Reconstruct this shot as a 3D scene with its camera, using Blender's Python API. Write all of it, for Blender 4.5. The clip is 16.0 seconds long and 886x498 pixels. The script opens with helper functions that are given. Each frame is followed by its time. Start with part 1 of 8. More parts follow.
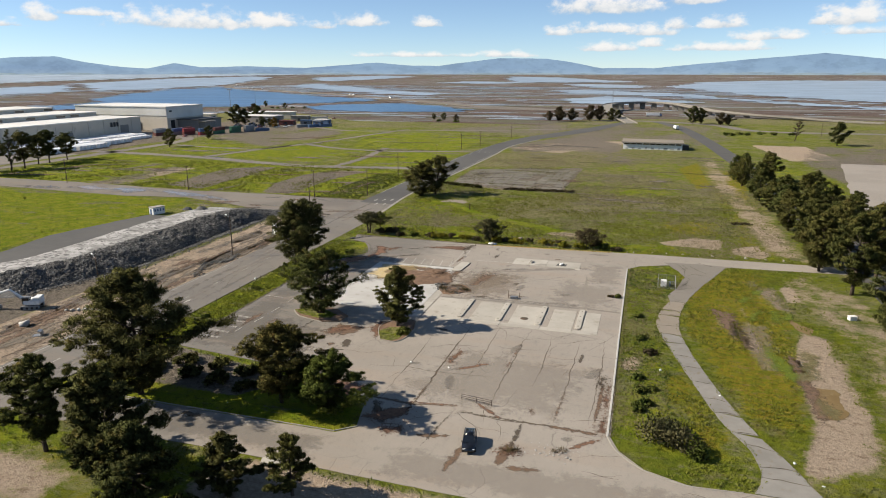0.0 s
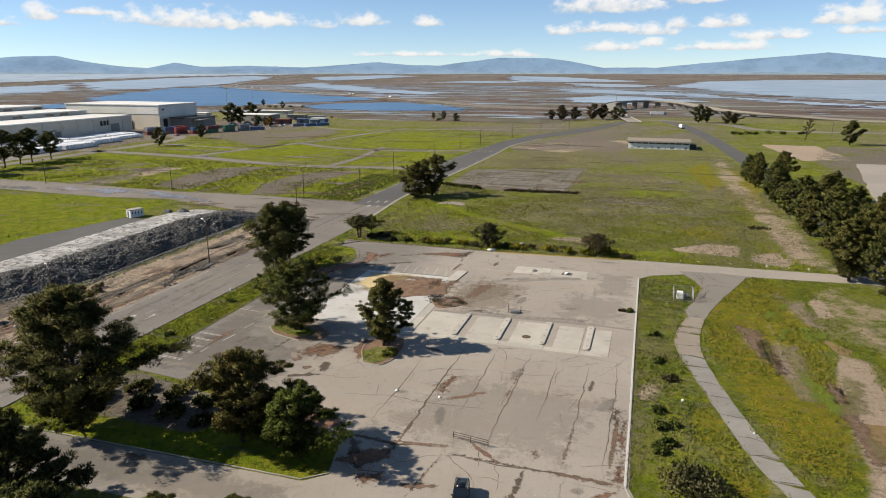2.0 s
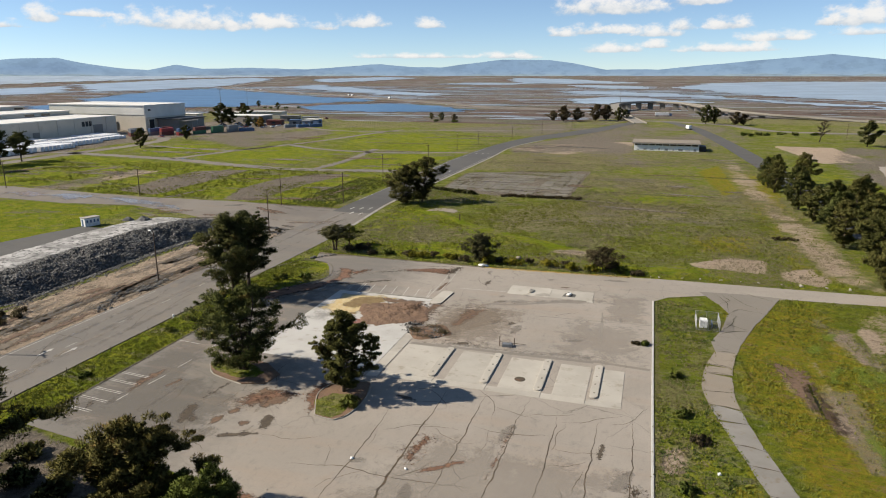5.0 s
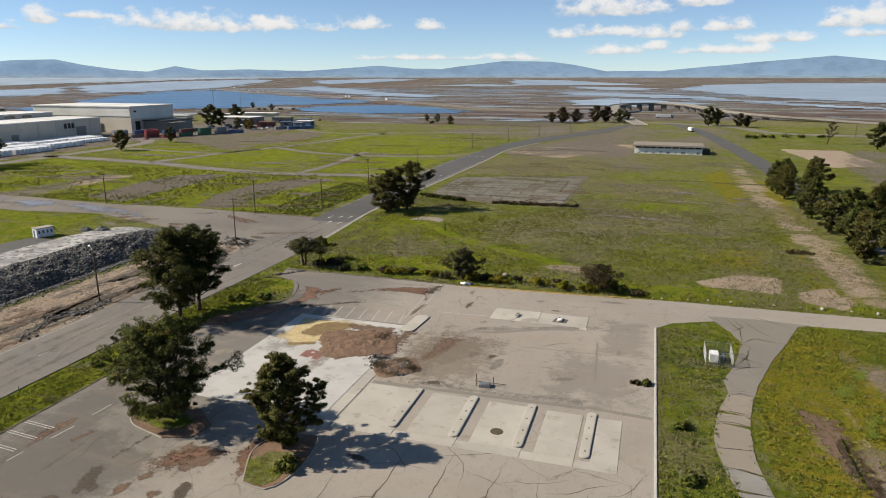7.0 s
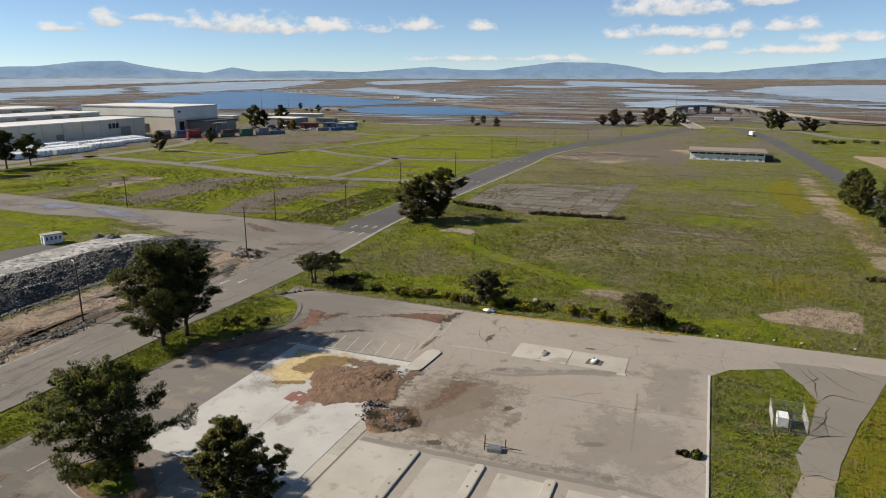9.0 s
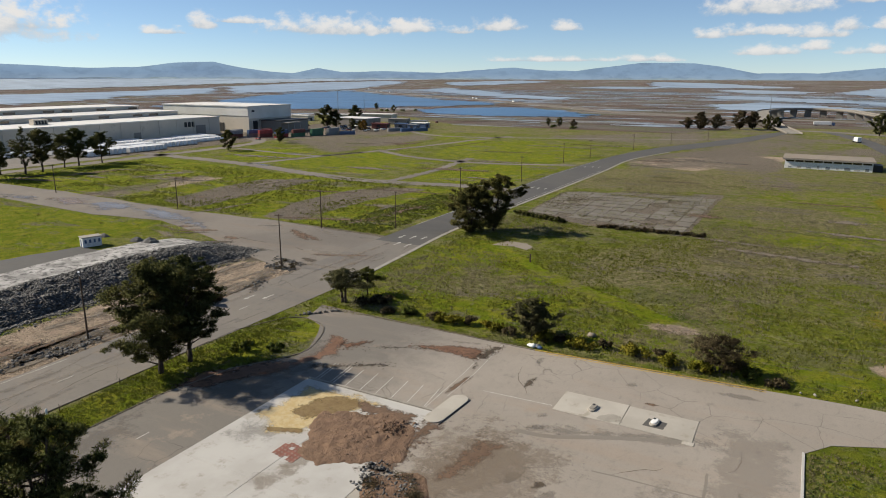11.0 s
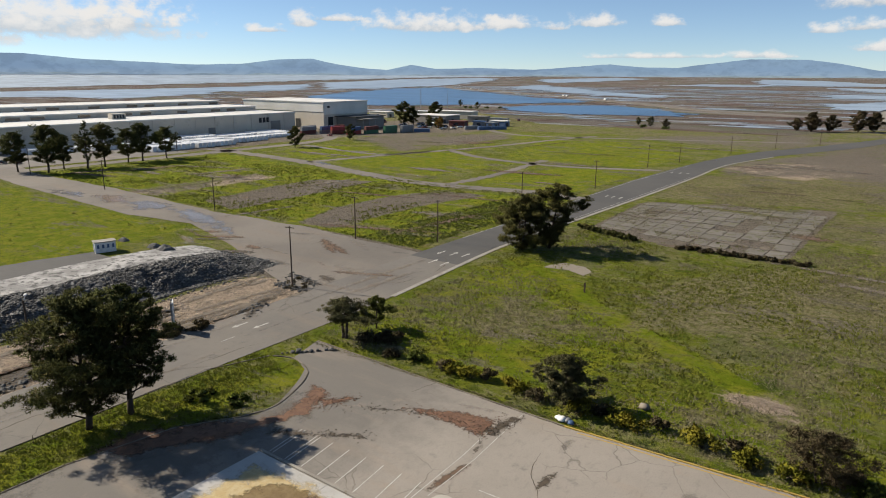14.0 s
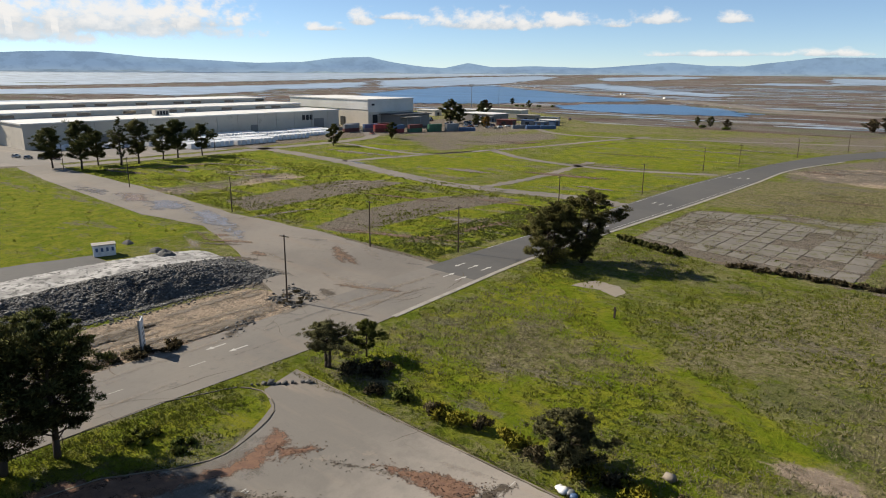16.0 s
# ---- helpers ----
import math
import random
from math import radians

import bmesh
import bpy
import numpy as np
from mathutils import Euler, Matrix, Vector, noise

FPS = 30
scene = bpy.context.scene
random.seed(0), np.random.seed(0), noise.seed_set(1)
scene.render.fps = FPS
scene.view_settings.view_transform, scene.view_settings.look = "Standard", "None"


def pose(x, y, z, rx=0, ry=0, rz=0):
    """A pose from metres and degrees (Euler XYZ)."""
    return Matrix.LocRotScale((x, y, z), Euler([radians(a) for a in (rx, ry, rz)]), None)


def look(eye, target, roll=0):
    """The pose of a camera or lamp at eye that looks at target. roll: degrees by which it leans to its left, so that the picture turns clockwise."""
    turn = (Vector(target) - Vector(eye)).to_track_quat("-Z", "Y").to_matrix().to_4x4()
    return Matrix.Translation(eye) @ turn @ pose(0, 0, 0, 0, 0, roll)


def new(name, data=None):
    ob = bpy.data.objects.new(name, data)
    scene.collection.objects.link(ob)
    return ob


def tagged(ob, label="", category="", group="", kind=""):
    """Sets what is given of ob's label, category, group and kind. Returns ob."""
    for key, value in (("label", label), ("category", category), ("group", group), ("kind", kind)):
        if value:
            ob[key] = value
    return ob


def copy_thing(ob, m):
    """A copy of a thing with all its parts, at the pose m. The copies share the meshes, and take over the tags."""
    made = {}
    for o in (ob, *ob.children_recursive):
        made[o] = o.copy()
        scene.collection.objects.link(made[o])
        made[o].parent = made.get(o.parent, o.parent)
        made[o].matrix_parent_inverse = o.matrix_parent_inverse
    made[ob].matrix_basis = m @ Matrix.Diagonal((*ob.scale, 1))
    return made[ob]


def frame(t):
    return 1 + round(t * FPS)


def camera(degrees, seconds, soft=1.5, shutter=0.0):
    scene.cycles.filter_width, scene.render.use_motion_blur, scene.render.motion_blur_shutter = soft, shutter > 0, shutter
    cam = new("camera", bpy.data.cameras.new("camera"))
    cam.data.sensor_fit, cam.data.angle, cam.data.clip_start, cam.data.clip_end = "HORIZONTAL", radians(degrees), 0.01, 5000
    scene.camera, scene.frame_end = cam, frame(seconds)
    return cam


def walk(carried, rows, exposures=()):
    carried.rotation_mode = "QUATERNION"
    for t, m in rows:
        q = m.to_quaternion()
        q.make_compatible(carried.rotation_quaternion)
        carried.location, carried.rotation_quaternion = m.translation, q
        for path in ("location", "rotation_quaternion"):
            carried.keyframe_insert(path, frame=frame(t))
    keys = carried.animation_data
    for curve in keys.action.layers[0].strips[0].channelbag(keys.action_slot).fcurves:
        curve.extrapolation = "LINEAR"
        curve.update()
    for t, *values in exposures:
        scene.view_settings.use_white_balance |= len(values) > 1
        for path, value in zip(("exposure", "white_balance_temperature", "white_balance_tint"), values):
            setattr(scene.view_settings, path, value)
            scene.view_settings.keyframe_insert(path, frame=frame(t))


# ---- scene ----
cam = camera(67.0, 16.0, 1.0)
METRES, EYE, TILT, LEAN, TURN = 138.57, 50.0, 0.0, 0.0, 17.0
ROWS = [
    (0.0, 0.0, 0.0, 0.0, 0.0, -14.83, -0.02),
    (0.5, 0.003, 0.0271, -0.0041, 0.04, -14.83, -0.03),
    (1.0, 0.006, 0.0543, -0.0078, 0.07, -14.84, -0.02),
    (1.5, 0.0092, 0.0814, -0.0114, 0.1, -14.84, -0.02),
    (2.0, 0.0124, 0.1082, -0.0148, 0.12, -14.84, -0.02),
    (2.5, 0.0156, 0.1349, -0.018, 0.14, -14.83, -0.02),
    (3.0, 0.0191, 0.1615, -0.0213, 0.16, -14.83, -0.02),
    (3.5, 0.0232, 0.188, -0.0244, 0.19, -14.82, -0.02),
    (4.0, 0.0284, 0.2152, -0.0276, 0.23, -14.76, -0.01),
    (6.5, 0.0676, 0.3629, -0.0418, 0.36, -14.55, -0.01),
    (7.0, 0.0771, 0.3941, -0.0423, 0.38, -14.51, -0.0),
    (7.5, 0.0865, 0.4256, -0.0429, 0.56, -14.47, -0.01),
    (8.0, 0.096, 0.4573, -0.0438, 1.03, -14.44, -0.01),
    (8.5, 0.1051, 0.4893, -0.045, 2.83, -14.41, -0.04),
    (9.0, 0.1147, 0.5217, -0.0459, 4.73, -14.41, -0.06),
    (11.5, 0.1548, 0.6843, -0.0514, 13.0, -14.36, -0.18),
    (12.0, 0.1615, 0.7176, -0.0525, 14.35, -14.39, -0.2),
    (12.5, 0.1674, 0.7507, -0.0535, 15.61, -14.46, -0.22),
    (13.0, 0.1728, 0.784, -0.0551, 16.85, -14.52, -0.23),
    (13.5, 0.178, 0.8165, -0.0562, 18.09, -14.58, -0.25),
    (14.0, 0.183, 0.8488, -0.0578, 19.34, -14.62, -0.27),
    (14.5, 0.1875, 0.8807, -0.0593, 20.58, -14.67, -0.27),
    (15.0, 0.1915, 0.9123, -0.0611, 21.8, -14.71, -0.29),
    (15.5, 0.1948, 0.9438, -0.0629, 22.97, -14.74, -0.31),
    (16.0, 0.1974, 0.975, -0.0649, 24.12, -14.77, -0.35),
]
walk(cam, [(t, pose(0, 0, EYE, TILT, LEAN, TURN) @ pose(METRES * x, METRES * y, METRES * z, 90 + pitch, roll, yaw)) for t, x, y, z, yaw, pitch, roll in ROWS],
     exposures=((0.0, 0.88), (4.0, 0.86), (7.0, 0.76), (11.5, 0.62), (14.0, 0.69), (16.0, 0.80)))

# ---- world, sun ----
SUN_TO = Vector((0.97, 0.25, -0.70)).normalized()  # the way the light travels
world = bpy.data.worlds.new("sky")
scene.world = world
world.use_nodes = True
wt = world.node_tree
sky = wt.nodes.new("ShaderNodeTexSky")
sky.sky_type, sky.sun_disc = "NISHITA", False
sky.sun_elevation = math.asin(-SUN_TO.z)
sky.sun_rotation = math.atan2(-SUN_TO.x, -SUN_TO.y)
sky.altitude, sky.air_density, sky.dust_density, sky.ozone_density = 30, 0.62, 0.0, 2.3
back = wt.nodes["Background"]
back.inputs["Strength"].default_value = 0.067
tint = wt.nodes.new("ShaderNodeMix")
tint.data_type, tint.blend_type = "RGBA", "MULTIPLY"
tint.inputs[0].default_value, tint.inputs[7].default_value = 1.0, (0.96, 1.01, 1.06, 1)  # clear sea air
wt.links.new(sky.outputs[0], tint.inputs[6])
pale = wt.nodes.new("ShaderNodeMix")
pale.data_type = "RGBA"
pale.inputs[0].default_value, pale.inputs[7].default_value = 0.14, (3.6, 5.0, 6.2, 1)  # thin high haze
wt.links.new(tint.outputs[2], pale.inputs[6])
wt.links.new(pale.outputs[2], back.inputs["Color"])
sun = new("sun", bpy.data.lights.new("sun", "SUN"))
sun.data.energy, sun.data.angle, sun.data.color = 5.0, radians(0.53), (1.0, 0.90, 0.75)
sun.matrix_world = look((-400, -80, 300), Vector((-400, -80, 300)) + SUN_TO)


# ---- materials ----
class Nodes:
    """A thin layer over a material's node tree."""

    def __init__(self, name):
        self.m = bpy.data.materials.new(name)
        self.m.use_nodes = True
        self.t = self.m.node_tree
        self.bsdf = self.t.nodes["Principled BSDF"]
        self.out = self.t.nodes["Material Output"]
        self.co = self.t.nodes.new("ShaderNodeTexCoord").outputs["Object"]

    def set(self, socket, v):
        if isinstance(v, bpy.types.NodeSocket):
            self.t.links.new(v, socket)
        elif isinstance(v, (tuple, list)) and len(v) == 3 and socket.type == "RGBA":
            socket.default_value = (*v, 1)
        else:
            socket.default_value = v

    def noise(self, scale, detail=4.0, rough=0.6, stretch=None, offset=(0, 0, 0), co=None):
        co = co or self.co
        if stretch or any(offset) if not isinstance(offset, bpy.types.NodeSocket) else True:
            mp = self.t.nodes.new("ShaderNodeMapping")
            self.t.links.new(co, mp.inputs["Vector"])
            self.set(mp.inputs["Scale"], stretch or (1, 1, 1))
            self.set(mp.inputs["Location"], offset)
            co = mp.outputs[0]
        n = self.t.nodes.new("ShaderNodeTexNoise")
        self.t.links.new(co, n.inputs["Vector"])
        n.inputs["Scale"].default_value, n.inputs["Detail"].default_value, n.inputs["Roughness"].default_value = scale, detail, rough
        return n.outputs["Fac"]

    def math(self, op, a, b=0.0, clamp=False):
        n = self.t.nodes.new("ShaderNodeMath")
        n.operation, n.use_clamp = op, clamp
        self.set(n.inputs[0], a)
        self.set(n.inputs[1], b)
        return n.outputs[0]

    def step(self, v, lo, hi):
        n = self.t.nodes.new("ShaderNodeMapRange")
        n.interpolation_type = "SMOOTHSTEP"
        self.set(n.inputs[0], v)
        n.inputs[1].default_value, n.inputs[2].default_value = lo, hi
        return n.outputs[0]

    def mix(self, fac, a, b, blend="MIX"):
        n = self.t.nodes.new("ShaderNodeMix")
        n.data_type, n.blend_type = "RGBA", blend
        self.set(n.inputs[0], fac)
        self.set(n.inputs[6], a)
        self.set(n.inputs[7], b)
        return n.outputs[2]

    def attr(self, name):
        n = self.t.nodes.new("ShaderNodeAttribute")
        n.attribute_name = name
        return n.outputs["Fac"]

    def random(self):
        return self.t.nodes.new("ShaderNodeObjectInfo").outputs["Random"]

    def island(self):
        return self.t.nodes.new("ShaderNodeNewGeometry").outputs["Random Per Island"]

    def bump(self, height, strength, dist):
        n = self.t.nodes.new("ShaderNodeBump")
        n.inputs["Strength"].default_value, n.inputs["Distance"].default_value = strength, dist
        self.set(n.inputs["Height"], height)
        self.t.links.new(n.outputs[0], self.bsdf.inputs["Normal"])

    def done(self, color, rough=0.9, metal=0.0, spec=0.3):
        self.set(self.bsdf.inputs["Base Color"], color)
        self.set(self.bsdf.inputs["Roughness"], rough)
        self.set(self.bsdf.inputs["Metallic"], metal)
        self.bsdf.inputs["Specular IOR Level"].default_value = spec
        return self.m


def surface(name, a, b, c=None, big=0.08, fine=2.5, rough=0.9, metal=0.0, spec=0.3, bump=0.3, dist=0.02, vary=0.0, island=False, third=(0.55, 0.7)):
    """Two tones at a large scale, a third as stains, fine grain, relief."""
    n = Nodes(name)
    col = n.mix(n.step(n.noise(big, 5, 0.6), 0.35, 0.65), a, b)
    grain = n.noise(fine, 5, 0.7)
    if c:
        col = n.mix(n.step(n.noise(big * 3.1, 6, 0.65, offset=(7.3, 2.1, 0.4)), *third), col, c)
    col = n.mix(n.math("MULTIPLY", n.step(grain, 0.3, 0.7), 0.35), col, (0.5, 0.5, 0.5), "OVERLAY") if fine else col
    if vary:
        r = n.island() if island else n.random()
        f = n.math("ADD", n.math("MULTIPLY", r, 2 * vary), 1 - vary)
        col = n.mix(1.0, col, f, "MULTIPLY")
    if bump:
        n.bump(grain, bump, dist)
    return n.done(col, rough, metal, spec)


def foliage(name, dark, light, warm, bump=0.0):
    n = Nodes(name)
    r = n.island()
    col = n.mix(r, dark, light)
    col = n.mix(n.step(n.noise(0.45, 4, 0.6), 0.55, 0.72), col, warm)
    col = n.mix(n.math("MULTIPLY", n.random(), 0.35), col, warm)
    n.done(col, 0.8, 0.0, 0.10)
    tr = n.t.nodes.new("ShaderNodeBsdfTranslucent")
    n.t.links.new(col, tr.inputs["Color"])
    ms = n.t.nodes.new("ShaderNodeMixShader")
    ms.inputs[0].default_value = 0.15
    n.t.links.new(n.bsdf.outputs[0], ms.inputs[1])
    n.t.links.new(tr.outputs[0], ms.inputs[2])
    n.t.links.new(ms.outputs[0], n.out.inputs["Surface"])
    return n.m


def ground_material():
    n = Nodes("ground_cover")
    mid = n.noise(0.22, 6, 0.65)
    fine = n.noise(1.7, 6, 0.7)
    speck = n.noise(6.0, 3, 0.7)
    blot = n.noise(0.075, 8, 0.72, (0.8, 1.1, 1), (17, 6, 0))
    clump = n.noise(0.55, 6, 0.75, (0.8, 1.2, 1), (5, 31, 0))
    wob = n.math("ADD", n.math("MULTIPLY", n.math("SUBTRACT", mid, 0.5), 1.1), n.math("MULTIPLY", n.math("SUBTRACT", fine, 0.5), 0.8))
    both = n.math("ADD", n.math("MULTIPLY", blot, 0.6), n.math("MULTIPLY", clump, 0.4))
    weed = n.noise(0.42, 7, 0.78, (0.75, 1.15, 1), (61, 12, 0))
    dead = n.mix(n.step(fine, 0.35, 0.65), (0.285, 0.250, 0.150), (0.185, 0.160, 0.085))
    green = n.mix(n.step(mid, 0.38, 0.62), (0.096, 0.126, 0.012), (0.148, 0.164, 0.018))
    olive = n.mix(n.math("MULTIPLY", n.step(both, 0.48, 0.57), 0.55), green, dead)
    olive = n.mix(n.math("MULTIPLY", n.step(weed, 0.53, 0.61), 0.5), olive, (0.215, 0.192, 0.118))
    olive = n.mix(n.math("MULTIPLY", n.step(n.noise(0.11, 8, 0.75, (1, 1, 1), (3, 60, 0)), 0.55, 0.63), 0.75), olive, (0.062, 0.086, 0.014))
    olive = n.mix(n.math("MULTIPLY", n.step(n.noise(0.06, 8, 0.72, (1, 1, 1), (23, 8, 0)), 0.57, 0.64), 0.45), olive, (0.175, 0.128, 0.048))
    zone = n.noise(0.045, 7, 0.70, (0.8, 1.2, 1), (77, 41, 0))
    olive = n.mix(n.math("MULTIPLY", n.step(zone, 0.53, 0.59), 0.45), olive, n.mix(n.step(fine, 0.4, 0.6), (0.185, 0.160, 0.112), (0.110, 0.100, 0.062)))
    olive = n.mix(n.math("MULTIPLY", n.step(zone, 0.47, 0.41), 0.5), olive, n.mix(n.step(clump, 0.45, 0.6), (0.172, 0.182, 0.016), (0.070, 0.100, 0.013)))
    lush = n.mix(n.step(mid, 0.38, 0.62), (0.128, 0.168, 0.010), (0.200, 0.208, 0.020))
    lush = n.mix(n.math("MULTIPLY", n.step(clump, 0.52, 0.66), 0.85), lush, (0.066, 0.104, 0.014))
    lush = n.mix(n.math("MULTIPLY", n.step(both, 0.52, 0.60), 0.55), lush, (0.165, 0.145, 0.056))
    worn = n.noise(0.05, 9, 0.78, (0.55, 1.5, 1), (52, 19, 0))
    stony = n.mix(n.step(fine, 0.35, 0.65), (0.190, 0.165, 0.135), (0.105, 0.092, 0.068))
    lush = n.mix(n.math("MULTIPLY", n.step(worn, 0.545, 0.60), 0.75), lush, stony)
    dry = n.mix(n.step(fine, 0.35, 0.65), (0.225, 0.198, 0.112), (0.150, 0.132, 0.062))
    dry = n.mix(n.math("MULTIPLY", n.step(clump, 0.48, 0.58), 0.8), dry, (0.098, 0.112, 0.022))
    dry = n.mix(n.math("MULTIPLY", n.step(weed, 0.54, 0.62), 0.6), dry, (0.262, 0.232, 0.160))
    dry = n.mix(n.math("MULTIPLY", n.step(worn, 0.53, 0.58), 0.7), dry, stony)
    bare = n.mix(n.step(fine, 0.3, 0.7), (0.430, 0.345, 0.265), (0.300, 0.232, 0.172))
    bare = n.mix(n.math("MULTIPLY", n.step(clump, 0.52, 0.68), 0.75), bare, (0.145, 0.102, 0.066))
    gravel = n.mix(n.step(fine, 0.3, 0.7), (0.208, 0.180, 0.150), (0.126, 0.106, 0.085))
    gravel = n.mix(n.step(mid, 0.55, 0.7), gravel, (0.172, 0.132, 0.096))
    gravel = n.mix(n.math("MULTIPLY", n.step(clump, 0.55, 0.66), 0.75), gravel, (0.072, 0.062, 0.044))
    gravel = n.mix(n.math("MULTIPLY", n.step(weed, 0.56, 0.66), 0.5), gravel, (0.130, 0.128, 0.040))
    moss = n.mix(n.step(fine, 0.35, 0.65), (0.205, 0.150, 0.024), (0.210, 0.198, 0.014))
    moss = n.mix(n.math("MULTIPLY", n.step(clump, 0.44, 0.56), 0.85), moss, (0.142, 0.158, 0.014))
    moss = n.mix(n.math("MULTIPLY", n.step(weed, 0.53, 0.61), 0.65), moss, (0.200, 0.138, 0.070))
    marsh = n.mix(n.step(n.noise(0.012, 8, 0.75, (0.5, 1.6, 1)), 0.42, 0.58), (0.116, 0.080, 0.068), (0.146, 0.130, 0.116))
    marsh = n.mix(n.step(n.noise(0.006, 7, 0.7, (0.8, 2.2, 1)), 0.52, 0.60), marsh, (0.122, 0.120, 0.082))
    marsh = n.mix(n.step(n.noise(0.02, 8, 0.75, (0.35, 1.4, 1), (40, 3, 0)), 0.55, 0.60), marsh, (0.062, 0.050, 0.044))
    marsh = n.mix(n.math("MULTIPLY", n.step(n.noise(0.012, 9, 0.8, (0.22, 1.6, 1), (9, 71, 0)), 0.55, 0.60), 0.85), marsh, (0.270, 0.290, 0.310))
    col = olive
    for name, c, amp in (("lush", lush, 0.8), ("dry", dry, 1.1), ("moss", moss, 1.0), ("bare", bare, 0.9), ("gravel", gravel, 0.9), ("marsh", marsh, 0.5)):
        v = n.math("ADD", n.attr(name), n.math("MULTIPLY", wob, amp))
        v = n.math("MULTIPLY", n.step(v, 0.35, 0.65), n.step(n.attr(name), 0.02, 0.2))
        col = n.mix(v, col, c)
    tuft = n.noise(0.75, 5, 0.75)
    rough_ = n.math("SUBTRACT", 1.0, n.math("MULTIPLY", n.attr("bare"), 0.75), True)
    col = n.mix(n.math("MULTIPLY", n.step(tuft, 0.5, 0.66), n.math("MULTIPLY", rough_, 0.6)), col, n.mix(0.7, col, (0.014, 0.018, 0.004)))
    col = n.mix(n.math("MULTIPLY", n.step(speck, 0.52, 0.66), n.math("MULTIPLY", rough_, 0.5)), col, n.mix(0.7, col, (0.014, 0.014, 0.004)))
    col = n.mix(n.math("MULTIPLY", n.step(n.noise(2.6, 4, 0.7, offset=(9, 4, 0)), 0.60, 0.72), 0.4), col, (0.200, 0.172, 0.070))
    n.bump(n.math("ADD", n.math("ADD", fine, n.math("MULTIPLY", tuft, 1.5)), n.math("MULTIPLY", speck, 0.5)), 1.0, 0.6)
    return n.done(col, 1.0, 0.0, 0.03)


def asphalt_material(name, a, b, stain, dark, scale=1.0, edge=0.6, west=None):
    n = Nodes(name)
    big = n.noise(0.035 * scale, 6, 0.65)
    mid = n.noise(0.30 * scale, 6, 0.7)
    streak = n.noise(0.12 * scale, 5, 0.65, (0.25, 1.6, 1))
    fine = n.noise(9.0, 3, 0.7)
    col = n.mix(n.step(big, 0.35, 0.65), a, b)
    if west:  # an older, darker coat west of that line
        sep = n.t.nodes.new("ShaderNodeSeparateXYZ")
        n.t.links.new(n.co, sep.inputs[0])
        old = n.step(n.math("ADD", sep.outputs[0], n.math("MULTIPLY", n.math("SUBTRACT", mid, 0.5), 22.0)), west + 9, west - 9)
        col = n.mix(n.math("MULTIPLY", old, 0.85), col, dark)
    col = n.mix(n.math("MULTIPLY", n.step(streak, 0.5, 0.72), 0.5), col, stain)
    col = n.mix(n.math("MULTIPLY", n.step(mid, 0.58, 0.75), 0.7), col, dark)
    col = n.mix(n.math("MULTIPLY", n.step(n.noise(0.09 * scale, 7, 0.75, offset=(31, 5, 0)), 0.60, 0.68), edge), col, stain)
    vor = n.t.nodes.new("ShaderNodeTexVoronoi")
    vor.feature, vor.inputs["Scale"].default_value = "DISTANCE_TO_EDGE", 0.16
    warp = n.t.nodes.new("ShaderNodeMix")
    warp.data_type, warp.blend_type = "RGBA", "ADD"
    warp.inputs[0].default_value = 1.0
    n.t.links.new(n.co, warp.inputs[6])
    nz = n.t.nodes.new("ShaderNodeTexNoise")
    n.t.links.new(n.co, nz.inputs["Vector"])
    nz.inputs["Scale"].default_value, nz.inputs["Detail"].default_value = 0.5, 5
    n.t.links.new(nz.outputs["Color"], warp.inputs[7])
    n.t.links.new(warp.outputs[2], vor.inputs["Vector"])
    web = n.math("MULTIPLY", n.math("SUBTRACT", 1.0, n.step(vor.outputs["Distance"], 0.002, 0.012)), n.step(n.noise(0.05, 3, 0.5, offset=(3, 8, 0)), 0.5, 0.62))
    col = n.mix(n.math("MULTIPLY", web, 0.45), col, (0.043, 0.036, 0.029))
    col = n.mix(n.math("MULTIPLY", n.step(n.noise(1.1, 5, 0.75, (1, 0.5, 1)), 0.52, 0.70), 0.28), col, dark)
    col = n.mix(n.math("MULTIPLY", n.step(fine, 0.45, 0.8), 0.25), col, (0.036, 0.036, 0.036))
    n.bump(n.math("ADD", n.math("MULTIPLY", fine, 0.4), mid), 0.35, 0.02)
    return n.done(col, n.math("ADD", n.math("MULTIPLY", mid, -0.2), 0.95), 0.0, 0.25)


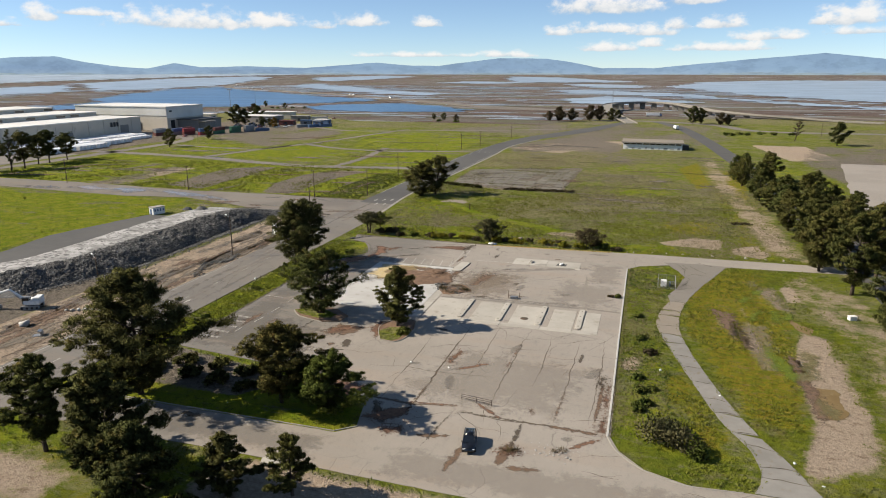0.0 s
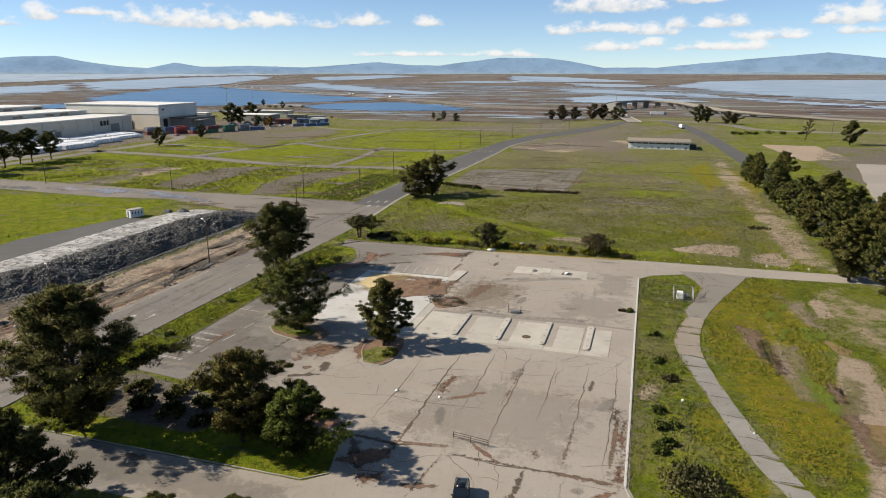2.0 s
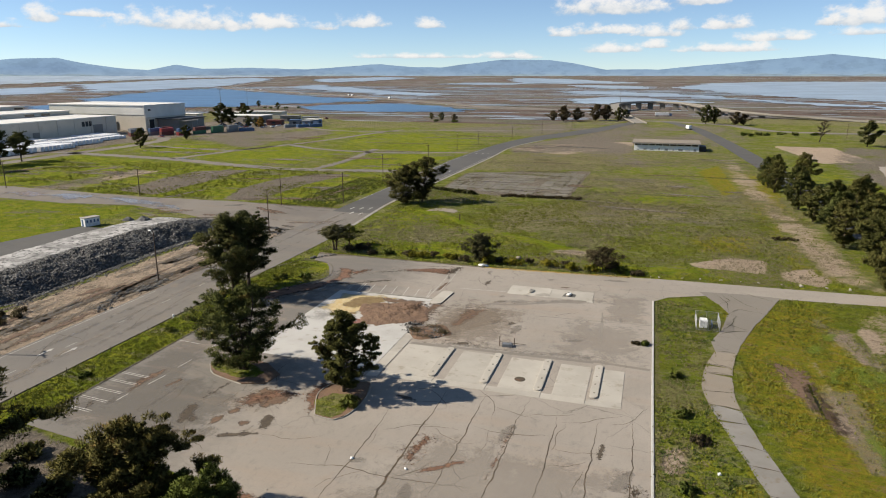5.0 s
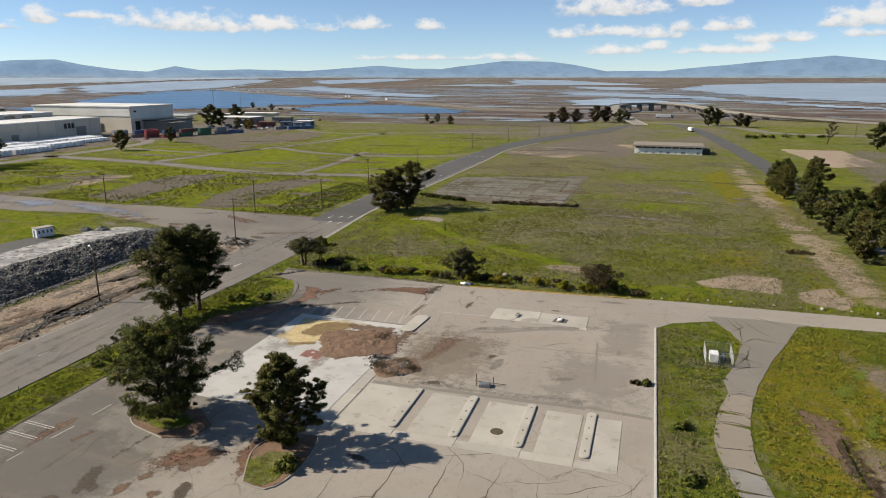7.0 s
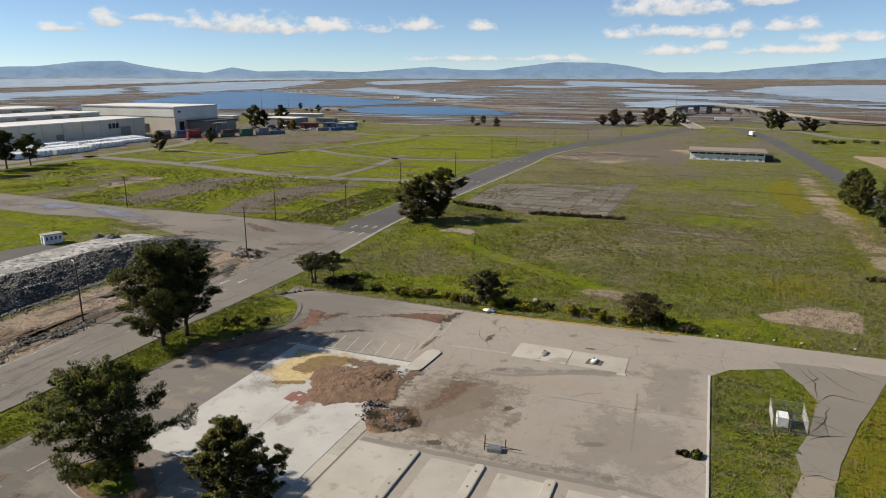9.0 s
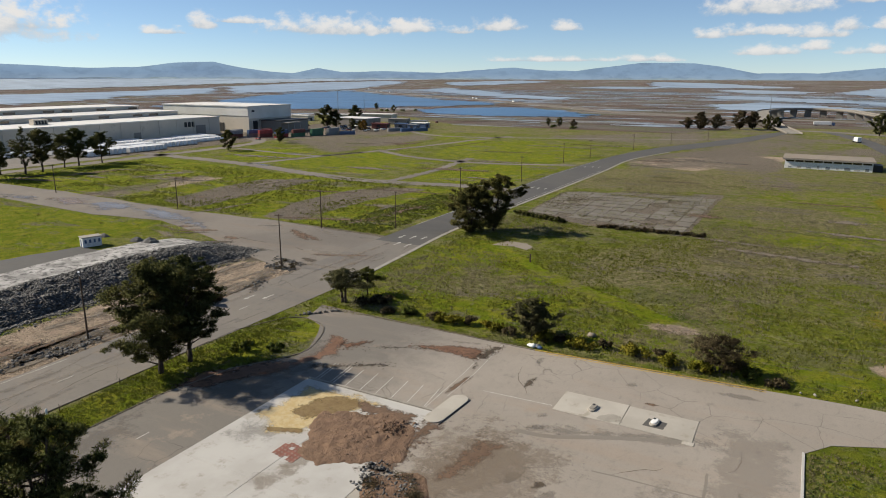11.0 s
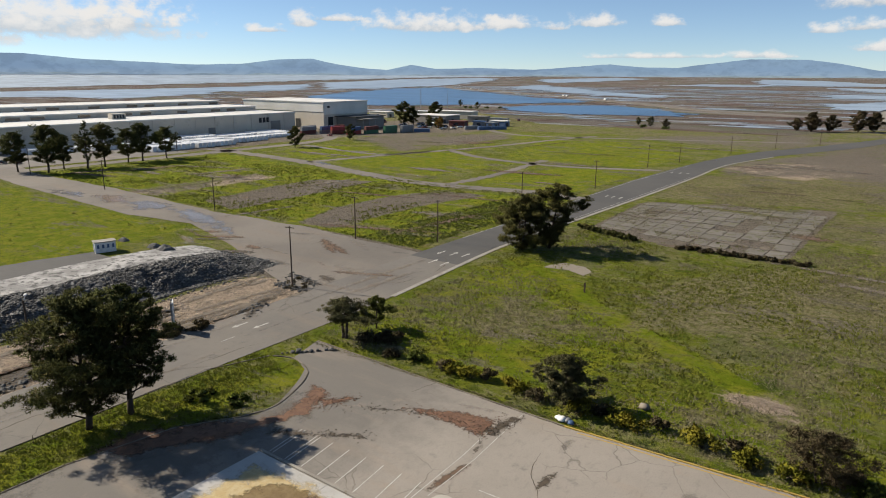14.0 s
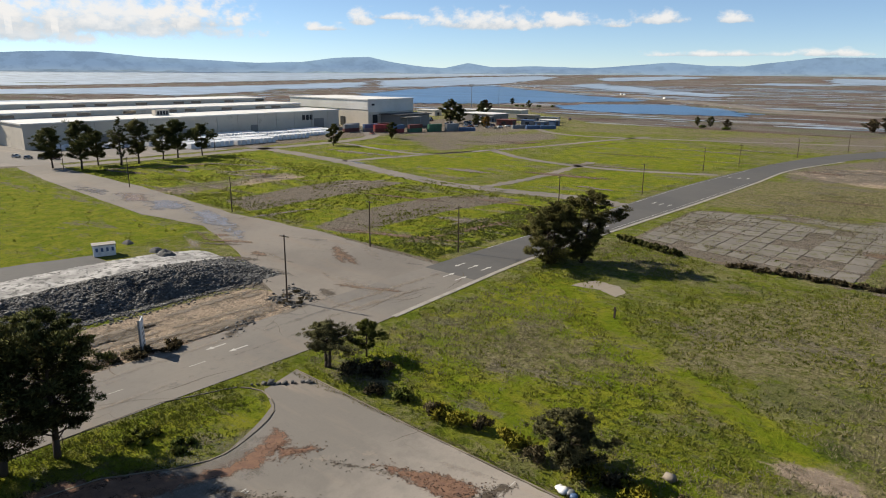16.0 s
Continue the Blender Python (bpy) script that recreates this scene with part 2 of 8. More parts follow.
def stain_material(name, a, b, amount=1.0, coarse=0.8, rough=0.9):
    """A thin stain or layer of dirt whose ragged edge thins out into what lies below."""
    n = Nodes(name)
    fine = n.noise(5.0, 5, 0.75)
    col = n.mix(n.step(n.noise(1.1, 6, 0.7), 0.38, 0.62), a, b)
    col = n.mix(n.math("MULTIPLY", n.step(fine, 0.5, 0.7), 0.5), col, tuple(0.5 * v for v in a))
    n.bump(fine, 0.6, 0.06)
    n.done(col, rough, 0.0, 0.25)
    v = n.math("ADD", n.attr("fade"), n.math("MULTIPLY", n.math("SUBTRACT", n.noise(coarse, 8, 0.75, offset=(3, 14, 0)), 0.5), 2.2))
    v = n.math("ADD", v, n.math("MULTIPLY", n.math("SUBTRACT", fine, 0.5), 0.7))
    v = n.math("MULTIPLY", n.step(v, 0.42, 0.85), n.step(n.attr("fade"), 0.0, 0.25))
    tr = n.t.nodes.new("ShaderNodeBsdfTransparent")
    ms = n.t.nodes.new("ShaderNodeMixShader")
    n.t.links.new(n.math("MULTIPLY", v, amount), ms.inputs[0])
    n.t.links.new(tr.outputs[0], ms.inputs[1])
    n.t.links.new(n.bsdf.outputs[0], ms.inputs[2])
    n.t.links.new(ms.outputs[0], n.out.inputs["Surface"])
    return n.m


def water_material(name, deep, rough=0.22):
    n = Nodes(name)
    rip = n.noise(0.35, 4, 0.6, (1, 2.5, 1))
    col = n.mix(n.step(n.noise(0.006, 5, 0.6, (1, 2.5, 1)), 0.4, 0.62), deep, tuple(0.65 * v for v in deep))
    n.bump(rip, 0.55, 0.6)
    return n.done(col, rough, 0.0, 0.5)


def plain(name, color, rough=0.5, metal=0.0, spec=0.5, var=0.12):
    """Paint or metal: nearly one colour, with faint wear."""
    n = Nodes(name)
    w = n.noise(1.3, 5, 0.65)
    col = n.mix(n.math("MULTIPLY", n.step(w, 0.4, 0.7), var * 4), color, tuple(0.55 * v for v in color))
    n.bump(n.noise(12, 3, 0.6), 0.1, 0.01)
    return n.done(col, rough, metal, spec)


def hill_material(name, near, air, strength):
    """Far hills, a backdrop: a dark slope whose emission paints the haze of the air."""
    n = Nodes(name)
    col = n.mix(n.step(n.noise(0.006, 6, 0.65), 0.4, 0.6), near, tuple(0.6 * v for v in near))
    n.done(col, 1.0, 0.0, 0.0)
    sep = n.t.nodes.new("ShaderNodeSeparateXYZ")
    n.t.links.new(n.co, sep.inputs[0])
    # air haze put into the glow, paler towards the foot
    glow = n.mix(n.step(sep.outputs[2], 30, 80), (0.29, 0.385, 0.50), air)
    # noise darkens the glow, painted as the shading of ridges
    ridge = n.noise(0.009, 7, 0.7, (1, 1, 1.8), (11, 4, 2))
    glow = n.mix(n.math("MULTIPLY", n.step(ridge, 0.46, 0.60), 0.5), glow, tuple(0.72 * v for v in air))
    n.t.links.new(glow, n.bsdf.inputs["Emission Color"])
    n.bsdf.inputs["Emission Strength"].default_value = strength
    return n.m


def cloud_material():
    n = Nodes("cloud")
    g = n.t.nodes.new("ShaderNodeTexCoord").outputs["UV"]
    sep = n.t.nodes.new("ShaderNodeSeparateXYZ")
    n.t.links.new(g, sep.inputs[0])
    u, v = sep.outputs[0], sep.outputs[1]
    big = n.noise(0.0085, 7, 0.58, (1, 1, 1.6))
    du = n.math("ABSOLUTE", n.math("SUBTRACT", n.math("MULTIPLY", u, 2.0), 1.0))
    side = n.math("SUBTRACT", 1.0, n.math("POWER", du, 2.2))
    up = n.math("SUBTRACT", 1.0, n.math("POWER", v, 1.3))
    low = n.step(v, 0.04, 0.26)
    body = n.math("MULTIPLY", n.math("MULTIPLY", side, up), low)
    dens = n.math("ADD", n.math("MULTIPLY", body, 1.05), n.math("MULTIPLY", n.math("SUBTRACT", big, 0.5), 1.9))
    mask = n.math("MULTIPLY", n.step(dens, 0.16, 0.80), n.step(n.math("MULTIPLY", side, n.math("MULTIPLY", up, low)), 0.0, 0.16))
    # cloud shading put into the glow: pale towards the top, grey below
    lit = n.step(n.math("ADD", n.math("MULTIPLY", v, 0.9), n.math("MULTIPLY", big, 0.8)), 0.35, 0.85)
    col = n.mix(lit, (0.52, 0.60, 0.68), (0.98, 0.96, 0.93))
    em = n.t.nodes.new("ShaderNodeEmission")
    n.t.links.new(col, em.inputs["Color"])
    em.inputs["Strength"].default_value = 0.53
    tr = n.t.nodes.new("ShaderNodeBsdfTransparent")
    ms = n.t.nodes.new("ShaderNodeMixShader")
    n.t.links.new(n.math("MULTIPLY", mask, 0.93), ms.inputs[0])
    n.t.links.new(tr.outputs[0], ms.inputs[1])
    n.t.links.new(em.outputs[0], ms.inputs[2])
    n.t.links.new(ms.outputs[0], n.out.inputs["Surface"])
    return n.m


M = {
    "ground": ground_material(),
    "lot": asphalt_material("old_asphalt", (0.266, 0.237, 0.203), (0.230, 0.204, 0.174), (0.250, 0.200, 0.156), (0.122, 0.112, 0.099), west=-58.0),
    "road": asphalt_material("road_asphalt", (0.128, 0.117, 0.104), (0.158, 0.142, 0.122), (0.175, 0.142, 0.110), (0.076, 0.070, 0.063), edge=0.75),
    "newroad": asphalt_material("dark_asphalt", (0.068, 0.066, 0.063), (0.083, 0.079, 0.073), (0.094, 0.086, 0.076), (0.054, 0.053, 0.050), edge=0.3),
    "seal": asphalt_material("sealed_asphalt", (0.180, 0.162, 0.138), (0.160, 0.144, 0.122), (0.175, 0.145, 0.112), (0.125, 0.111, 0.094)),
    "dust": asphalt_material("dusty_asphalt", (0.225, 0.192, 0.150), (0.195, 0.170, 0.138), (0.215, 0.165, 0.115), (0.150, 0.125, 0.100)),
    "track": asphalt_material("gravel_track", (0.168, 0.148, 0.125), (0.126, 0.112, 0.096), (0.172, 0.134, 0.100), (0.066, 0.058, 0.049), edge=0.7),
    "concrete": surface("concrete", (0.338, 0.315, 0.274), (0.295, 0.274, 0.236), (0.241, 0.215, 0.176), big=0.18, fine=4, vary=0.08),
    "pad": surface("pale_concrete", (0.374, 0.364, 0.342), (0.328, 0.317, 0.295), (0.266, 0.248, 0.216), big=0.15, fine=3),
    "kerb": surface("kerb_concrete", (0.259, 0.241, 0.209), (0.209, 0.191, 0.162), (0.158, 0.137, 0.108), big=0.4, fine=5, vary=0.15),
    "kerb_dark": surface("stained_kerb", (0.150, 0.128, 0.100), (0.110, 0.092, 0.070), (0.075, 0.062, 0.045), big=0.4, fine=5, vary=0.3),
    "old_slab": surface("old_slab_concrete", (0.142, 0.128, 0.109), (0.114, 0.102, 0.086), (0.100, 0.094, 0.050), big=0.16, fine=2.0, vary=0.08, third=(0.50, 0.62)),
    "path": surface("path_concrete", (0.205, 0.194, 0.175), (0.172, 0.162, 0.145), (0.170, 0.145, 0.115), big=0.25, fine=5, vary=0.08),
    "line": surface("road_paint", (0.42, 0.41, 0.38), (0.32, 0.305, 0.275), (0.20, 0.185, 0.16), big=1.2, fine=9),
    "yellow_line": surface("yellow_paint", (0.396, 0.274, 0.050), (0.324, 0.216, 0.058), (0.216, 0.180, 0.130), big=1.2, fine=9),
    "crack": surface("crack_dirt", (0.050, 0.040, 0.030), (0.075, 0.058, 0.038), (0.100, 0.054, 0.030), big=0.4, fine=3, bump=0.6),
    "soil_dark": surface("dark_soil", (0.050, 0.042, 0.026), (0.070, 0.062, 0.030), None, big=0.4, fine=3),
    "rust": surface("rusty_litter", (0.150, 0.084, 0.052), (0.100, 0.058, 0.040), (0.165, 0.120, 0.085), big=0.5, fine=5, bump=0.8, dist=0.1),
    "dirt": surface("brown_soil", (0.172, 0.108, 0.068), (0.125, 0.078, 0.050), (0.095, 0.060, 0.040), big=0.5, fine=3, bump=1.0, dist=0.2),
    "mud": surface("wet_mud", (0.135, 0.090, 0.036), (0.165, 0.115, 0.050), (0.190, 0.140, 0.070), big=0.3, fine=2, rough=0.55),
    "rock": surface("broken_concrete", (0.112, 0.109, 0.104), (0.056, 0.055, 0.053), (0.215, 0.207, 0.192), big=0.3, fine=2.5, vary=0.6, island=True, bump=0.6, dist=0.1),
    "rubble": surface("rubble_ground", (0.100, 0.098, 0.094), (0.058, 0.058, 0.058), (0.200, 0.192, 0.180), big=0.12, fine=1.2, bump=1.0, dist=0.5),
    "crushed": surface("crushed_concrete", (0.375, 0.362, 0.345), (0.205, 0.198, 0.187), (0.105, 0.101, 0.096), big=0.22, third=(0.50, 0.60), fine=1.5, bump=0.8, dist=0.3),
    "bark": surface("bark", (0.061, 0.045, 0.032), (0.040, 0.029, 0.022), None, big=0.8, fine=6, bump=0.8, dist=0.05),
    "pine": foliage("pine_needles", (0.036, 0.050, 0.014), (0.112, 0.122, 0.034), (0.165, 0.130, 0.038)),
    "pine_olive": foliage("olive_needles", (0.052, 0.052, 0.015), (0.150, 0.132, 0.038), (0.185, 0.120, 0.040)),
    "pine_dark": foliage("dark_needles", (0.028, 0.039, 0.013), (0.098, 0.108, 0.033), (0.140, 0.110, 0.034)),
    "leaf": foliage("broad_leaves", (0.038, 0.062, 0.013), (0.105, 0.138, 0.026), (0.150, 0.132, 0.030)),
    "brush": foliage("dry_brush", (0.050, 0.042, 0.024), (0.110, 0.092, 0.048), (0.095, 0.064, 0.034)),
    "olive": foliage("grey_green_leaves", (0.050, 0.056, 0.026), (0.120, 0.120, 0.055), (0.130, 0.105, 0.050)),
    "shrub": foliage("shrub_leaves", (0.080, 0.090, 0.008), (0.195, 0.185, 0.018), (0.225, 0.165, 0.022)),
    "grass": foliage("grass_blades", (0.075, 0.098, 0.010), (0.150, 0.162, 0.018), (0.165, 0.145, 0.040)),
    "stalk": foliage("dead_stalks", (0.115, 0.102, 0.060), (0.225, 0.198, 0.125), (0.180, 0.155, 0.080)),
    "straw": foliage("dry_stalks", (0.130, 0.112, 0.052), (0.215, 0.185, 0.100), (0.140, 0.130, 0.046)),
    "autumn": foliage("orange_leaves", (0.150, 0.075, 0.015), (0.260, 0.150, 0.030), (0.220, 0.140, 0.030)),
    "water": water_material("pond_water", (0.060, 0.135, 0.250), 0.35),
    # bay waters paler with distance: air haze put into the base colour
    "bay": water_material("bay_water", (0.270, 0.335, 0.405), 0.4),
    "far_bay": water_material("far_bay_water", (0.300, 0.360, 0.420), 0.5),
    "puddle": water_material("puddle_water", (0.12, 0.10, 0.08), 0.08),
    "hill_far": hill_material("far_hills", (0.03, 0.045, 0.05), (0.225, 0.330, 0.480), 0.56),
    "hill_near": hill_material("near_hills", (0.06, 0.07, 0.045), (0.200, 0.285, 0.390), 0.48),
    "cloud": cloud_material(),
    "cream": surface("cream_cladding", (0.520, 0.470, 0.390), (0.460, 0.415, 0.345), (0.38, 0.34, 0.28), big=0.05, fine=0.8, rough=0.7),
    "white_roof": surface("white_roof", (0.612, 0.595, 0.561), (0.527, 0.510, 0.476), (0.425, 0.399, 0.365), big=0.03, fine=0.6, rough=0.6),
    "pale_wall": surface("pale_cladding", (0.640, 0.620, 0.570), (0.560, 0.540, 0.490), None, big=0.05, fine=0.8, rough=0.6),
    "grey_wall": surface("grey_cladding", (0.216, 0.202, 0.180), (0.184, 0.173, 0.155), None, big=0.05, fine=0.8, rough=0.7),
    "wrap": surface("white_wrap", (0.663, 0.671, 0.680), (0.578, 0.586, 0.595), None, big=0.2, fine=1, rough=0.45, vary=0.15),
    "s_soil": stain_material("soil_stain", (0.135, 0.088, 0.058), (0.095, 0.062, 0.042)),
    "s_rust": stain_material("rust_stain", (0.160, 0.090, 0.056), (0.110, 0.062, 0.042)),
    "s_dark": stain_material("dark_stain", (0.060, 0.048, 0.037), (0.085, 0.066, 0.046), 0.9),
    "s_dust": stain_material("dust_film", (0.235, 0.188, 0.142), (0.200, 0.158, 0.118), 0.40, 0.4),
    "s_tar": stain_material("worn_tar", (0.128, 0.114, 0.099), (0.150, 0.134, 0.116), 0.32, 0.4),
    "s_pale": stain_material("pale_wear", (0.262, 0.230, 0.195), (0.228, 0.198, 0.168), 0.32, 0.35),
    "s_gravel": stain_material("gravel_film", (0.165, 0.138, 0.108), (0.118, 0.098, 0.074), 0.85, 0.25),
    "s_water": stain_material("puddle_film", (0.215, 0.195, 0.180), (0.165, 0.150, 0.140), 0.95, 0.30, 0.22),
    "s_pool": stain_material("muddy_puddle_film", (0.270, 0.200, 0.140), (0.230, 0.170, 0.115), 0.95, 0.22, 0.15),
    "s_dead": stain_material("dead_grass_film", (0.168, 0.148, 0.064), (0.128, 0.114, 0.048), 0.55, 0.4),
    "s_green": stain_material("fresh_grass_film", (0.092, 0.135, 0.012), (0.130, 0.160, 0.016), 0.65, 0.4),
    "s_ochre": stain_material("ochre_film", (0.530, 0.430, 0.240), (0.470, 0.350, 0.160), 0.75, 0.40),
    "s_mud": stain_material("wet_mud_film", (0.150, 0.100, 0.042), (0.190, 0.135, 0.060), 1.0, 0.7, 0.6),
    "s_weed": stain_material("weed_film", (0.085, 0.095, 0.014), (0.110, 0.095, 0.030), 0.9, 0.9),
    # near-black; solid panels of it paint the shade inside doorways and openings
    "dark": plain("dark_opening", (0.016, 0.016, 0.017), 0.6),
    "wood": surface("pole_wood", (0.079, 0.056, 0.040), (0.058, 0.042, 0.030), None, big=0.6, fine=5, vary=0.15),
    "steel": plain("galvanised_steel", (0.302, 0.310, 0.310), 0.45, 0.7),
    "white": plain("white_paint", (0.663, 0.663, 0.646), 0.5),
    "black": plain("black_paint", (0.006, 0.006, 0.007), 0.12, 0.0, 0.6, 0.02),
    "rubber": plain("rubber", (0.014, 0.014, 0.014), 0.85),
    "glass": plain("dark_glass", (0.007, 0.009, 0.012), 0.05, 0.0, 0.8, 0.0),
    "lamp_red": plain("red_lens", (0.252, 0.011, 0.009), 0.2),
    "lamp_white": plain("clear_lens", (0.468, 0.475, 0.490), 0.15),
    "red": plain("red_paint", (0.238, 0.025, 0.022), 0.5),
    "green": plain("green_paint", (0.025, 0.108, 0.054), 0.5),
    "grey": plain("grey_paint", (0.166, 0.173, 0.180), 0.5),
    "blue": plain("blue_paint", (0.050, 0.094, 0.187), 0.5),
    "dark_rust": plain("dark_rusty_steel", (0.036, 0.022, 0.017), 0.75),
    "rust_red": plain("rust_paint", (0.122, 0.032, 0.023), 0.7),
    "tile": surface("red_floor_tile", (0.194, 0.083, 0.061), (0.158, 0.068, 0.054), (0.216, 0.158, 0.130), big=0.6, fine=5, vary=0.12),
}


# ---- building helpers ----
def mesh_of(name, verts, faces, materials, smooth=False):
    me = bpy.data.meshes.new(name)
    me.from_pydata([tuple(map(float, v)) for v in verts], [], faces)
    for m in materials if isinstance(materials, (list, tuple)) else [materials]:
        me.materials.append(m)
    if smooth:
        me.polygons.foreach_set("use_smooth", [True] * len(me.polygons))
    me.update()
    return me


def part(name, bm, material, parent, label="", smooth=False):
    """Links a bmesh (or verts and faces) as one mesh object under a thing or a part."""
    if isinstance(bm, bmesh.types.BMesh):
        me = bpy.data.meshes.new(name)
        bmesh.ops.recalc_face_normals(bm, faces=bm.faces)
        if smooth:
            for f in bm.faces:
                f.smooth = True
        bm.to_mesh(me)
        bm.free()
        me.materials.append(material)
    else:
        me = mesh_of(name, bm[0], bm[1], material, smooth)
    ob = new(name, me)
    ob.parent = parent
    if label:
        tagged(ob, label)
    return ob


def thing(name, at, label, category, group="", turn=0.0, kind=""):
    ob = new(name)
    ob.empty_display_size = 0.5
    ob.matrix_world = pose(*at, 0, 0, turn)
    return tagged(ob, label, category, group, kind)


def setting(name, geometry, material, label, category):
    me = mesh_of(name, *geometry, material)
    return tagged(new(name, me), label, category, "", "structure")


def box(bm, size, at, turn=0.0, bevel=0.0, taper=1.0):
    """Adds a box to bm with its base centre at at."""
    made = bmesh.ops.create_cube(bm, size=1.0)["verts"]
    for v in made:
        k = taper if v.co.z > 0 else 1.0
        v.co = Vector((v.co.x * size[0] * k, v.co.y * size[1] * k, (v.co.z + 0.5) * size[2]))
    if bevel:
        edges = {e for v in made for e in v.link_edges}
        made = [v for v in bmesh.ops.bevel(bm, geom=list(edges) + made, offset=bevel, segments=2, affect="EDGES")["verts"]] or made
        made = list({v for v in bm.verts if v.is_valid and (v in made)})
    c, s = math.cos(radians(turn)), math.sin(radians(turn))
    for v in made:
        x, y, z = v.co
        v.co = Vector((c * x - s * y + at[0], s * x + c * y + at[1], z + at[2]))
    return bm


def boxes(*rows):
    bm = bmesh.new()
    for size, at, *rest in rows:
        box(bm, size, at, *rest)
    return bm


def tube(bm, a, b, ra, rb=None, n=8):
    """A tapered round bar from a to b."""
    a, b = Vector(a), Vector(b)
    rb = ra if rb is None else rb
    turn = (b - a).to_track_quat("Z", "Y").to_matrix()
    rings = []
    for p, r in ((a, ra), (b, rb)):
        rings.append([bm.verts.new(p + turn @ Vector((r * math.cos(k * math.tau / n), r * math.sin(k * math.tau / n), 0))) for k in range(n)])
    for k in range(n):
        bm.faces.new((rings[0][k], rings[0][(k + 1) % n], rings[1][(k + 1) % n], rings[1][k]))
    bm.faces.new(rings[0][::-1])
    bm.faces.new(rings[1])
    return bm


def value_noise(x, y, scale, seed=0):
    """Smooth noise in 0..1 on arrays."""
    x, y = np.asarray(x, float) * scale, np.asarray(y, float) * scale
    xi, yi = np.floor(x).astype(np.int64), np.floor(y).astype(np.int64)
    fx, fy = x - xi, y - yi
    fx, fy = fx * fx * (3 - 2 * fx), fy * fy * (3 - 2 * fy)

    def h(a, b):
        k = (a * 374761393 + b * 668265263 + seed * 974634777) & 0x7FFFFFFF
        k = ((k ^ (k >> 13)) * 1274126177) & 0x7FFFFFFF
        return ((k ^ (k >> 16)) & 0xFFFF) / 65535.0

    return (h(xi, yi) * (1 - fx) + h(xi + 1, yi) * fx) * (1 - fy) + (h(xi, yi + 1) * (1 - fx) + h(xi + 1, yi + 1) * fx) * fy


def fractal(x, y, scale, seed=0, octaves=4):
    total, amp = 0, 0.5
    for k in range(octaves):
        total = total + amp * value_noise(x, y, scale * 2**k, seed + k)
        amp *= 0.5
    return total / (1 - 0.5**octaves)


def resample(points, step, closed=False):
    pts = [Vector((*p[:2], 0)) for p in points]
    if closed:
        pts.append(pts[0])
    out = []
    for a, b in zip(pts, pts[1:]):
        n = max(1, int((b - a).length / step))
        out += [a.lerp(b, k / n) for k in range(n)]
    if not closed:
        out.append(pts[-1])
    return out


def curve_points(points, step):
    """A smooth line (Catmull-Rom) through the points, about evenly stepped."""
    p = [Vector((*q[:2], 0)) for q in points]
    p = [2 * p[0] - p[1]] + p + [2 * p[-1] - p[-2]]
    out = []
    for a, b, c, d in zip(p, p[1:], p[2:], p[3:]):
        n = max(1, int((c - b).length / step))
        for k in range(n):
            t = k / n
            out.append(0.5 * (2 * b + (c - a) * t + (2 * a - 5 * b + 4 * c - d) * t**2 + (3 * b - a - 3 * c + d) * t**3))
    out.append(p[-2])
    return out


def wobble(p, rag, seed, scale=0.5):
    a = float(fractal(p.x, p.y, scale, seed, 3)) - 0.5
    b = float(fractal(p.x, p.y, scale, seed + 17, 3)) - 0.5
    return Vector((p.x + 2 * rag * a, p.y + 2 * rag * b, p.z))


def sheet(points, z, thick=0.05, rag=0.0, step=1.0, seed=0, scale=0.5):
    """A flat patch with ragged edges and a small thickness: verts and faces."""
    loop = resample(points, step, True) if rag else [Vector((*p[:2], 0)) for p in points]
    loop = [wobble(p, rag, seed, scale) for p in loop] if rag else loop
    bm = bmesh.new()
    vs = [bm.verts.new((p.x, p.y, z)) for p in loop]
    f = bm.faces.new(vs)
    f.normal_update()
    if f.normal.z < 0:
        f.normal_flip()
    bmesh.ops.triangulate(bm, faces=[f])
    low = [bm.verts.new((p.x, p.y, z - thick)) for p in loop]
    n = len(vs)
    for k in range(n):
        bm.faces.new((vs[k], low[k], low[(k + 1) % n], vs[(k + 1) % n]))
    bm.normal_update()
    bm.verts.index_update()
    geo = [v.co.copy() for v in bm.verts], [[v.index for v in f.verts] for f in bm.faces]
    bm.free()
    return geo


def ribbon(points, width, z, thick=0.04, rag=0.0, step=2.0, seed=0, smooth=True, taper=False, zf=None):
    """A strip along a line: verts and faces."""
    line = curve_points(points, step) if smooth else resample(points, step)
    verts, faces, n = [], [], len(line)
    for k, p in enumerate(line):
        d = (line[min(k + 1, n - 1)] - line[max(k - 1, 0)]).normalized()
        side = Vector((-d.y, d.x, 0))
        w = width(k / (n - 1)) if callable(width) else width
        if taper:
            w *= min(1, 3 * k / n, 3 * (n - 1 - k) / n) * 0.9 + 0.1
        zz = z + (zf(p.x, p.y) if zf else 0)
        for s in (-1, 1):
            q = p + side * s * w / 2
            if rag:
                q = wobble(q, rag, seed, 0.7)
            verts.append((q.x, q.y, zz))
        for s in (0, 1):
            verts.append((verts[4 * k + s][0], verts[4 * k + s][1], zz - thick))
    for k in range(n - 1):
        a, b = 4 * k, 4 * k + 4
        faces += [(a, a + 1, b + 1, b), (a, b, b + 2, a + 2), (a + 1, a + 3, b + 3, b + 1)]
    return verts, faces


def join(*geos):
    verts, faces = [], []
    for v, f in geos:
        o = len(verts)
        verts += list(v)
        faces += [[i + o for i in g] for g in f]
    return verts, faces


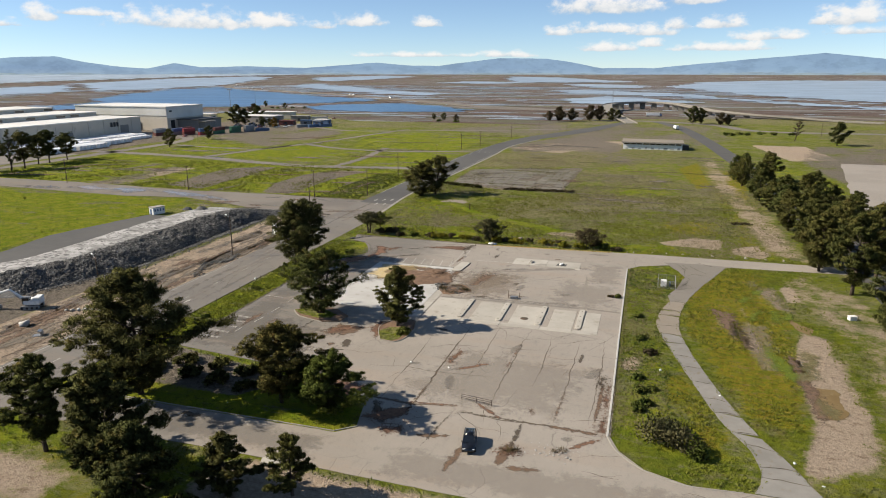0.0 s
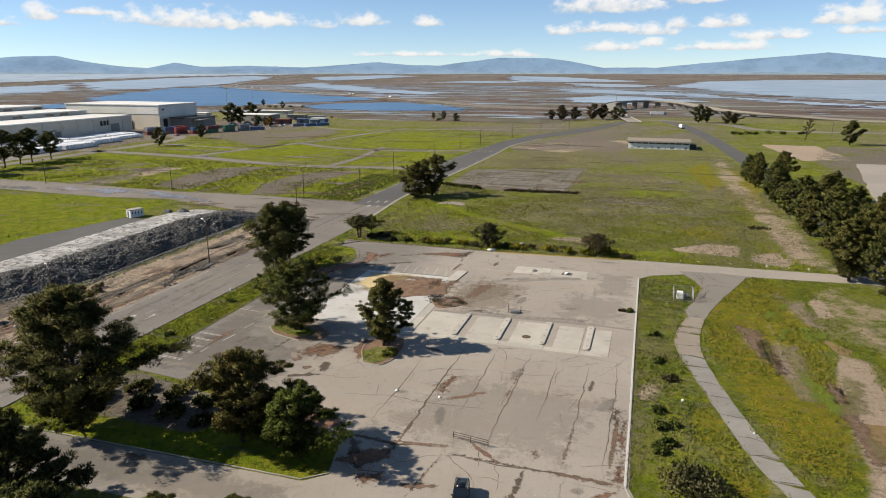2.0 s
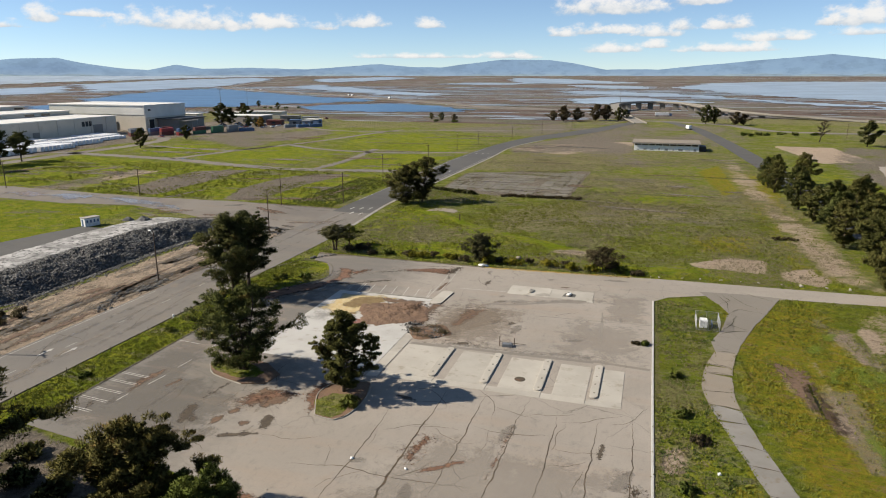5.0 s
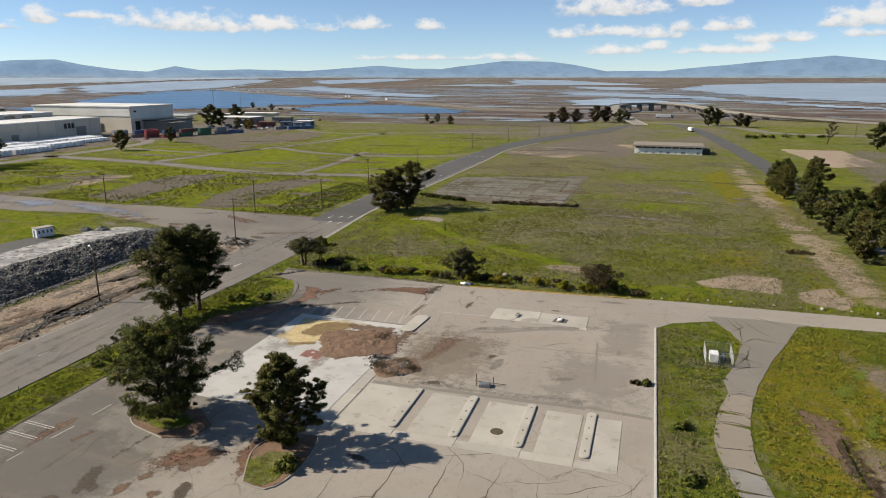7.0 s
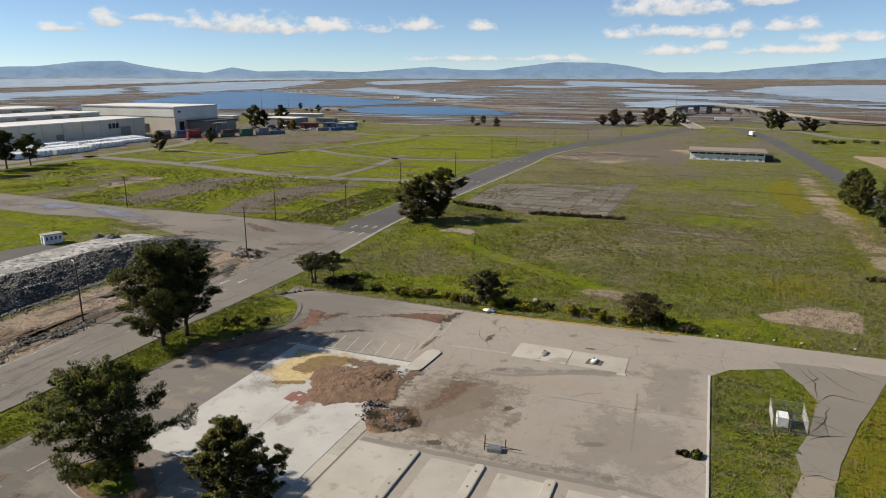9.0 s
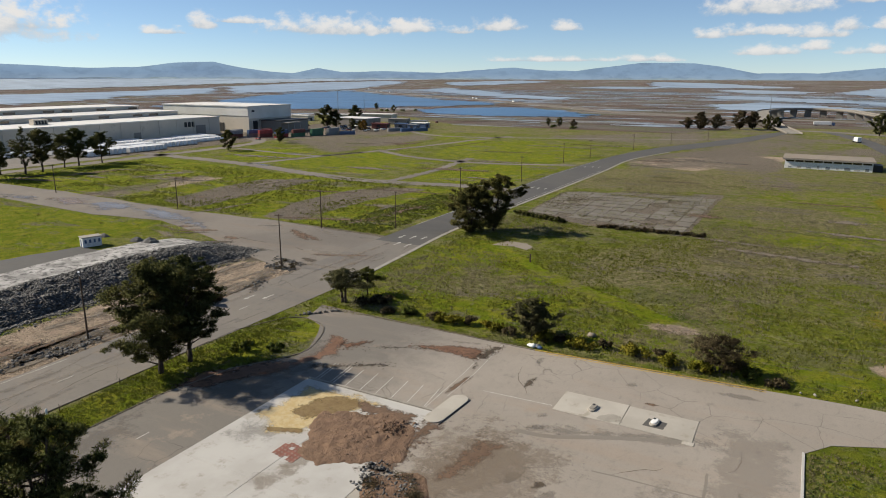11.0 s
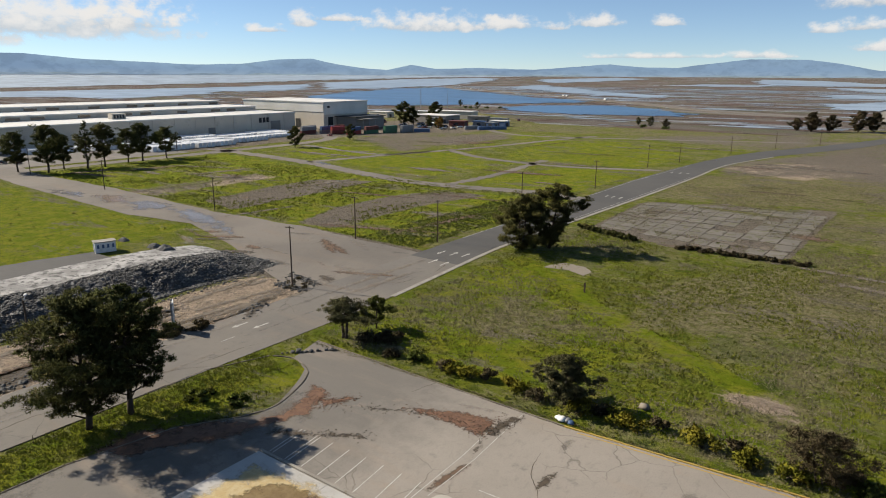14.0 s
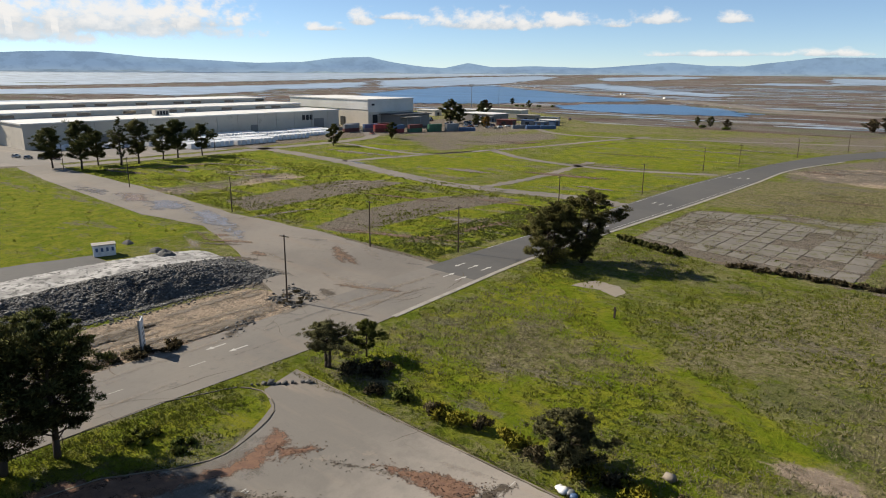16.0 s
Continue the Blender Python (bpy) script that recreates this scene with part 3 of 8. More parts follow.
def kerb(name, points, label, width=0.18, height=0.15, piece=2.4, smooth=False, material="kerb", gap=0.03):
    """A kerb of single stones laid along a line."""
    top = tagged(new(name), label, "kerb", "", "structure")
    line = curve_points(points, piece) if smooth else resample(points, piece)
    shared = {}
    for a, b in zip(line, line[1:]):
        d = b - a
        length = round(d.length - gap, 1)
        if length <= 0.1:
            continue
        if length not in shared:
            bm = bmesh.new()
            box(bm, (length + 0.07, width, height + 0.1), (0, 0, -0.1))
            top_edges = [e for e in bm.edges if all(v.co.z > 0 for v in e.verts)]
            bmesh.ops.bevel(bm, geom=top_edges, offset=0.025, segments=1, affect="EDGES")
            me = bpy.data.meshes.new("kerb_stone")
            bm.to_mesh(me)
            bm.free()
            me.materials.append(M[material])
            shared[length] = me
        ob = new("kerb_stone", shared[length])
        m = (a + b) / 2
        ob.matrix_world = pose(m.x + random.uniform(-0.015, 0.015), m.y + random.uniform(-0.015, 0.015), random.uniform(-0.015, 0.01), 0, 0, math.degrees(math.atan2(d.y, d.x)) + random.uniform(-0.4, 0.4))
        ob.parent = top
    return top


def far_z(x, y):
    """The plain rises very gently towards the far shore."""
    t = np.clip((np.hypot(np.asarray(x, float) + 50, np.asarray(y, float) - 100) - 2400) / 2400, 0, 1)
    return 33 * t * t * (3 - 2 * t)


# ---- ground: one sheet to the horizon, with its cover as weights ----
def graded(lo, hi, step, far, grow):
    mid = list(np.arange(lo, hi + step / 2, step))
    up, down, d = [], [], step
    while (mid[-1] if not up else up[-1]) < far:
        d *= grow
        up.append((up[-1] if up else mid[-1]) + d)
        down.append((down[-1] if down else mid[0]) - d)
    return np.array(down[::-1] + mid + up)


def poly_distance(poly, x, y):
    """Signed distance to a polygon, positive inside."""
    best, odd = np.full(x.shape, 1e9), np.zeros(x.shape, bool)
    for (ax, ay), (bx, by) in zip(poly, poly[1:] + poly[:1]):
        dx, dy = bx - ax, by - ay
        t = np.clip(((x - ax) * dx + (y - ay) * dy) / (dx * dx + dy * dy + 1e-9), 0, 1)
        best = np.minimum(best, np.hypot(x - ax - t * dx, y - ay - t * dy))
        if ay != by:
            odd ^= ((ay > y) != (by > y)) & (x < ax + (y - ay) / (by - ay) * dx)
    return np.where(odd, best, -best)


def rect(x0, y0, x1, y1):
    return [(x0, y0), (x1, y0), (x1, y1), (x0, y1)]


gx, gy = graded(-200, 72, 1.9, 4700, 1.04), graded(42, 272, 1.9, 4700, 1.04)
GX, GY = np.meshgrid(gx, gy)
GX, GY = GX.ravel(), GY.ravel()
COVER = {k: np.zeros(GX.shape) for k in ("lush", "dry", "moss", "bare", "gravel", "marsh")}


def cover(kind, poly, amount=1.0, soft=3.0):
    d = poly_distance(poly, GX, GY)
    COVER[kind] = np.maximum(COVER[kind], amount * np.clip(0.5 + d / (2 * soft), 0, 1))


FIELD = [(-88, 191), (46, 193), (46, 470), (-88, 450)]
cover("lush", [(-345, 222), (-178, 226), (-172, 200), (-179, 140), (-183, 40), (-345, 40)], 0.95, 4)
cover("lush", [(-90.5, 20), (-82.5, 20), (-82.5, 150), (-78, 166), (-77, 180), (-84, 182), (-90.5, 172)], 1.1, 1)
cover("lush", [(-90, 78), (-40, 78), (-38, 84), (-50, 92), (-90, 98)], 1.0, 1.5)
cover("lush", [(-2.5, 175), (3, 178), (10, 176), (4, 138), (15, 100), (14, 80), (-2, 88)], 0.45, 2)
cover("lush", [(22, 184), (30, 184), (27, 140), (24, 100), (17, 98), (9, 135)], 0.62, 3)
cover("lush", [(-318, 247), (-112, 247), (-111, 325), (-180, 325), (-320, 342)], 0.95, 2)
cover("lush", [(-254, 356), (-185, 338), (-172, 408), (-235, 425)], 0.8, 4)
cover("lush", [(-312, 372), (-268, 352), (-250, 400), (-300, 420)], 0.8, 4)
cover("lush", [(-160, 340), (-116, 340), (-114, 415), (-150, 405), (-158, 372)], 1.0, 2)
cover("lush", [(-196, 418), (-120, 420), (-118, 500), (-180, 545), (-225, 520)], 0.62, 4)
cover("lush", [(-300, 440), (-245, 470), (-225, 560), (-290, 560)], 0.5, 6)
cover("lush", [(-88, 191), (-50, 193), (-38, 215), (-62, 240), (-88, 262)], 0.75, 5)
cover("lush", [(-25, 283), (28, 270), (30, 400), (-25, 420)], 0.6, 8)
cover("lush", [(-40, 192), (44, 194), (40, 202), (-40, 206)], 0.7, 4)
cover("lush", [(-95, 40), (-78, 40), (-78, 68), (-95, 68)], 0.6, 3)
cover("lush", [(60, 200), (110, 300), (70, 420), (58, 420)], 0.5, 6)
cover("lush", [(-70, 243), (-57, 229), (-28, 211.5), (-20, 208), (-20, 211.5), (-44, 226), (-57, 234), (-68, 245)], 1.5, 1)
cover("bare", [(-32, 210.6), (-21, 211.6), (-18, 207), (-28, 208)], 0.8, 1.5)
cover("bare", [(14, 150), (20, 146), (22, 128), (19, 126), (16, 138)], 0.5, 2)
cover("bare", [(26, 166), (31, 168), (33, 150), (28, 152)], 0.6, 2)
cover("moss", [(20, 150), (30, 150), (30, 128), (20, 124)], 0.6, 3)
cover("lush", [(10, 178), (28, 183), (26, 160), (14, 152)], 0.75, 3)
cover("lush", [(16, 124), (28, 122), (26, 100), (18, 100)], 0.7, 3)
cover("moss", [(10, 178), (30, 183), (31, 140), (26, 96), (17, 98), (9.5, 135)], 0.82, 4)
cover("moss", [(8, 130), (15, 92), (12, 82), (6, 100)], 0.62, 3)
cover("moss", [(36, 370), (42, 365), (40, 290), (36, 292)], 0.9, 2)
cover("moss", [(-78, 30), (-30, 30), (-17, 60), (-17, 69), (-50, 69), (-78, 66)], 0.45, 3)
cover("bare", [(-90, 52), (-66, 50), (-66, 60), (-84, 62)], 0.55, 3)
cover("bare", [(31, 140), (36, 138), (35, 112), (33, 90), (22, 84), (26, 100), (29, 118)], 0.9, 2.5)
cover("bare", [(30, 178), (40, 184), (50, 170), (60, 120), (50, 60), (38, 60), (37, 140)], 0.55, 5)
cover("bare", [(31, 405), (39, 382), (41, 260), (42, 196), (36, 200), (34, 268), (29, 379)], 0.6, 4)
cover("moss", [(24, 405), (44, 382), (46, 196), (26, 200), (24, 379)], 0.5, 5)
cover("bare", [(5, 205.5), (16, 216), (22.5, 211), (21, 203), (12.5, 205)], 1.1, 2)
cover("bare", [(27, 202), (34, 200.7), (32, 209.5), (28, 207)], 1.1, 2)
cover("bare", [(-60, 20), (-10, 20), (-16, 68), (-48, 68)], 0.62, 4)
cover("bare", [(-246, 246), (-228, 246), (-230, 305), (-247, 306)], 0.6, 4)
cover("gravel", [(-250, 246), (-228, 246), (-232, 306), (-250, 308)], 0.55, 4)
cover("gravel", [(-210, 254), (-214, 284), (-214, 309), (-192, 320), (-190, 287), (-188, 249)], 1.0, 3)
cover("gravel", [(-157, 249), (-165, 273), (-164, 300), (-157, 318), (-138, 321), (-144, 294), (-145, 265), (-143, 250)], 1.0, 3)
cover("dry", [(-86.9, 302), (-88.3, 343), (-33, 363), (-34.6, 291), (-58.8, 286)], 0.7, 1.5)
cover("gravel", [(-86.9, 302), (-88.3, 343), (-33, 363), (-34.6, 291), (-58.8, 286), (-86, 296)], 1.35, 1.2)
cover("dry", [(-90, 352), (-95, 418), (-27, 470), (-23, 412), (-32, 369)], 0.85, 5)
cover("bare", [(-95, 452), (-62, 500), (-17, 523), (-15.6, 490), (-28, 470), (-53, 428)], 0.85, 5)
cover("dry", [(-49.6, 222), (-51.9, 258), (-34.7, 281), (17, 295), (20, 261), (-12, 246), (-28.7, 234)], 0.85, 5)
cover("dry", [(-78, 205), (-60, 204), (-50, 222), (-72, 232)], 0.62, 6)
cover("bare", [(29, 416), (40, 433), (37.2, 332), (42.4, 273), (44.4, 220), (43.2, 200), (33.7, 205), (31.8, 236), (29.6, 302), (27.2, 344)], 0.58, 3.5)
cover("moss", [(16, 378), (27, 404), (28, 321), (22, 312)], 1.1, 3)
cover("moss", [(37.0, 368), (42, 368), (41.5, 312), (37.0, 310)], 1.6, 1.0)
cover("bare", [(4.4, 206.4), (14.8, 215), (23.2, 215), (21.7, 204.5), (8.5, 204)], 1.25, 1.5)
cover("bare", [(26, 205.8), (31.8, 209), (34.7, 200.7), (32, 196), (26.3, 199)], 1.25, 1.5)
cover("moss", [(3.6, 238), (27, 246), (25, 220), (6, 217)], 0.62, 5)
cover("bare", [(20.9, 161.7), (22.5, 150), (22.9, 134), (24.2, 124), (22.3, 123.4), (20.6, 139.6)], 0.72, 1.2)
cover("bare", [(32.3, 171.8), (35.8, 170.6), (35.5, 157), (32.5, 159)], 1.0, 1.2)
cover("bare", [(30.8, 136.7), (35.7, 136.7), (33.3, 124), (33.2, 112), (34.5, 105), (30, 88), (22.5, 86), (24, 92), (27.6, 100), (27.7, 113), (28.5, 123)], 1.3, 1.3)
cover("moss", [(6, 111), (8.8, 112), (8.6, 101), (6.1, 101)], 1.1, 1)
cover("moss", [(9.3, 93.3), (12.7, 94.4), (11.9, 89.8), (9.4, 89.7)], 1.1, 1)
cover("bare", [(-2, 117), (1.4, 118), (1.4, 113), (-1.4, 111)], 0.8, 1)
cover("gravel", [(-82, 422), (-55, 440), (-19, 430), (-15, 470), (-19, 500), (-50, 560), (-104, 460)], 0.75, 6)
cover("gravel", [(-140, 20), (-105, 20), (-105, 200), (-108, 245), (-155, 246), (-152, 222), (-130, 214), (-124, 190), (-128, 100)], 1.3, 2)
cover("gravel", [(-310, 440), (-250, 405), (-240, 525), (-306, 592), (-420, 600), (-420, 480)], 0.66, 10)
cover("gravel", [(-166, 60), (-120, 60), (-120, 126), (-164, 126)], 1.4, 2)
# darker cover: soil under the pines, with their shadow put into its tone
cover("gravel", [(-82, 84.5), (-60, 83.5), (-55, 92), (-82, 97)], 1.2, 1.5)
cover("bare", [(-50, 67.6), (-20, 67.4), (-10, 58), (-52, 60)], 1.0, 2)
cover("gravel", [(-345, 150), (-560, 150), (-560, 460), (-345, 460)], 1.1, 4)
cover("gravel", [(-440, 440), (-320, 470), (-310, 600), (-420, 640)], 0.9, 8)
cover("gravel", [(-205, 575), (30, 480), (70, 560), (60, 690), (-60, 720)], 0.55, 12)
cover("gravel", [(66, 225), (86, 322), (80, 430), (110, 525), (300, 500), (300, 200), (110, 180)], 0.62, 6)
cover("dry", [(60, 60), (70, 230), (140, 400), (110, 700), (700, 700), (700, 0)], 0.55, 15)
cover("dry", [(-84, 405), (-20, 380), (28, 420), (30, 470), (-80, 455)], 0.6, 8)
cover("dry", [(-30, 345), (12, 352), (4, 275), (-22, 278)], 0.5, 8)
cover("dry", [(-60, 225), (40, 215), (28, 272), (-60, 262)], 0.5, 10)
cover("dry", [(-600, 560), (-300, 560), (-100, 600), (-60, 700), (300, 720), (400, 860), (-100, 900), (-500, 820)], 0.55, 20)
cover("bare", [(69, 516), (103, 520), (106, 440), (79, 431)], 1.2, 1.5)
cover("dry", [(-84, 262), (45, 255), (45, 470), (-84, 450)], 0.48, 8)
cover("gravel", [(-30, 385), (-5, 385), (-8, 440), (-32, 430)], 0.55, 6)
cover("dry", [(-24, 300), (10, 300), (8, 350), (-22, 350)], 0.75, 6)
cover("bare", [(38, 260), (45, 262), (45, 194), (39, 196)], 0.5, 3)
cover("bare", [(-124, 80), (-106, 80), (-107, 205), (-112, 214), (-126, 208), (-123, 190)], 0.5, 3)
cover("dry", [(-2, 92), (4, 92), (4, 135), (-2, 140)], 0.5, 2)
DEVELOPED = [(-900, -1500), (-860, 100), (-760, 420), (-560, 640), (-470, 800), (-300, 660), (-100, 660), (-60, 760), (150, 830), (700, 720), (1500, -1500)]
COVER["marsh"] = 1 - np.clip(0.5 + poly_distance(DEVELOPED, GX, GY) / 40, 0, 1)
for key, s in (("lush", 5), ("dry", 6), ("bare", 7), ("gravel", 8)):
    COVER[key] *= 0.45 + 1.1 * fractal(GX, GY, 0.045, s)
COVER["dry"] = np.maximum(COVER["dry"], (poly_distance(FIELD, GX, GY) > 0) * np.clip((fractal(GX, GY, 0.05, 21) - 0.53) * 3.5, 0, 0.5))

STRIP = np.clip(0.5 + poly_distance([(-125, 60), (-104, 60), (-104, 206), (-112, 212), (-125, 206)], GX, GY) / 3, 0, 1)
COVER["bare"], COVER["gravel"] = np.maximum(COVER["bare"], 0.8 * STRIP), np.maximum(COVER["gravel"] * (1 - STRIP), 0.42 * STRIP)
nx, ny = len(gx), len(gy)
GZ = far_z(GX, GY) + 0.05 * (fractal(GX, GY, 0.12, 3) - 0.5)
idx = np.arange(nx * ny).reshape(ny, nx)
quads = np.stack([idx[:-1, :-1], idx[:-1, 1:], idx[1:, 1:], idx[1:, :-1]], -1).reshape(-1, 4)
me = bpy.data.meshes.new("ground")
me.vertices.add(nx * ny)
me.vertices.foreach_set("co", np.stack([GX, GY, GZ], 1).astype(np.float32).ravel())
me.loops.add(quads.size)
me.loops.foreach_set("vertex_index", quads.ravel().astype(np.int32))
me.polygons.add(len(quads))
me.polygons.foreach_set("loop_start", np.arange(0, quads.size, 4, dtype=np.int32))
me.polygons.foreach_set("use_smooth", np.ones(len(quads), bool))
for key, w in COVER.items():
    me.attributes.new(key, "FLOAT", "POINT").data.foreach_set("value", w.astype(np.float32))
me.materials.append(M["ground"])
me.update(calc_edges=True)
tagged(new("ground", me), "flat waste land with weedy grass, bare earth and brown marsh", "ground", "", "structure")

# ---- water ----
PONDS = [
    ("water", [(-862, 813), (-976, 999), (-1157, 1270), (-1360, 1713), (-1340, 1935), (-955, 1540), (-801, 1420), (-588, 1270), (-480, 1170), (-440, 1095), (-480, 1050), (-537, 1002), (-560, 930), (-614, 832), (-669, 739), (-780, 740)]),
    ("water", [(-485, 899), (-480, 965), (-386, 1050), (-319, 993), (-264, 934), (-229, 904), (-236, 845), (-290, 824), (-351, 813), (-436, 834)]),
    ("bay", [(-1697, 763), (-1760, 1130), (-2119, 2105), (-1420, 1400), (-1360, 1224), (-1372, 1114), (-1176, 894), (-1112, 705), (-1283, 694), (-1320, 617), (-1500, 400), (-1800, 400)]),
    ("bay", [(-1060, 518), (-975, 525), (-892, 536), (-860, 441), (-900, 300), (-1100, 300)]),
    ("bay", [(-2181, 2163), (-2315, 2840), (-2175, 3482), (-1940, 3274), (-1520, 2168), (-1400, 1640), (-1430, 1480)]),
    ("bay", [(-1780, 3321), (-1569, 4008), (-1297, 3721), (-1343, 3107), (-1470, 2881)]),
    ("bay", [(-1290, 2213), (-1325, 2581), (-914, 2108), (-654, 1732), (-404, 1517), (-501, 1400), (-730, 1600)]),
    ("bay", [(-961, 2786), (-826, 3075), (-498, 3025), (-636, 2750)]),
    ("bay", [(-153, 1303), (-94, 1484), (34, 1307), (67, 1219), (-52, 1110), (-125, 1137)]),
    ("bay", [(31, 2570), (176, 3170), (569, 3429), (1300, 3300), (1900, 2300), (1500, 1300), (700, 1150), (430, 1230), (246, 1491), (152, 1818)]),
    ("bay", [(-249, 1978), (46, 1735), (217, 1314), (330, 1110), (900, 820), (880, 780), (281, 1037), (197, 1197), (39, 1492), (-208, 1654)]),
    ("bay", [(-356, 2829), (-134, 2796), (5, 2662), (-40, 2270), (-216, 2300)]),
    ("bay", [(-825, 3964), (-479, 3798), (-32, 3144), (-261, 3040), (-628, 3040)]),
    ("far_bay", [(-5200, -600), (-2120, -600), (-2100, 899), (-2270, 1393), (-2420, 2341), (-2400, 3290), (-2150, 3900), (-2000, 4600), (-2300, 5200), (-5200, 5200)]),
]
for k, (kind, poly) in enumerate(PONDS):
    far = max(math.dist(p, (0, 0)) for p in poly)
    cell = 9 if far < 1600 else 16 if far < 2600 else 24 if kind == "bay" else 36
    ax, ay = np.arange(min(p[0] for p in poly) - 60, max(p[0] for p in poly) + 60, cell), np.arange(min(p[1] for p in poly) - 60, max(p[1] for p in poly) + 60, cell)
    PX, PY = np.meshgrid(ax, ay)
    rag = min(0.02 * far, 45)
    inside = poly_distance(poly, PX, PY) + 2.4 * rag * (fractal(PX, PY * 1.4, 0.011, 40 + k, 5) - 0.5) + (rag * 0.8 * (fractal(PX, PY, 0.05, 70 + k, 3) - 0.5))
    ids = np.arange(PX.size).reshape(PX.shape)
    quads = np.stack([ids[:-1, :-1], ids[:-1, 1:], ids[1:, 1:], ids[1:, :-1]], -1)[(inside[:-1, :-1] > 0) & (inside[1:, 1:] > 0)]
    used, quads = np.unique(quads, return_inverse=True)
    height = far_z(PX, PY).ravel() + 0.35 + 0.03 * k + 0.4 * (np.abs(PX) + PY > 3500).ravel()
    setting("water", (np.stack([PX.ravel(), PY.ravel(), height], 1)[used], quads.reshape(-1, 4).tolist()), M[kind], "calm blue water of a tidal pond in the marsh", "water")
rnd = random.Random(5)
pools_v, pools_f = [], []
for k in range(600):
    x, y = rnd.uniform(-1500, 700), rnd.uniform(680, 2400)
    if poly_distance(DEVELOPED, np.array([x]), np.array([y]))[0] > -15:
        continue
    a = rnd.uniform(0, 3.1)
    L, W = rnd.uniform(8, 40 if k % 3 else 95) * (y / 1100), rnd.uniform(1.5, 5 if k % 3 else 11) * (y / 1100)
    loop = [(x + L * math.cos(s) * math.cos(a * 0.3) * (1 + 0.3 * rnd.random()), y + W * math.sin(s) + 0.2 * L * math.cos(s) * math.sin(a)) for s in np.linspace(0, math.tau, 14)[:-1]]
    v, f = sheet(loop, 0.3, 0.4, 6, 10, k, 0.03)
    pools_v, pools_f = join((pools_v, pools_f), (v, f))
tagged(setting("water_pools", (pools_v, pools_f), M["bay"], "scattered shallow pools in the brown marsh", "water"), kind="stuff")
for k, line in enumerate(([(-122, 918), (-254, 1000), (-330, 1080), (-443, 1190), (-687, 1425), (-1000, 1670), (-1375, 2010), (-1697, 2693), (-1838, 3173), (-2006, 3644)], [(-2490, 900), (-2480, 2090), (-2560, 3521)])):
    v, f = ribbon(line, 26 if k == 0 else 60, 0.9, 1.0, 4, 25, k, zf=lambda x, y: float(far_z(x, y)))
    setting("levee", (v, f), M["track"] if k == 0 else M["ground"], "long low causeway across the ponds", "causeway")

# ---- far hills and clouds ----
HILLS = [(76, 22), (72, 25), (69.5, 28), (67, 27), (63.5, 21), (59, 17), (55.5, 14), (52, 15), (49.5, 22), (46.5, 24), (44.5, 16), (42.5, 10), (40.5, 7), (38.5, 15), (36.5, 9), (33, 11), (28.5, 8), (25.5, 13), (22.5, 17), (20, 13), (17.5, 11), (15.5, 17), (12.5, 24), (8.5, 24), (6.5, 18), (4, 8), (0, 8), (-4.5, 17), (-9.5, 25), (-12, 30), (-14.5, 24), (-17.5, 17), (-24, 14)]


def hills(name, radius, low, grow, rough, seed, material, label):
    verts, faces = [], []
    azs = np.arange(-180, 180.1, 0.2)
    ha, hh = zip(*HILLS[::-1])
    for k, a in enumerate(azs):
        h = np.interp(a, ha, hh) if -24 <= a <= 76 else 16
        h = low + grow * h + rough * (float(fractal(np.array(a + 200.0), np.array(0.0), 0.6, seed, 5)) - 0.5)
        r, s, c = radius, -math.sin(radians(a)), math.cos(radians(a))
        for rr, z in ((r - 130, 28.0), (r - 60, 30 + 0.55 * h * 4.02), (r, 42 + h * 4.02), (r + 40, 20.0)):
            verts.append((rr * s - 10, rr * c + 60, z))
        if k:
            o = 4 * k
            faces += [(o - 4 + j, o + j, o + j + 1, o - 3 + j) for j in range(3)]
    me = mesh_of(name, verts, faces, material, True)
    return tagged(new(name, me), label, "hills", "", "structure")


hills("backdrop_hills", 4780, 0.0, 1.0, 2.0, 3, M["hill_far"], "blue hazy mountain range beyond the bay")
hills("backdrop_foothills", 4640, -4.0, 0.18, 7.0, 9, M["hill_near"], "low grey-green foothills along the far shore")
CLOUDS = [(49.8, 57, 90, 18), (47.0, 40, 60, 38), (44.5, 38, 110, 18), (37.0, 42, 290, 48), (31.0, 43, 130, 34), (27.0, 50, 60, 20), (23.8, 40, 105, 34), (18.4, 44, 70, 26), (4.0, 12, 220, 60), (-2.5, 8, 110, 40), (7.8, 60, 65, 22), (5.4, 55, 75, 28), (3.0, 54, 75, 28), (0.2, 59, 120, 28), (-1.5, 48, 55, 36), (-4.8, 48, 90, 32), (3.5, 84, 130, 26), (0.3, 80, 55, 20), (11.8, 96, 130, 18), (-10.5, 3, 190, 34)]
CLOUDS += [(-13.3, 42, 120, 50), (-11.4, 50, 40, 26), (-16.5, 40, 70, 32), (-14.0, 66, 110, 20), (-19.0, 50, 120, 50), (66.5, 34, 560, 120), (73.0, 60, 330, 80), (60.0, 44, 180, 56), (-8.0, 70, 130, 24), (19.5, 97, 260, 14), (-5.0, 86, 200, 22)]
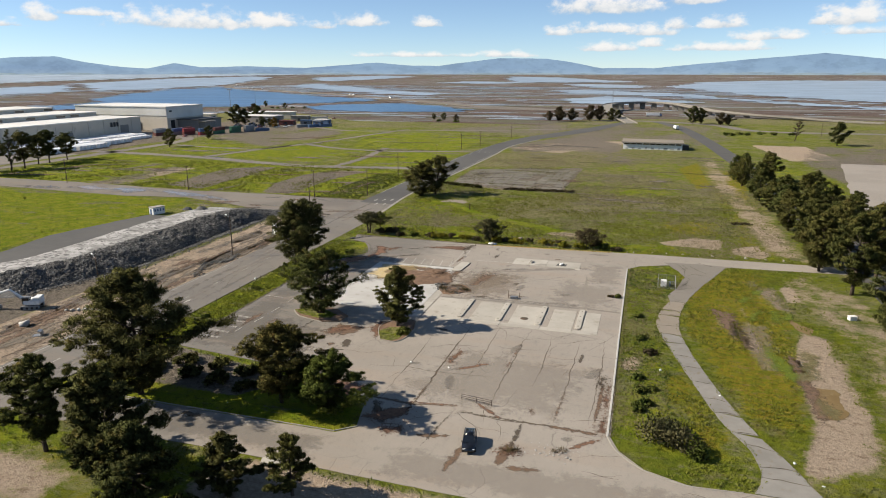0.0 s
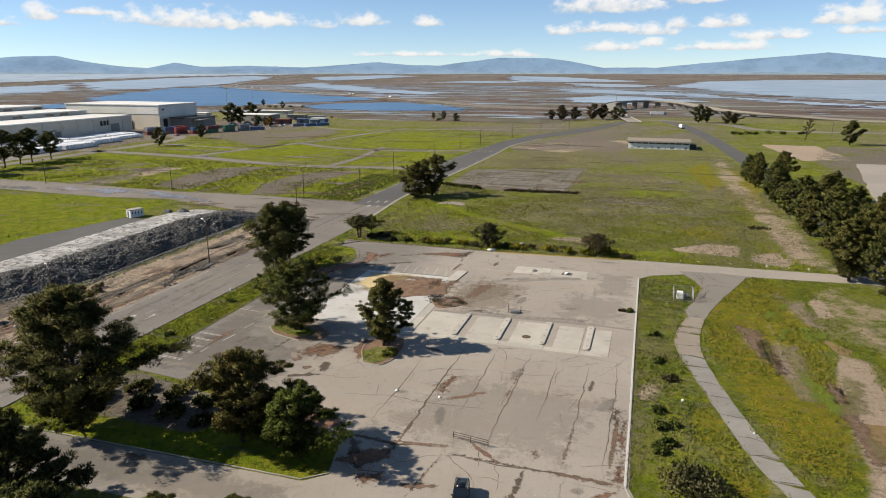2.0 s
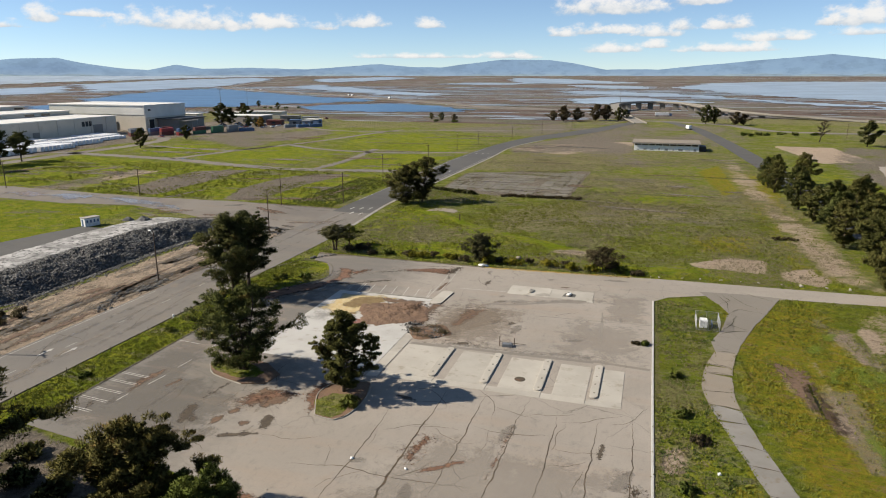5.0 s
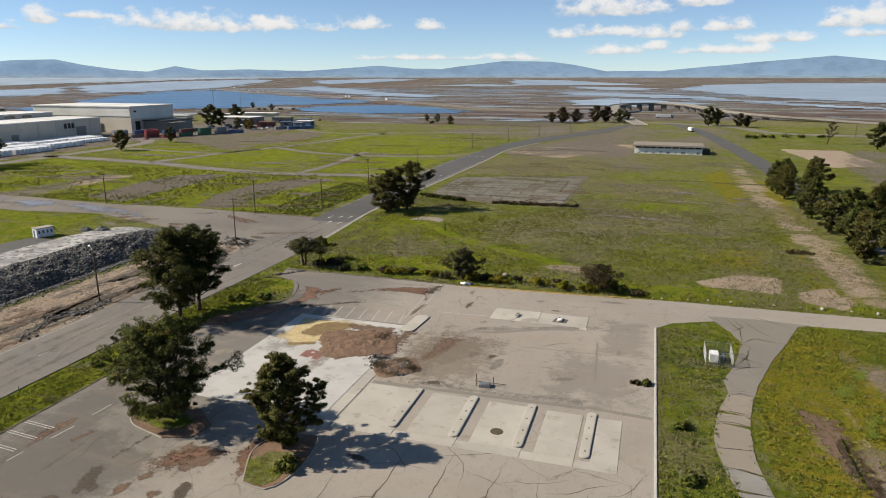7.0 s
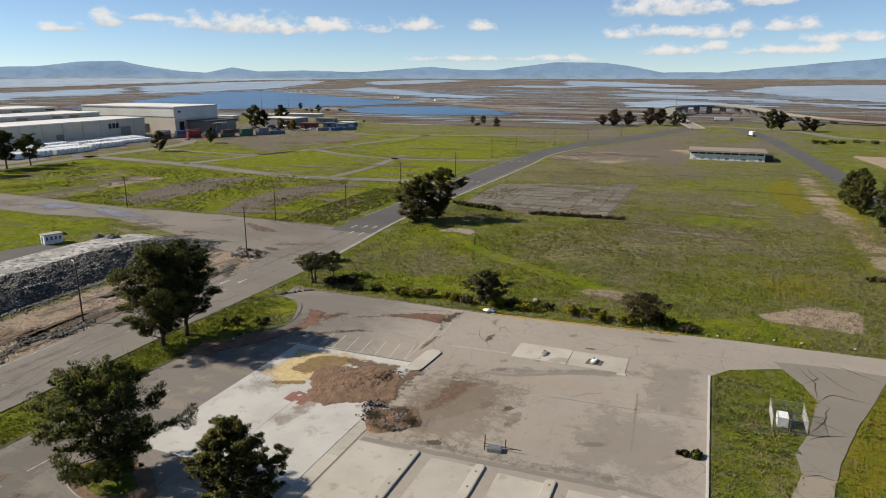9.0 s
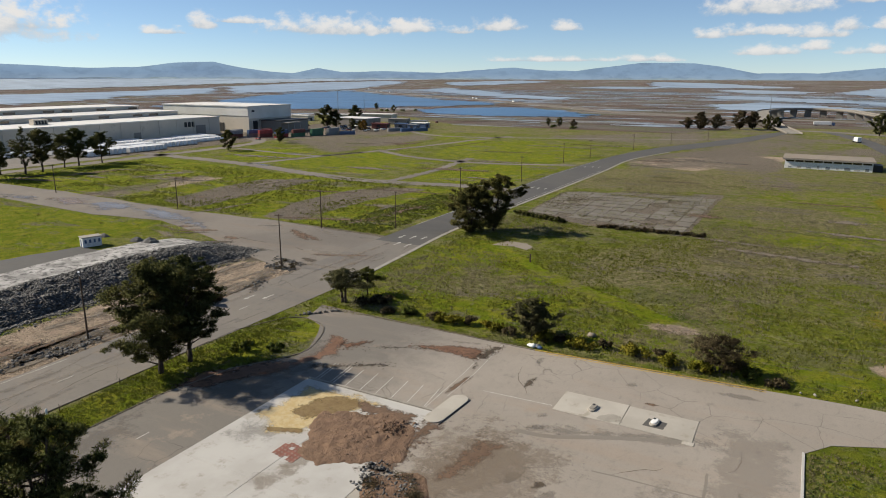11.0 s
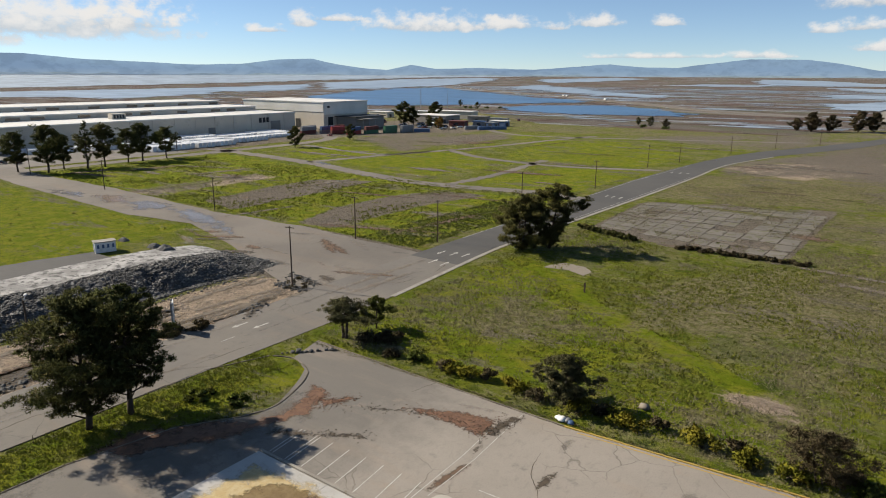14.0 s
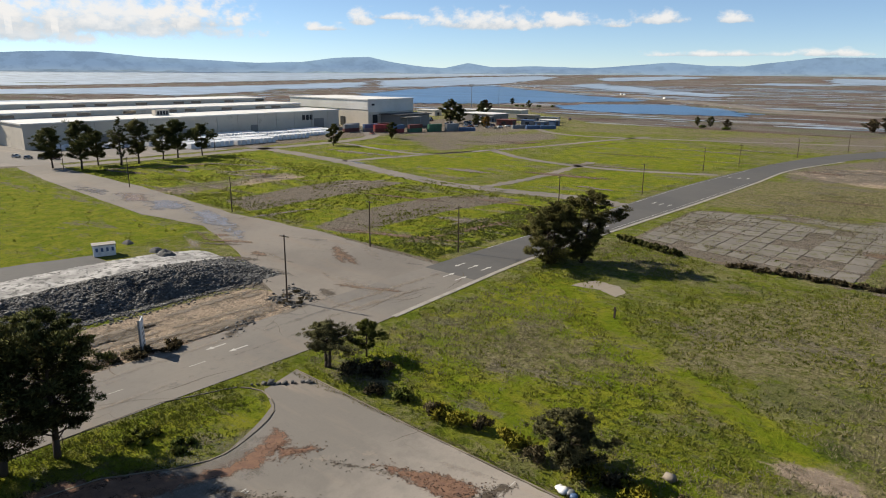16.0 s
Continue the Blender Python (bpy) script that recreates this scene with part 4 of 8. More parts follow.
for az, py, w, h in CLOUDS:
    r, nn = 4880, 10
    wid, hei, z0 = w * 4.12, h * 4.12, 46 + (128 - py - h * 0.5) * 4.12
    verts, faces = [], []
    for k in range(nn + 1):
        a = radians(az) + (0.5 - k / nn) * wid / r
        for z in (z0, z0 + hei):
            verts.append((-r * math.sin(a) - 10, r * math.cos(a) + 60, z))
        if k:
            faces.append((2 * k - 2, 2 * k, 2 * k + 1, 2 * k - 1))
    ob = new("backdrop_cloud", mesh_of("backdrop_cloud", verts, faces, M["cloud"]))
    uv = ob.data.uv_layers.new(name="UVMap")
    for loop in ob.data.loops:
        uv.data[loop.index].uv = ((loop.vertex_index // 2) / nn, loop.vertex_index % 2)
    tagged(ob, "white cumulus cloud with a grey flat base", "cloud", "clouds over the far hills", "structure")

# ---- paved ground ----
LOT = [(-82.4, 98), (-82.4, 148), (-80, 160), (-74.5, 168), (-75, 172), (-78, 178), (-80, 181), (-84.5, 183), (-86.5, 189.5), (-62, 188.9), (-42, 188.6), (-20, 190), (0, 191.5), (20, 191.8), (55, 193), (55, 186.4), (24, 184.2), (12, 184), (4.5, 180.5), (0, 178.5), (-2.8, 175), (-2.7, 138), (-2.3, 105), (-2.1, 88), (-0.8, 84.5), (2.6, 81), (8, 79), (14.5, 79.4), (25, 79.5), (25, 68), (-17, 68.5), (-40, 69), (-91.5, 69), (-91.5, 77.6), (-40, 77.8), (-37.5, 80), (-39, 86), (-46, 92), (-60, 95.5)]
lot = setting("car_park", sheet(LOT, 0.06, 0.12, 0.12, 1.5, 2, 0.6), M["lot"], "cracked sun-bleached asphalt of a disused filling station", "car park")
A_LEFT = [(-106, -60), (-106, 60), (-106, 150), (-107.5, 215), (-108, 240), (-108.5, 320), (-109.5, 385), (-106, 455), (-101, 495), (-91, 538), (-75, 578), (-50, 650), (-24, 740)]
A_RIGHT = [(-91.3, -60), (-91.3, 60), (-91.2, 150), (-91, 205), (-93.2, 229), (-95.6, 262), (-94.5, 304), (-93, 356), (-92.3, 411), (-92, 462), (-81, 513), (-69, 545), (-46, 606), (-26, 690), (-14, 740)]


def between(left, right, z, thick=0.05):
    a, b = curve_points(left, 4), curve_points(right, 4)
    n = min(len(a), len(b))
    pick = lambda l, k: l[round(k * (len(l) - 1) / (n - 1))]
    verts, faces = [], []
    for k in range(n):
        p, q = pick(a, k), pick(b, k)
        verts += [(p.x, p.y, z), (q.x, q.y, z), (p.x, p.y, z - thick), (q.x, q.y, z - thick)]
        if k:
            o = 4 * k
            faces += [(o - 4, o - 3, o + 1, o), (o - 4, o, o + 2, o - 2), (o - 3, o - 1, o + 3, o + 1)]
    return verts, faces


road = setting("road", between(A_LEFT[:5], A_RIGHT[:4] + [(-94, 240)], 0.07), M["road"], "worn two-lane asphalt road", "road")
road_far = setting("road_far", between(A_LEFT[4:], [(-94, 240)] + A_RIGHT[5:], 0.075), M["newroad"], "darker asphalt road curving across the field", "road")
setting("gravel_road", sheet([(-345, 234), (-290, 229), (-253, 227), (-207, 225), (-180, 229), (-152, 221), (-127, 211), (-107.5, 205), (-107.6, 243), (-152, 246), (-190, 243.5), (-256, 247.5), (-323, 247), (-345, 252)], 0.05, 0.1, 0.7, 3, 8, 0.2), M["track"], "wide worn gravel road with puddles", "road")
for k, (line, w) in enumerate((([(-345, 352), (-323, 351), (-260, 345), (-181, 329), (-130, 336), (-109, 335)], 8), ([(-163, 332), (-163, 371), (-167, 402), (-170, 425)], 4.5), ([(-235, 432), (-197, 413), (-152, 409), (-110, 424)], 5), ([(-258, 346), (-252, 375), (-245, 402), (-229, 456), (-218, 521), (-207, 571)], 5), ([(-420, 478), (-340, 440), (-330, 340), (-333, 250)], 9), ([(-330, 600), (-254, 545), (-160, 575), (-78, 612)], 6), ([(-320, 400), (-255, 392), (-240, 420)], 4))):
    setting("dirt_track", ribbon(line, w, 0.045, 0.08, 1.7, 1.6, 60 + k), M["track"], "grey dirt track between grass plots", "track")
setting("side_road", ribbon([(58, 60), (57, 250), (53, 330), (49, 422), (38, 564), (24, 674), (5, 740)], 11, 0.07, 0.1, 0, 6), M["newroad"], "dark asphalt side road behind the pines", "road")
setting("cross_road", ribbon([(-60, 735), (0, 742), (60, 705), (100, 640), (260, 640), (700, 600)], 13, 0.09, 0.1, 0, 8), M["road"], "asphalt road by the junction", "road")
setting("old_apron", sheet([(-170, 90), (-160, 95), (-161, 134), (-161.5, 150), (-161, 166), (-163, 184), (-163, 196), (-171, 196), (-176, 174), (-179, 160), (-175, 140)], 0.05, 0.1, 0.6, 3, 4), M["newroad"], "strip of old dark asphalt beside the rubble", "pavement")
setting("apron", sheet([(72, 228), (84, 322), (104, 425), (160, 425), (220, 240), (120, 180)], 0.05, 0.1, 1.5, 5, 5, 0.1), M["lot"], "old asphalt yard", "pavement")
setting("yard", sheet([(-405, 150), (-345, 240), (-340, 335), (-402, 335), (-402, 262), (-520, 258), (-520, 150)], 0.05, 0.1, 1.0, 5, 6, 0.1), M["lot"], "asphalt yard of the warehouse", "pavement")

# kerbs
kerb("kerb_east", [(-2.55, 88), (-2.6, 105), (-2.85, 138), (-3.0, 175)], "pale concrete kerb along the car park", 0.32, 0.16, material="pad")
kerb("kerb_corner", [(-2.55, 88), (-1.0, 84.3), (2.5, 80.8), (7.6, 78.9), (14.4, 79.3)], "curved concrete kerb", 0.2, 0.14, 1.5, True)
kerb("kerb_north", [(-86.4, 189.6), (-62, 189.0), (-42, 188.8)], "low weathered kerb at the edge of the field", 0.22, 0.16, material="kerb_dark")
kerb("kerb_yellow", [(-42, 188.8), (-20, 190.2), (-8, 191)], "worn yellow-painted kerb at the edge of the field", 0.22, 0.16, material="yellow_line")
kerb("kerb_verge", [(-82.4, 100), (-82.4, 148), (-80, 160), (-76, 166)], "dark kerb of the grass verge", 0.2, 0.14, material="kerb_dark")
kerb("kerb_verge_tip", [(-76, 166), (-74.6, 171), (-77.4, 178.6), (-80.2, 181.4), (-84.5, 182.6), (-87.5, 181.3)], "curved kerb round the grass tip", 0.2, 0.15, 1.4, True, material="kerb_dark")
kerb("kerb_road", [(-91.2, 30), (-91.1, 150), (-91.4, 172), (-88, 181)], "concrete kerb of the road", 0.18, 0.12, 3.0, material="kerb_dark")
kerb("kerb_south", [(-88, 77.9), (-60, 78.0), (-40.3, 78.1), (-37.6, 80.2), (-39, 86)], "kerb of the grass strip", 0.18, 0.14)
v, f = ribbon([(-91.4, 214), (-92.6, 229), (-94.9, 262), (-93.8, 304), (-92.3, 356), (-91.5, 411), (-91.2, 462), (-80.2, 513)], 1.1, 0.10, 0.12, 0, 3)
setting("road_edge_strip", (v, f), M["kerb"], "pale concrete gutter along the road", "kerb")
for k, poly in enumerate(([(27.6, 113), (32, 114), (31.5, 103.5), (28, 102)], [(30.5, 146), (34, 142), (33.5, 138), (31.5, 140)])):
    setting("mud_hollow", sheet(poly, 0.04, 0.03, 0.9, 0.5, 20 + k, 0.5), M["mud"], "brown wet mud hollow in the sand", "mud")


def stain(name, poly, z, material, label, category, soft=1.2, step=None, parent=None):
    """A flat film over the ground: its fade weight falls off towards the outline."""
    step = step or max(0.2, soft / 3)
    xs_, ys_ = zip(*poly)
    ax = np.arange(min(xs_) - soft, max(xs_) + soft + step, step)
    ay = np.arange(min(ys_) - soft, max(ys_) + soft + step, step)
    X_, Y_ = np.meshgrid(ax, ay)
    fade = np.clip(0.5 + poly_distance(poly, X_.ravel(), Y_.ravel()) / (2 * soft), 0, 1)
    ids_ = np.arange(X_.size).reshape(X_.shape)
    q_ = np.stack([ids_[:-1, :-1], ids_[:-1, 1:], ids_[1:, 1:], ids_[1:, :-1]], -1).reshape(-1, 4)
    q_ = q_[fade[q_].max(1) > 0]
    used, q_ = np.unique(q_, return_inverse=True)
    q_ = q_.reshape(-1, 4)
    me_ = mesh_of(name, np.stack([X_.ravel(), Y_.ravel(), np.full(X_.size, z)], 1)[used], q_.tolist(), M[material])
    me_.attributes.new("fade", "FLOAT", "POINT").data.foreach_set("value", fade[used].astype(np.float32))
    ob = new(name, me_)
    if parent:
        ob.parent = parent
        return tagged(ob, label)
    return tagged(ob, label, category, "", "structure")


def streak(x, y, L, W, a):
    return [(x + L / 2 * math.cos(s) * math.cos(a) - W / 2 * math.sin(s) * math.sin(a), y + L / 2 * math.cos(s) * math.sin(a) + W / 2 * math.sin(s) * math.cos(a)) for s in np.linspace(0, math.tau, 11)[:-1]]


rp = random.Random(33)
for k in range(130):
    if k < 78:  # dirt shoulder west of the road
        x, y, L, W, a = rp.uniform(-124, -107), rp.uniform(86, 205), rp.uniform(6, 30), rp.uniform(0.6, 3.0), 1.57 + rp.uniform(-0.10, 0.10)
        m = rp.choice(("s_dark", "s_gravel", "s_soil", "s_gravel", "s_tar"))
    elif k < 106:  # the junction
        x, y, L, W, a = rp.uniform(-170, -106), rp.uniform(211, 242), rp.uniform(4, 20), rp.uniform(0.8, 3.5), rp.uniform(2.5, 3.7)
        m = rp.choice(("s_dark", "s_soil", "s_pale", "s_tar", "s_dust"))
    else:  # along the road
        x, y, L, W, a = rp.uniform(-104, -93), rp.uniform(60, 225), rp.uniform(10, 36), rp.uniform(0.5, 1.6), 1.57 + rp.uniform(-0.04, 0.04)
        m = rp.choice(("s_tar", "s_pale", "s_pale", "s_dust", "s_tar"))
    stain("ground_patch", streak(x, y, L, W, a), 0.080 + 0.0005 * k, m, "ragged streak of dirt and worn asphalt", "dirt patch", 0.4 * W + 0.3, 0.5)
LOT_STAINS = [
    ([(-82, 100), (-62, 97), (-56, 112), (-72, 118), (-76, 140), (-82, 146)], "s_tar", 4), ([(-80, 150), (-69, 150), (-69, 172), (-74, 178), (-80, 165)], "s_tar", 4),
    ([(-34, 164), (-30, 165), (-12, 171), (-13, 173), (-34, 166)], "s_tar", 1.5),
    ([(-43, 141), (-28, 142), (-26, 160), (-38, 165), (-44, 158)], "s_dust", 6), ([(-20, 142), (-5, 142), (-4, 158), (-18, 160)], "s_pale", 5),
    ([(-38, 92), (-10, 90), (-6, 110), (-30, 112)], "s_pale", 6), ([(-38, 140), (-12, 141), (-12, 143), (-38, 142)], "s_tar", 1.5),
    ([(-30, 70), (20, 70), (20, 77), (-30, 77)], "s_pale", 2.5), ([(-88, 70.5), (-40, 70.5), (-40, 76.5), (-88, 76.5)], "s_tar", 2),
    ([(-12, 160), (-4, 160), (-4, 176), (-12, 178)], "s_pale", 3), ([(-60, 111), (-53, 112), (-52, 116.5), (-58, 117)], "s_soil", 1.2)]
for k, (poly, m, soft) in enumerate(LOT_STAINS):
    stain("worn_patch", poly, 0.0625 + 0.0002 * k, m, "worn and weather-stained stretch of asphalt", "stain", soft, 0.9)
for k in range(60):
    x, y = rp.choice(((rp.uniform(-40, -5), rp.uniform(70, 124)), (rp.uniform(-75, -8), rp.uniform(142, 188)), (rp.uniform(-80, -52), rp.uniform(99, 116))))
    stain("asphalt_stain", streak(x, y, rp.uniform(1.5, 8), rp.uniform(0.5, 2.2), rp.choice((0.1, 1.5, 1.6)) + rp.uniform(-0.4, 0.4)), 0.0658 + 0.00001 * k, rp.choice(("s_tar", "s_tar", "s_soil", "s_pale", "s_dark")), "small stain on the old asphalt", "stain", 0.6, 0.35)
for k, (poly, m) in enumerate((([(15, 150), (20, 147), (22, 128), (20, 127), (17, 138)], "s_soil"), ([(26, 168), (31, 168), (33, 150), (29, 152)], "s_dust"), ([(-30, 210.5), (-21, 211.5), (-19, 208), (-27, 208.6)], "s_dust"), ([(20, 140), (26, 142), (25, 118), (21, 118)], "s_dust"), ([(26, 126), (28, 126), (30, 104), (27, 100)], "s_soil"))):
    stain("bare_patch", poly, 0.10, m, "bare patch of soil in the rough grass", "bare earth", 1.6, 0.45)
rp = random.Random(71)
for k in range(84):
    if k < 34:
        x, y = rp.uniform(-315, -116), rp.uniform(250, 322)
        L, W = rp.uniform(12, 42), rp.uniform(1.5, 6)
    elif k < 54:
        x, y = rp.uniform(-300, -116), rp.uniform(342, 540)
        L, W = rp.uniform(15, 60), rp.uniform(3, 9)
    else:
        x, y = rp.uniform(-80, 40), rp.uniform(262, 500)
        L, W = rp.uniform(8, 36), rp.uniform(2, 8)
    stain("bare_patch", streak(x, y, L, W, rp.uniform(-0.15, 0.15) + (0.0 if k >= 54 else rp.choice((0, 0.25, 1.45)))), 0.115 + 0.0006 * k, rp.choice(("s_gravel", "s_gravel", "s_soil", "s_dust", "s_weed")), "bare gravelly patch in the rough grass", "bare earth", 0.45 * W + 0.5, max(0.8, W / 4))
JOINT_DIRT = [((-38.5, 89.4), (-31, 89), 0.9), ((-33, 89.5), (-25, 90.4), 0.7), ((-25, 88.8), (-12, 88.3), 0.6), ((-12, 88.5), (-3.4, 88), 0.9), ((-22.5, 92), (-18, 88.4), 0.8), ((-15.2, 80), (-14.8, 88), 0.8), ((-32.2, 86), (-31.9, 98), 0.6), ((-29, 103), (-24, 107), 0.9), ((-34.5, 82), (-38, 88.4), 1.6), ((-4.6, 92), (-4.2, 104), 0.9), ((-7.5, 83), (-3.2, 87), 0.9), ((-27, 78.5), (-25.6, 88), 0.5), ((-10.4, 90), (-10, 100), 0.4), ((-21, 104), (-20.4, 116), 0.4)]
for k, (a, b, w) in enumerate(JOINT_DIRT):
    L = math.dist(a, b)
    stain("joint_dirt", streak((a[0] + b[0]) / 2, (a[1] + b[1]) / 2, L * 1.1, w, math.atan2(b[1] - a[1], b[0] - a[0])), 0.0668 + 0.00005 * k, ("s_soil", "s_rust", "s_dark")[k % 3], "soil and dead weeds caught in a joint of the asphalt", "dirt", 0.5, 0.2)
stain("rust_soil", [(-81, 155), (-78.5, 163), (-73.6, 166.5), (-72.6, 172), (-75, 178), (-71.5, 178), (-69.5, 172), (-73, 163), (-78, 154)], 0.0712, "s_rust", "rust-brown soil washed along the kerb", "dirt", 1.2, 0.3)
rp = random.Random(83)
for k in range(14):
    x, y = rp.uniform(23, 31), rp.uniform(104, 174)
    stain("grass_patch", streak(x, y, rp.uniform(4, 12), rp.uniform(1.5, 4), rp.uniform(1.0, 2.0)), 0.14 + 0.0007 * k, ("s_green", "s_dead")[k % 2], ("patch of fresh green grass on the meadow", "patch of dead grass on the meadow")[k % 2], "grass patch", 1.4, 0.6)


# ---- trees ----
def tufts(rng, centres, radii, count, size, squash=0.6, up=0.35, long=2.0, three=False):
    """Leaf sprays: small pointed blades of four (or three) corners round clump centres, set as numpy verts and quads."""
    n = len(centres) * count
    c = np.repeat(np.asarray(centres, float), count, 0)
    r = np.repeat(np.asarray(radii, float), count)
    d = rng.normal(size=(n, 3))
    d /= np.linalg.norm(d, axis=1)[:, None]
    reach = rng.uniform(0.15, 1.0, n) ** 0.5
    p = c + d * (r * reach)[:, None] * [1, 1, squash]
    axis = d + [0, 0, up] + rng.normal(scale=0.55, size=(n, 3))
    axis /= np.linalg.norm(axis, axis=1)[:, None]
    side = np.cross(axis, rng.normal(size=(n, 3)))
    side /= np.linalg.norm(side, axis=1)[:, None] + 1e-9
    s = (size * rng.uniform(0.6, 1.4, n))[:, None]
    a, b = axis * s * long / 2, side * s / 2
    if three:
        verts = np.stack([p - a * 0.8 - b, p - a * 0.8 + b, p + a], 1).reshape(-1, 3)
        return verts, np.arange(3 * n).reshape(-1, 3)
    fold = np.cross(axis, side) * s * 0.18
    verts = np.stack([p - a, p + b + fold, p + a, p - b + fold], 1).reshape(-1, 3)
    return verts, np.arange(4 * n).reshape(-1, 4)


def soft_normals(me, verts, centres, corners, core, mixed=0.8):
    """Shades a crown as a mass: normals lean away from the clump's centre and from the crown's core."""
    c = np.repeat(np.asarray(centres, float), len(verts) // len(centres), 0)
    a, b = verts - c, verts - np.asarray(core, float)
    a /= np.linalg.norm(a, axis=1)[:, None] + 1e-6
    b /= np.linalg.norm(b, axis=1)[:, None] + 1e-6
    nrm = 0.55 * a + mixed * b + [0, 0, 0.2] + np.repeat(np.random.default_rng(1).normal(scale=0.2, size=(len(verts) // corners, 3)), corners, 0)
    nrm /= np.linalg.norm(nrm, axis=1)[:, None] + 1e-6
    me.polygons.foreach_set("use_smooth", np.ones(len(me.polygons), bool))
    me.normals_split_custom_set_from_vertices(nrm.tolist())


def leaf_mesh(name, verts, faces, material):
    me = bpy.data.meshes.new(name)
    me.vertices.add(len(verts))
    me.vertices.foreach_set("co", verts.astype(np.float32).ravel())
    me.loops.add(faces.size)
    me.loops.foreach_set("vertex_index", faces.ravel().astype(np.int32))
    me.polygons.add(len(faces))
    me.polygons.foreach_set("loop_start", np.arange(0, faces.size, faces.shape[1], dtype=np.int32))
    me.materials.append(material)
    me.update(calc_edges=True)
    return me


def limb(bm, pts, r0, r1, n=6):
    for k, (a, b) in enumerate(zip(pts, pts[1:])):
        f0, f1 = k / (len(pts) - 1), (k + 1) / (len(pts) - 1)
        tube(bm, a, b, r0 + (r1 - r0) * f0, r0 + (r1 - r0) * f1, n)


def tree(name, x, y, h, r, seed, label, leaf="pine", base=0.3, clumps=46, count=150, size=0.42, lean=(0, 0), peak=0.65, trunk=None, flat=0.55, open_=0.0, group="", wide=1.0, category="tree", clump=0.165, fork=1):
    """A tapered trunk with limbs; each limb carries clumps of small sprays. base: where the crown starts, peak: where it is widest."""
    rng, rr = np.random.default_rng(seed), random.Random(seed)
    top = thing(name, (x, y, 0), label, category, group)
    bm = bmesh.new()
    tr = trunk or 0.022 * h + 0.05
    stems = []
    for s in range(fork):
        o = Vector((0.5 * (s - (fork - 1) / 2), 0.15 * s, 0))
        way = Vector((lean[0] + (s - (fork - 1) / 2) * 0.16 * h + rr.uniform(-0.03, 0.03) * h, lean[1] + rr.uniform(-0.03, 0.03) * h, h * 0.93))
        pts = [o + way * t + Vector((rr.uniform(-1, 1), rr.uniform(-1, 1), 0)) * 0.012 * h * (0 < t < 1) for t in (0, 0.15, 0.35, 0.55, 0.78, 1)]
        pts[0].z = -0.15
        limb(bm, pts, tr * (1.0 if fork == 1 else 0.75), tr * 0.12, 8)
        stems.append(pts)

    def stem_at(pts, t):
        t = min(max(t, 0), 0.999) * 5
        marks = (0, 0.15, 0.35, 0.55, 0.78, 1)
        u = t / 5
        for k in range(5):
            if u <= marks[k + 1]:
                return pts[k].lerp(pts[k + 1], (u - marks[k]) / (marks[k + 1] - marks[k]))
        return pts[-1]

    centres, radii = [], []
    for k in range(clumps):
        t = base + (1 - base) * ((k + rr.random()) / clumps) ** 0.85
        u = (t - base) / (1 - base)
        shape = (u / peak) ** 0.6 if u < peak else max(0.0, 1 - ((u - peak) / (1 - peak)) ** 1.4) ** 0.8
        shape = max(shape, 0.12 if u > 0.85 else 0.4)
        a = k * 2.39996 + rr.uniform(-0.6, 0.6)
        lobe = 0.36 + 1.55 * float(fractal(np.array(2.2 * math.cos(a) + 3.0 * u + seed), np.array(2.2 * math.sin(a) + seed), 0.9, seed, 2))
        reach = r * shape * lobe * (rr.uniform(0.5, 1.0) if k % 4 else rr.uniform(0.15, 0.6))
        start = stem_at(stems[k % fork], t - rr.uniform(0.08, 0.2) * (1 - 0.5 * u))
        end = Vector((start.x + math.cos(a) * reach * wide, start.y + math.sin(a) * reach, h * t + rr.uniform(-0.03, 0.04) * h))
        mid = start.lerp(end, 0.5) - Vector((0, 0, 0.07 * reach)) + Vector((rr.uniform(-1, 1), rr.uniform(-1, 1), 0)) * 0.07 * reach
        if reach > 0.12 * r:
            limb(bm, [start, mid, end], tr * 0.30 * (1 - 0.55 * u), tr * 0.05, 5)
        out = Vector((math.cos(a), math.sin(a), 0))
        side = Vector((-out.y, out.x, 0))
        number = max(5, round((6.5 + 7.0 * reach / r) * (1 - 0.4 * open_)))
        for j in range(number):
            f = 1.0 - 0.55 * (j / number) * rr.uniform(0.5, 1.1)
            c = (start.lerp(mid, f * 2) if f < 0.5 else mid.lerp(end, f * 2 - 1)) + side * rr.gauss(0, 0.13) * r * f + Vector((0, 0, rr.gauss(0.03, 0.045) * r))
            centres.append(c)
            radii.append(r * clump * 0.72 * rr.uniform(0.45, 1.3))
    part("trunk", bm, M["bark"], top, smooth=True)
    v, f = tufts(rng, centres, radii, max(9, int(count * 0.80)), size * 0.27, flat * 0.85, 0.5, 3.4, True)
    v[:, 2] = np.maximum(v[:, 2], 0.05)
    crown = new("crown", leaf_mesh("crown", v, f, M[leaf]))
    soft_normals(crown.data, v, centres, 3, (lean[0] * 0.5, lean[1] * 0.5, h * (base + 0.25)))
    crown.parent = top
    return top


